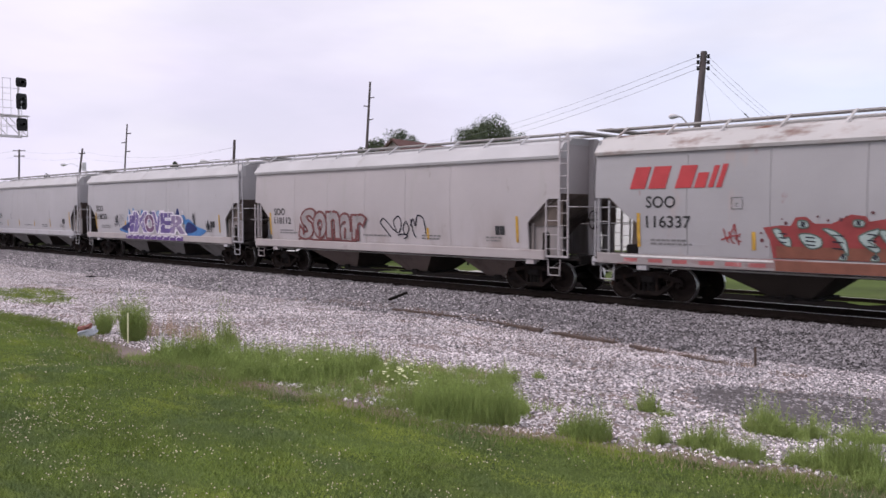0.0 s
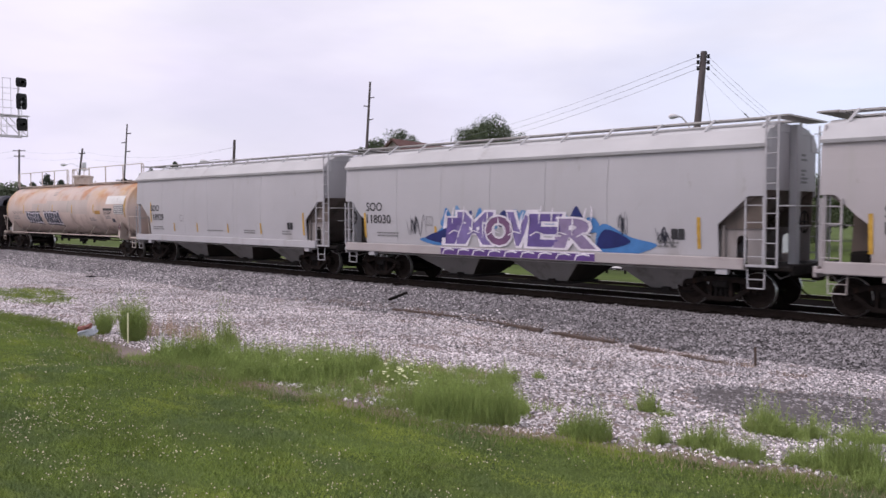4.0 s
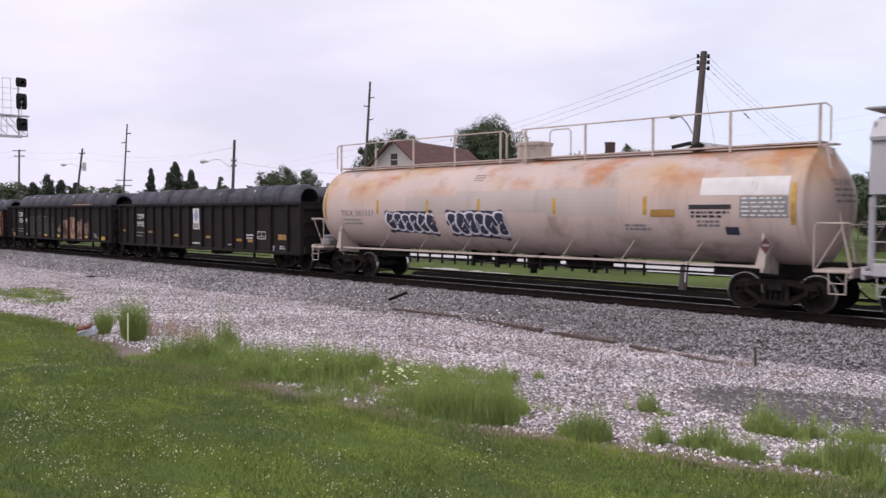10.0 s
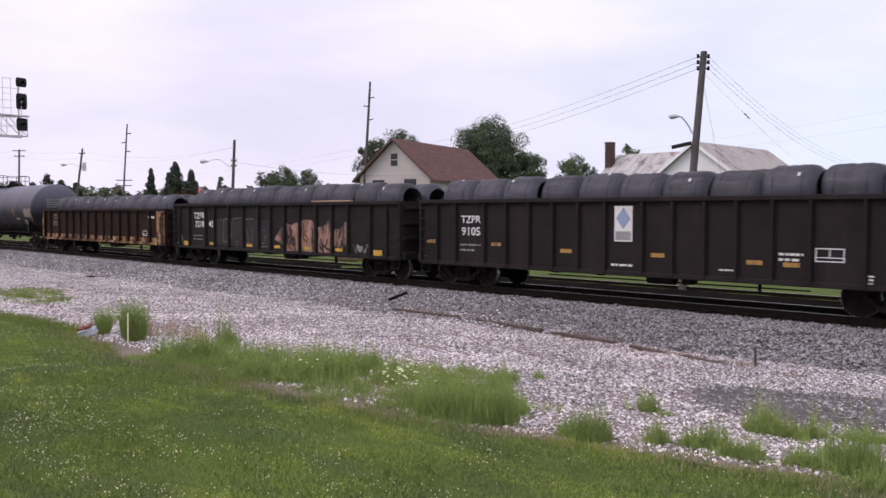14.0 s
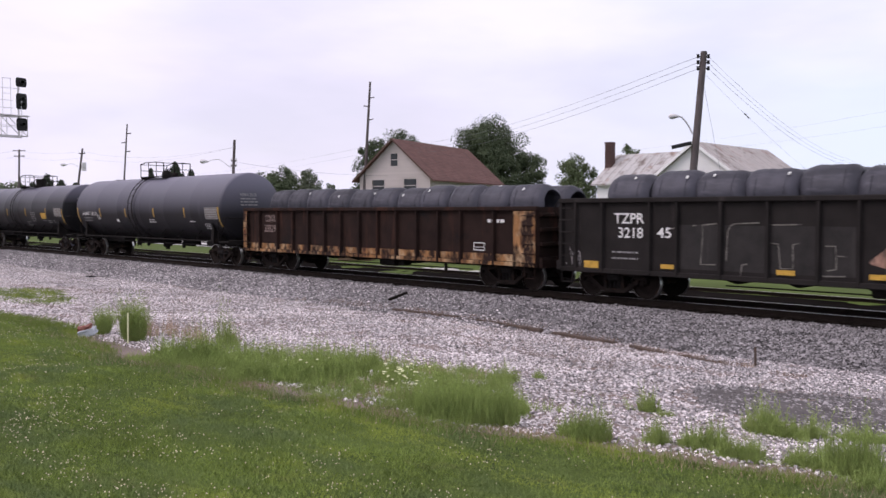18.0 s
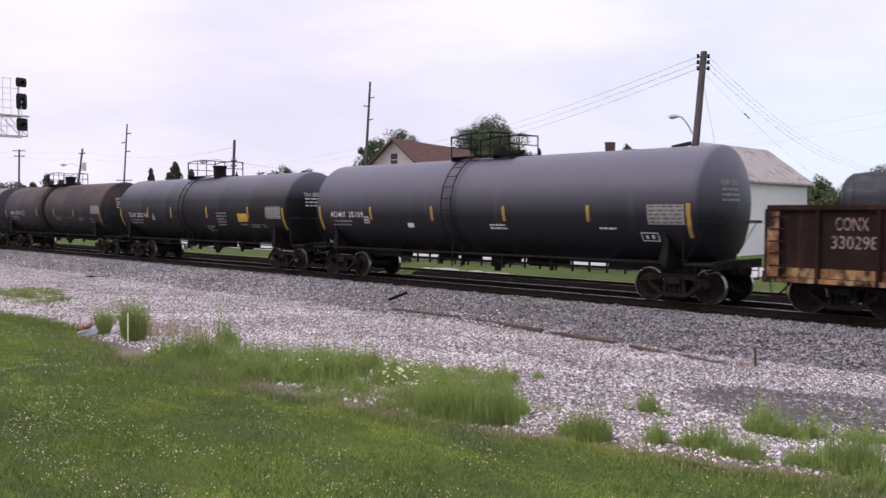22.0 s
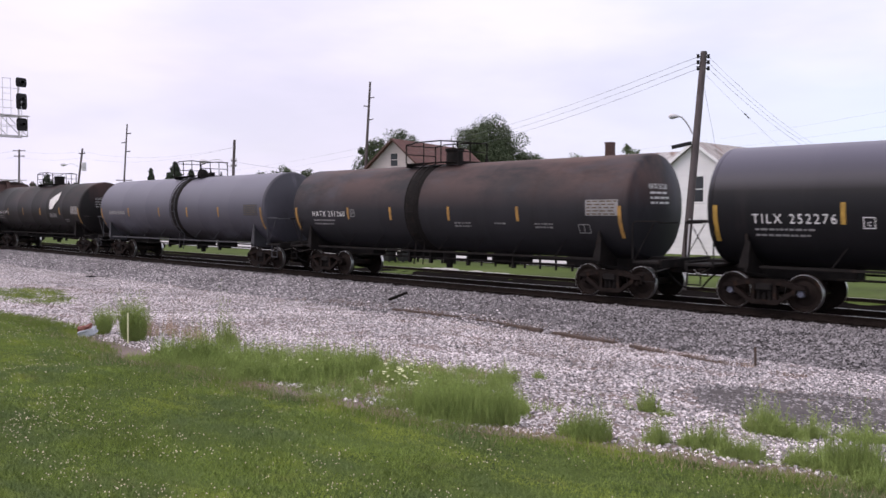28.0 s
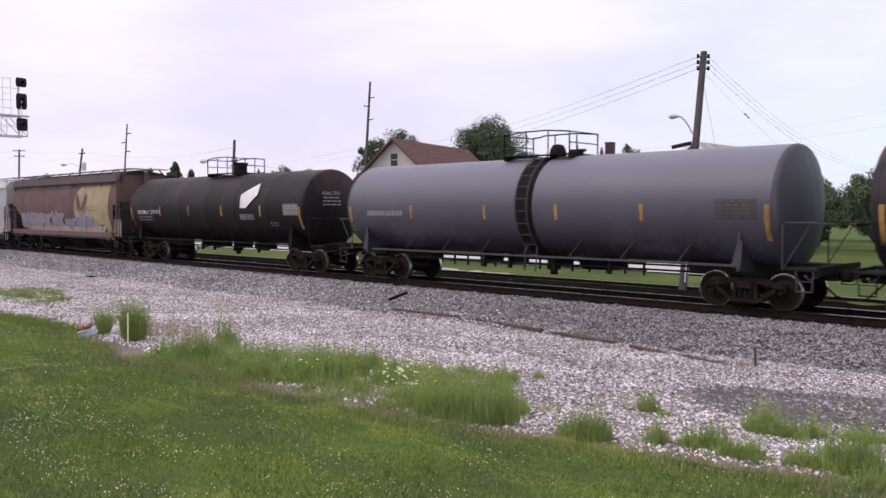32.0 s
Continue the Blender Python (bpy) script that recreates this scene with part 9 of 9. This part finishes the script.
plant([(-9.1, 9.0, 0.24, 0.24), (-8.75, 9.3, 0.2, 0.2), (-7.9, 9.3, 0.32, 0.22), (-8.5, 8.6, 0.26, 0.2), (-8.1, 6.7, 0.2, 0.18), (-7.75, 7.6, 0.3, 0.15), (-7.5, 6.9, 0.26, 0.15), (-8.3, 7.4, 0.3, 0.2), (-8.6, 7.0, 0.3, 0.2), (-8.0, 8.2, 0.28, 0.22), (-8.5, 8.0, 0.3, 0.22), (-7.4, 7.5, 0.3, 0.2), (-7.1, 6.7, 0.28, 0.18), (-8.9, 7.7, 0.32, 0.2), (-7.5, 8.6, 0.3, 0.2), (-8.2, 8.9, 0.22, 0.2), (-7.7, 8.1, 0.28, 0.2), (-7.2, 7.9, 0.28, 0.18)], n=2)
plant([(-6.68, 6.46, 0.4, 0.14), (-6.45, 6.55, 0.45, 0.14), (-6.22, 6.66, 0.46, 0.16), (-6.02, 6.76, 0.46, 0.16), (-5.82, 6.88, 0.5, 0.14), (-6.93, 7.1, 0.36, 0.2), (-6.5, 7.2, 0.3, 0.22), (-6.69, 7.9, 0.36, 0.12), (-6.2, 7.0, 0.44, 0.16), (-6.55, 6.8, 0.42, 0.16), (-6.9, 6.75, 0.38, 0.16), (-6.3, 7.4, 0.34, 0.2), (-6.9, 7.5, 0.34, 0.2)], n=4)
plant([(-5.15, 7.05, 0.25, 0.1), (-4.96, 7.05, 0.33, 0.1), (-4.84, 7.14, 0.38, 0.11), (-5.38, 8.99, 0.32, 0.12), (-5.1, 8.95, 0.1, 0.1), (-4.36, 7.53, 0.33, 0.13), (-4.04, 7.7, 0.3, 0.13), (-3.86, 7.77, 0.36, 0.12), (-3.62, 7.6, 0.25, 0.11), (-3.49, 7.69, 0.3, 0.1), (-3.97, 9.15, 0.42, 0.2), (-3.75, 9.05, 0.3, 0.15), (-3.62, 9.07, 0.26, 0.15), (-3.52, 9.34, 0.28, 0.11)])
plant([(-3.0, 7.78, 0.32, 0.17), (-2.74, 7.75, 0.45, 0.17), (-2.54, 7.88, 0.5, 0.17), (-2.43, 7.95, 0.48, 0.11), (-3.08, 9.68, 0.2, 0.24), (-2.75, 9.7, 0.18, 0.2), (-2.33, 7.5, 0.22, 0.14), (-7.79, 9.92, 0.18, 0.1)])
items = []
for k in range(18):
    f = wr.random()
    items.append((-4.6 + 2.0 * f, 7.3 + 0.4 * f + wr.uniform(0.0, 0.3), LOW_WEEDS[wr.randrange(4)], wr.uniform(0.25, 0.5), wr.uniform(0.25, 0.5)))
# low growth between the lawn and the taller weeds, with bare gaps
for k in range(190):
    x = -12.2 + 6.2 * wr.random()
    bare_ = -9.5 < x < -8.2 or -7.9 < x < -7.2
    items.append((x, lawn_edge(x) + wr.uniform(0.3 if bare_ else 0.05, 1.0 if x < -9 else 1.9), LOW_WEEDS[wr.randrange(4)], wr.uniform(0.45, 0.85), wr.uniform(0.45, 0.95)))
weed_stuff("low_weeds", items, "low green weeds filling the lawn edge", M["weed"], "weeds")
for i in range(9):
    weed(-12.86 + wr.uniform(-0.2, 0.2), 7.6 + wr.uniform(-0.2, 0.2), SPARSE[i % 3], wr.uniform(0.35, 0.55), "thin upright weed stalks in the gravel", WEED_GROUP, wr.uniform(1.7, 2.5))
dry = [(-14.76 + 1.7 * wr.uniform(-1, 1), 7.75 + wr.uniform(-0.5, 0.5), DRY[i % 2], wr.uniform(0.6, 1.0), wr.uniform(1.0, 1.8)) for i in range(13)]
dry += [(-9.3 + 1.2 * wr.uniform(-1, 1), 9.1 + wr.uniform(-0.5, 0.5), DRY[i % 2], wr.uniform(0.5, 0.9), wr.uniform(0.3, 0.7)) for i in range(20)]
dry += [(-8.1 + 0.7 * wr.uniform(-1, 1), 7.0 + wr.uniform(-0.5, 0.7), DRY[i % 2], wr.uniform(0.5, 0.9), wr.uniform(0.3, 0.8)) for i in range(18)]
weed_stuff("dry_weeds", dry, "dry straw-coloured weeds in the gravel", M["straw"], "weeds")
for x, y in ((-6.7, 14.68), (-6.64, 14.72), (-22.4, 16.2), (-22.6, 16.1), (-22.5, 16.25), (-9.6, 15.7), (-13.1, 16.1)):
    weed(x, y, DRY[0], 0.4, "dry brown weed at the foot of the ballast", "dry weeds", 0.7)
items = []
for i in range(100):
    u, v = wr.random(), wr.random()
    items.append((-28.8 + 6.4 * u, 8.5 - 1.3 * u + (2.1 - 0.6 * u) * v, TUFTS[i % 3], wr.uniform(0.7, 1.3), wr.uniform(0.3, 0.8)))
# longer grass where the lawn runs up to the carton
for i in range(80):
    x = -20.5 + 5.2 * wr.random()
    items.append((x, lawn_edge(x) + wr.uniform(-0.35, 0.2), TUFTS[i % 3], wr.uniform(0.5, 0.9), wr.uniform(0.35, 0.8)))
weed_stuff("grass_tongue", items, "low grass tongue spreading over the gravel", M["blade"])
weed_stuff("dead_grass", [(-31.5 + 3.0 * wr.random(), 9.9 + 0.9 * wr.random(), DRY[i % 2], wr.uniform(0.8, 1.4), 0.35) for i in range(16)] + [(-22.4 + 1.8 * wr.random(), 6.9 + 1.4 * wr.random(), DRY[i % 2], wr.uniform(0.7, 1.2), 0.3) for i in range(14)], "dead brown grass at the tip of the grass tongue", M["straw_brown"])

# umbels of wild carrot
for i in range(52):
    far_, side_ = wr.uniform(-0.55, 0.5), wr.gauss(0, 0.18)
    x, y = (-7.35 - 0.71 * far_ + 0.7 * side_, 6.75 + 0.7 * far_ + 0.71 * side_) if i < 36 else (-8.7 - 1.1 * far_ + 2.2 * side_, 7.35 + 1.1 * far_ + 2.2 * side_)
    fl = tagged(new("wild_carrot"), "white wild carrot flower on a thin green stalk", "flower", "wild carrot flowers")
    fl.location = (x, y, ground_z(y) + uneven(x, y))
    h_ = wr.uniform(0.26, 0.46)
    lx, ly = wr.uniform(-0.06, 0.06), wr.uniform(-0.06, 0.06)
    part("stalk", Geo().rod((0, 0, 0), (lx, ly, h_), 0.002, 4), M["weed"], fl)
    g = Geo()
    rr_ = wr.uniform(0.012, 0.026)
    g.lathe([(-0.006, 0.0), (0.0, rr_ * 0.8), (0.003, rr_), (0.006, rr_ * 0.75), (0.008, 0.0)], (lx, ly, h_), "z", 9)
    g.v = [(x, y, z + wr.uniform(-0.002, 0.002)) for x, y, z in g.v]
    part("umbel", g, M["umbel"], fl)

# litter and small things
stake = tagged(new("survey_stake", mesh_of(Geo().box(-0.012, 0.012, -0.01, 0.01, -0.1, 0.54, 0.003), "survey_stake", M["umbel"])), "thin pale wooden stake among weeds", "stake")
stake.matrix_world = pose(-14.1, 6.46, ground_z(6.46), 1, 2, 20)
M["carton_white"] = mat("carton_white", (0.50, 0.53, 0.60), 0.6, var=0.2, scale=9, stain_or_sheen=[((0.14, 0.19, 0.33), 0.42, (1, 1, 1), 8)], bump=0.1)
M["carton_red"] = mat("carton_red", (0.24, 0.08, 0.06), 0.6, var=0.3, scale=9, stain_or_sheen=[((0.38, 0.24, 0.16), 0.3, (1, 1, 1), 12), ((0.05, 0.04, 0.04), 0.2, (1, 1, 1), 14)])
carton = tagged(new("drink_carton"), "crushed blue and white cardboard drinks carton with a torn red-brown lid", "litter")
carton.matrix_world = pose(-15.1, 6.2, ground_z(6.2) + 0.05, 14, -16, 42)
cr = random.Random(31)


def crumpled(x0, x1, y0, y1, z0, z1, dent):
    """A small box whose faces are dented in a grid of creases."""
    g, n_ = Geo(), 4
    at = lambda i, j, k: (x0 + (x1 - x0) * i / n_, y0 + (y1 - y0) * j / n_, z0 + (z1 - z0) * k / n_)
    grid = {(i, j, k): tuple(c + cr.uniform(-dent, dent) for c in at(i, j, k)) for i in range(n_ + 1) for j in range(n_ + 1) for k in range(n_ + 1) if min(i, j, k) == 0 or max(i, j, k) == n_}
    keys = list(grid)
    num = {key: q for q, key in enumerate(keys)}
    fs = []
    for a in range(n_):
        for b in range(n_):
            for w in (0, n_):
                for face in ([(w, a, b), (w, a + 1, b), (w, a + 1, b + 1), (w, a, b + 1)], [(a, w, b), (a, w, b + 1), (a + 1, w, b + 1), (a + 1, w, b)], [(a, b, w), (a + 1, b, w), (a + 1, b + 1, w), (a, b + 1, w)]):
                    fs.append([num[key] for key in (face if w else face[::-1])])
    return g.add([grid[key] for key in keys], fs)


part("box", crumpled(-0.15, 0.15, -0.08, 0.08, 0, 0.12, 0.012), M["carton_white"], carton, "white and blue printed carton wall")
part("flap", crumpled(-0.15, 0.08, -0.04, 0.1, 0.12, 0.18, 0.02), M["carton_red"], carton, "torn red-brown lid")
stick = tagged(new("broken_tie_piece", mesh_of(Geo().box(-0.62, 0.62, -0.045, 0.045, -0.035, 0.035, 0.012), "broken_tie_piece", M["tie"])), "dark splintered piece of timber on the ballast", "timber")
stick.matrix_world = pose(-19.58, 17.8, ballast_z(17.8) + 0.06, 4, -5, 111)
foot_line = [(-22.0, 16.45), (-18.2, 16.35), (-15.0, 16.4), (-12.0, 16.0), (-10.2, 15.75), (-8.6, 15.2), (-7.2, 14.75), (-5.6, 14.3)]
for (xa, ya), (xb, yb), up in ((foot_line[1], (-15.6, 16.38), 0.0), ((-14.9, 16.39), (-12.5, 16.06), 0.0), ((-12.1, 16.02), (-10.2, 15.76), 0.03), ((-9.7, 15.58), (-8.6, 15.22), 0.0), ((-8.2, 15.08), (-7.3, 14.78), 0.0)):
    ln = math.hypot(xb - xa, yb - ya)
    pl = tagged(new("old_plank", mesh_of(Geo().box(-ln / 2, ln / 2, -0.07, 0.07, -0.05, 0.035, 0.012), "old_plank", M["plank"])), "weathered brown plank half buried along the ballast foot", "timber", "old planks")
    xm, ym = (xa + xb) / 2, (ya + yb) / 2
    pl.matrix_world = pose(xm, ym, max(ground_z(ym) + 0.03, ballast_z(ym) + 0.02) + up, 0, 0, math.degrees(math.atan2(yb - ya, xb - xa)))


def foot_straw(n, seed):
    """Dead brown grass and dust-brown stems along the foot of the ballast."""
    r = np.random.default_rng(seed)
    x = -22 + 16.4 * r.random(n)
    y = np.interp(x, [p[0] for p in foot_line], [p[1] for p in foot_line]) + 0.14 + 0.2 * r.standard_normal(n)
    keep = np.sin(2.1 * x) + np.sin(5.3 * x + 1) + 1.6 * r.random(n) > 0.2
    x, y = x[keep], y[keep]
    n = len(x)
    z = np.maximum(z_ground(x, y), z_ballast(x, y)) - 0.01
    hh, a = 0.02 + 0.07 * r.random(n) ** 2, r.random(n) * 6.283
    dx, dy = np.cos(a) * 0.006, np.sin(a) * 0.006
    lx, ly = (r.random(n) - 0.5) * 0.12, (r.random(n) - 0.5) * 0.12
    v = np.stack([np.stack([x - dx, y - dy, z], -1), np.stack([x + dx, y + dy, z], -1), np.stack([x + lx, y + ly, z + hh], -1)], 1).reshape(-1, 3)
    return tagged(new("dead_grass", fast_mesh("dead_grass", v, np.arange(3 * n).reshape(-1, 3), M["straw_brown"])), "dead brown grass along the foot of the ballast", "grass", kind="stuff")


foot_straw(15000, 41)
peg = tagged(new("marker_peg", mesh_of(Geo().box(-0.02, 0.02, -0.02, 0.02, -0.1, 0.42, 0.004), "marker_peg", M["plank"])), "thin dark wooden peg in the gravel", "stake")
peg.matrix_world = pose(-6.62, 14.85, ground_z(14.85), 2, -2, 15)
can = tagged(new("dark_scrap", mesh_of(Geo().box(-0.28, 0.28, -0.05, 0.05, -0.03, 0.04, 0.01), "dark_scrap", M["dark_steel"])), "dark flat scrap of metal on the pale gravel", "scrap")
can.matrix_world = pose(-37.2, 15.4, ground_z(15.4) + 0.05, 0, 0, 20)
patch_v = [(-3.45 + 2.8 * math.cos(a) * (1 + 0.12 * math.sin(3 * a)), 11.45 + 1.9 * math.sin(a) * (1 + 0.1 * math.sin(5 * a + 1))) for a in [2 * math.pi * i / 40 for i in range(40)]]
rings = [(1.0, -0.006), (0.93, 0.008), (0.6, 0.011), (0.0, 0.011)]
av, af = [], []
for f, dz in rings:
    for x, y in patch_v:
        xx, yy = -3.45 + (x + 3.45) * f, 11.45 + (y - 11.45) * f
        av.append((xx, yy, ground_z(yy) + uneven(xx, yy) + 0.02 + dz))
for k in range(3):
    af += [(k * 40 + i, k * 40 + (i + 1) % 40, (k + 1) * 40 + (i + 1) % 40, (k + 1) * 40 + i) for i in range(40)]
tagged(new("asphalt_patch", mesh_of(Geo().add(av, af), "asphalt_patch", M["asphalt"])), "worn dark asphalt patch in the gravel", "asphalt", kind="structure")


# ---- movement ----
def motions():
    times = [2.0 * i for i in range(17)]
    for ob, x, dy, dz in MOVERS:
        turn = ob.rotation_euler.to_matrix().to_4x4()
        walk(ob, [(t, Matrix.Translation((x + run(t), TRACK_Y + dy, dz)) @ turn) for t in times])
    fine = [i / 10 for i in range(321)]
    for s in (-1, 1):
        first = WHEELSETS[s][0]
        walk(first, [(t, pose(s * AXLES, 0, WHEEL_R, 0, math.degrees(run(t) / WHEEL_R), 0)) for t in fine])
        keys = first.animation_data
        for w in WHEELSETS[s][1:]:
            w.rotation_mode = "QUATERNION"
            w.animation_data_create()
            w.animation_data.action = keys.action
            w.animation_data.action_slot = keys.action_slot


motions()
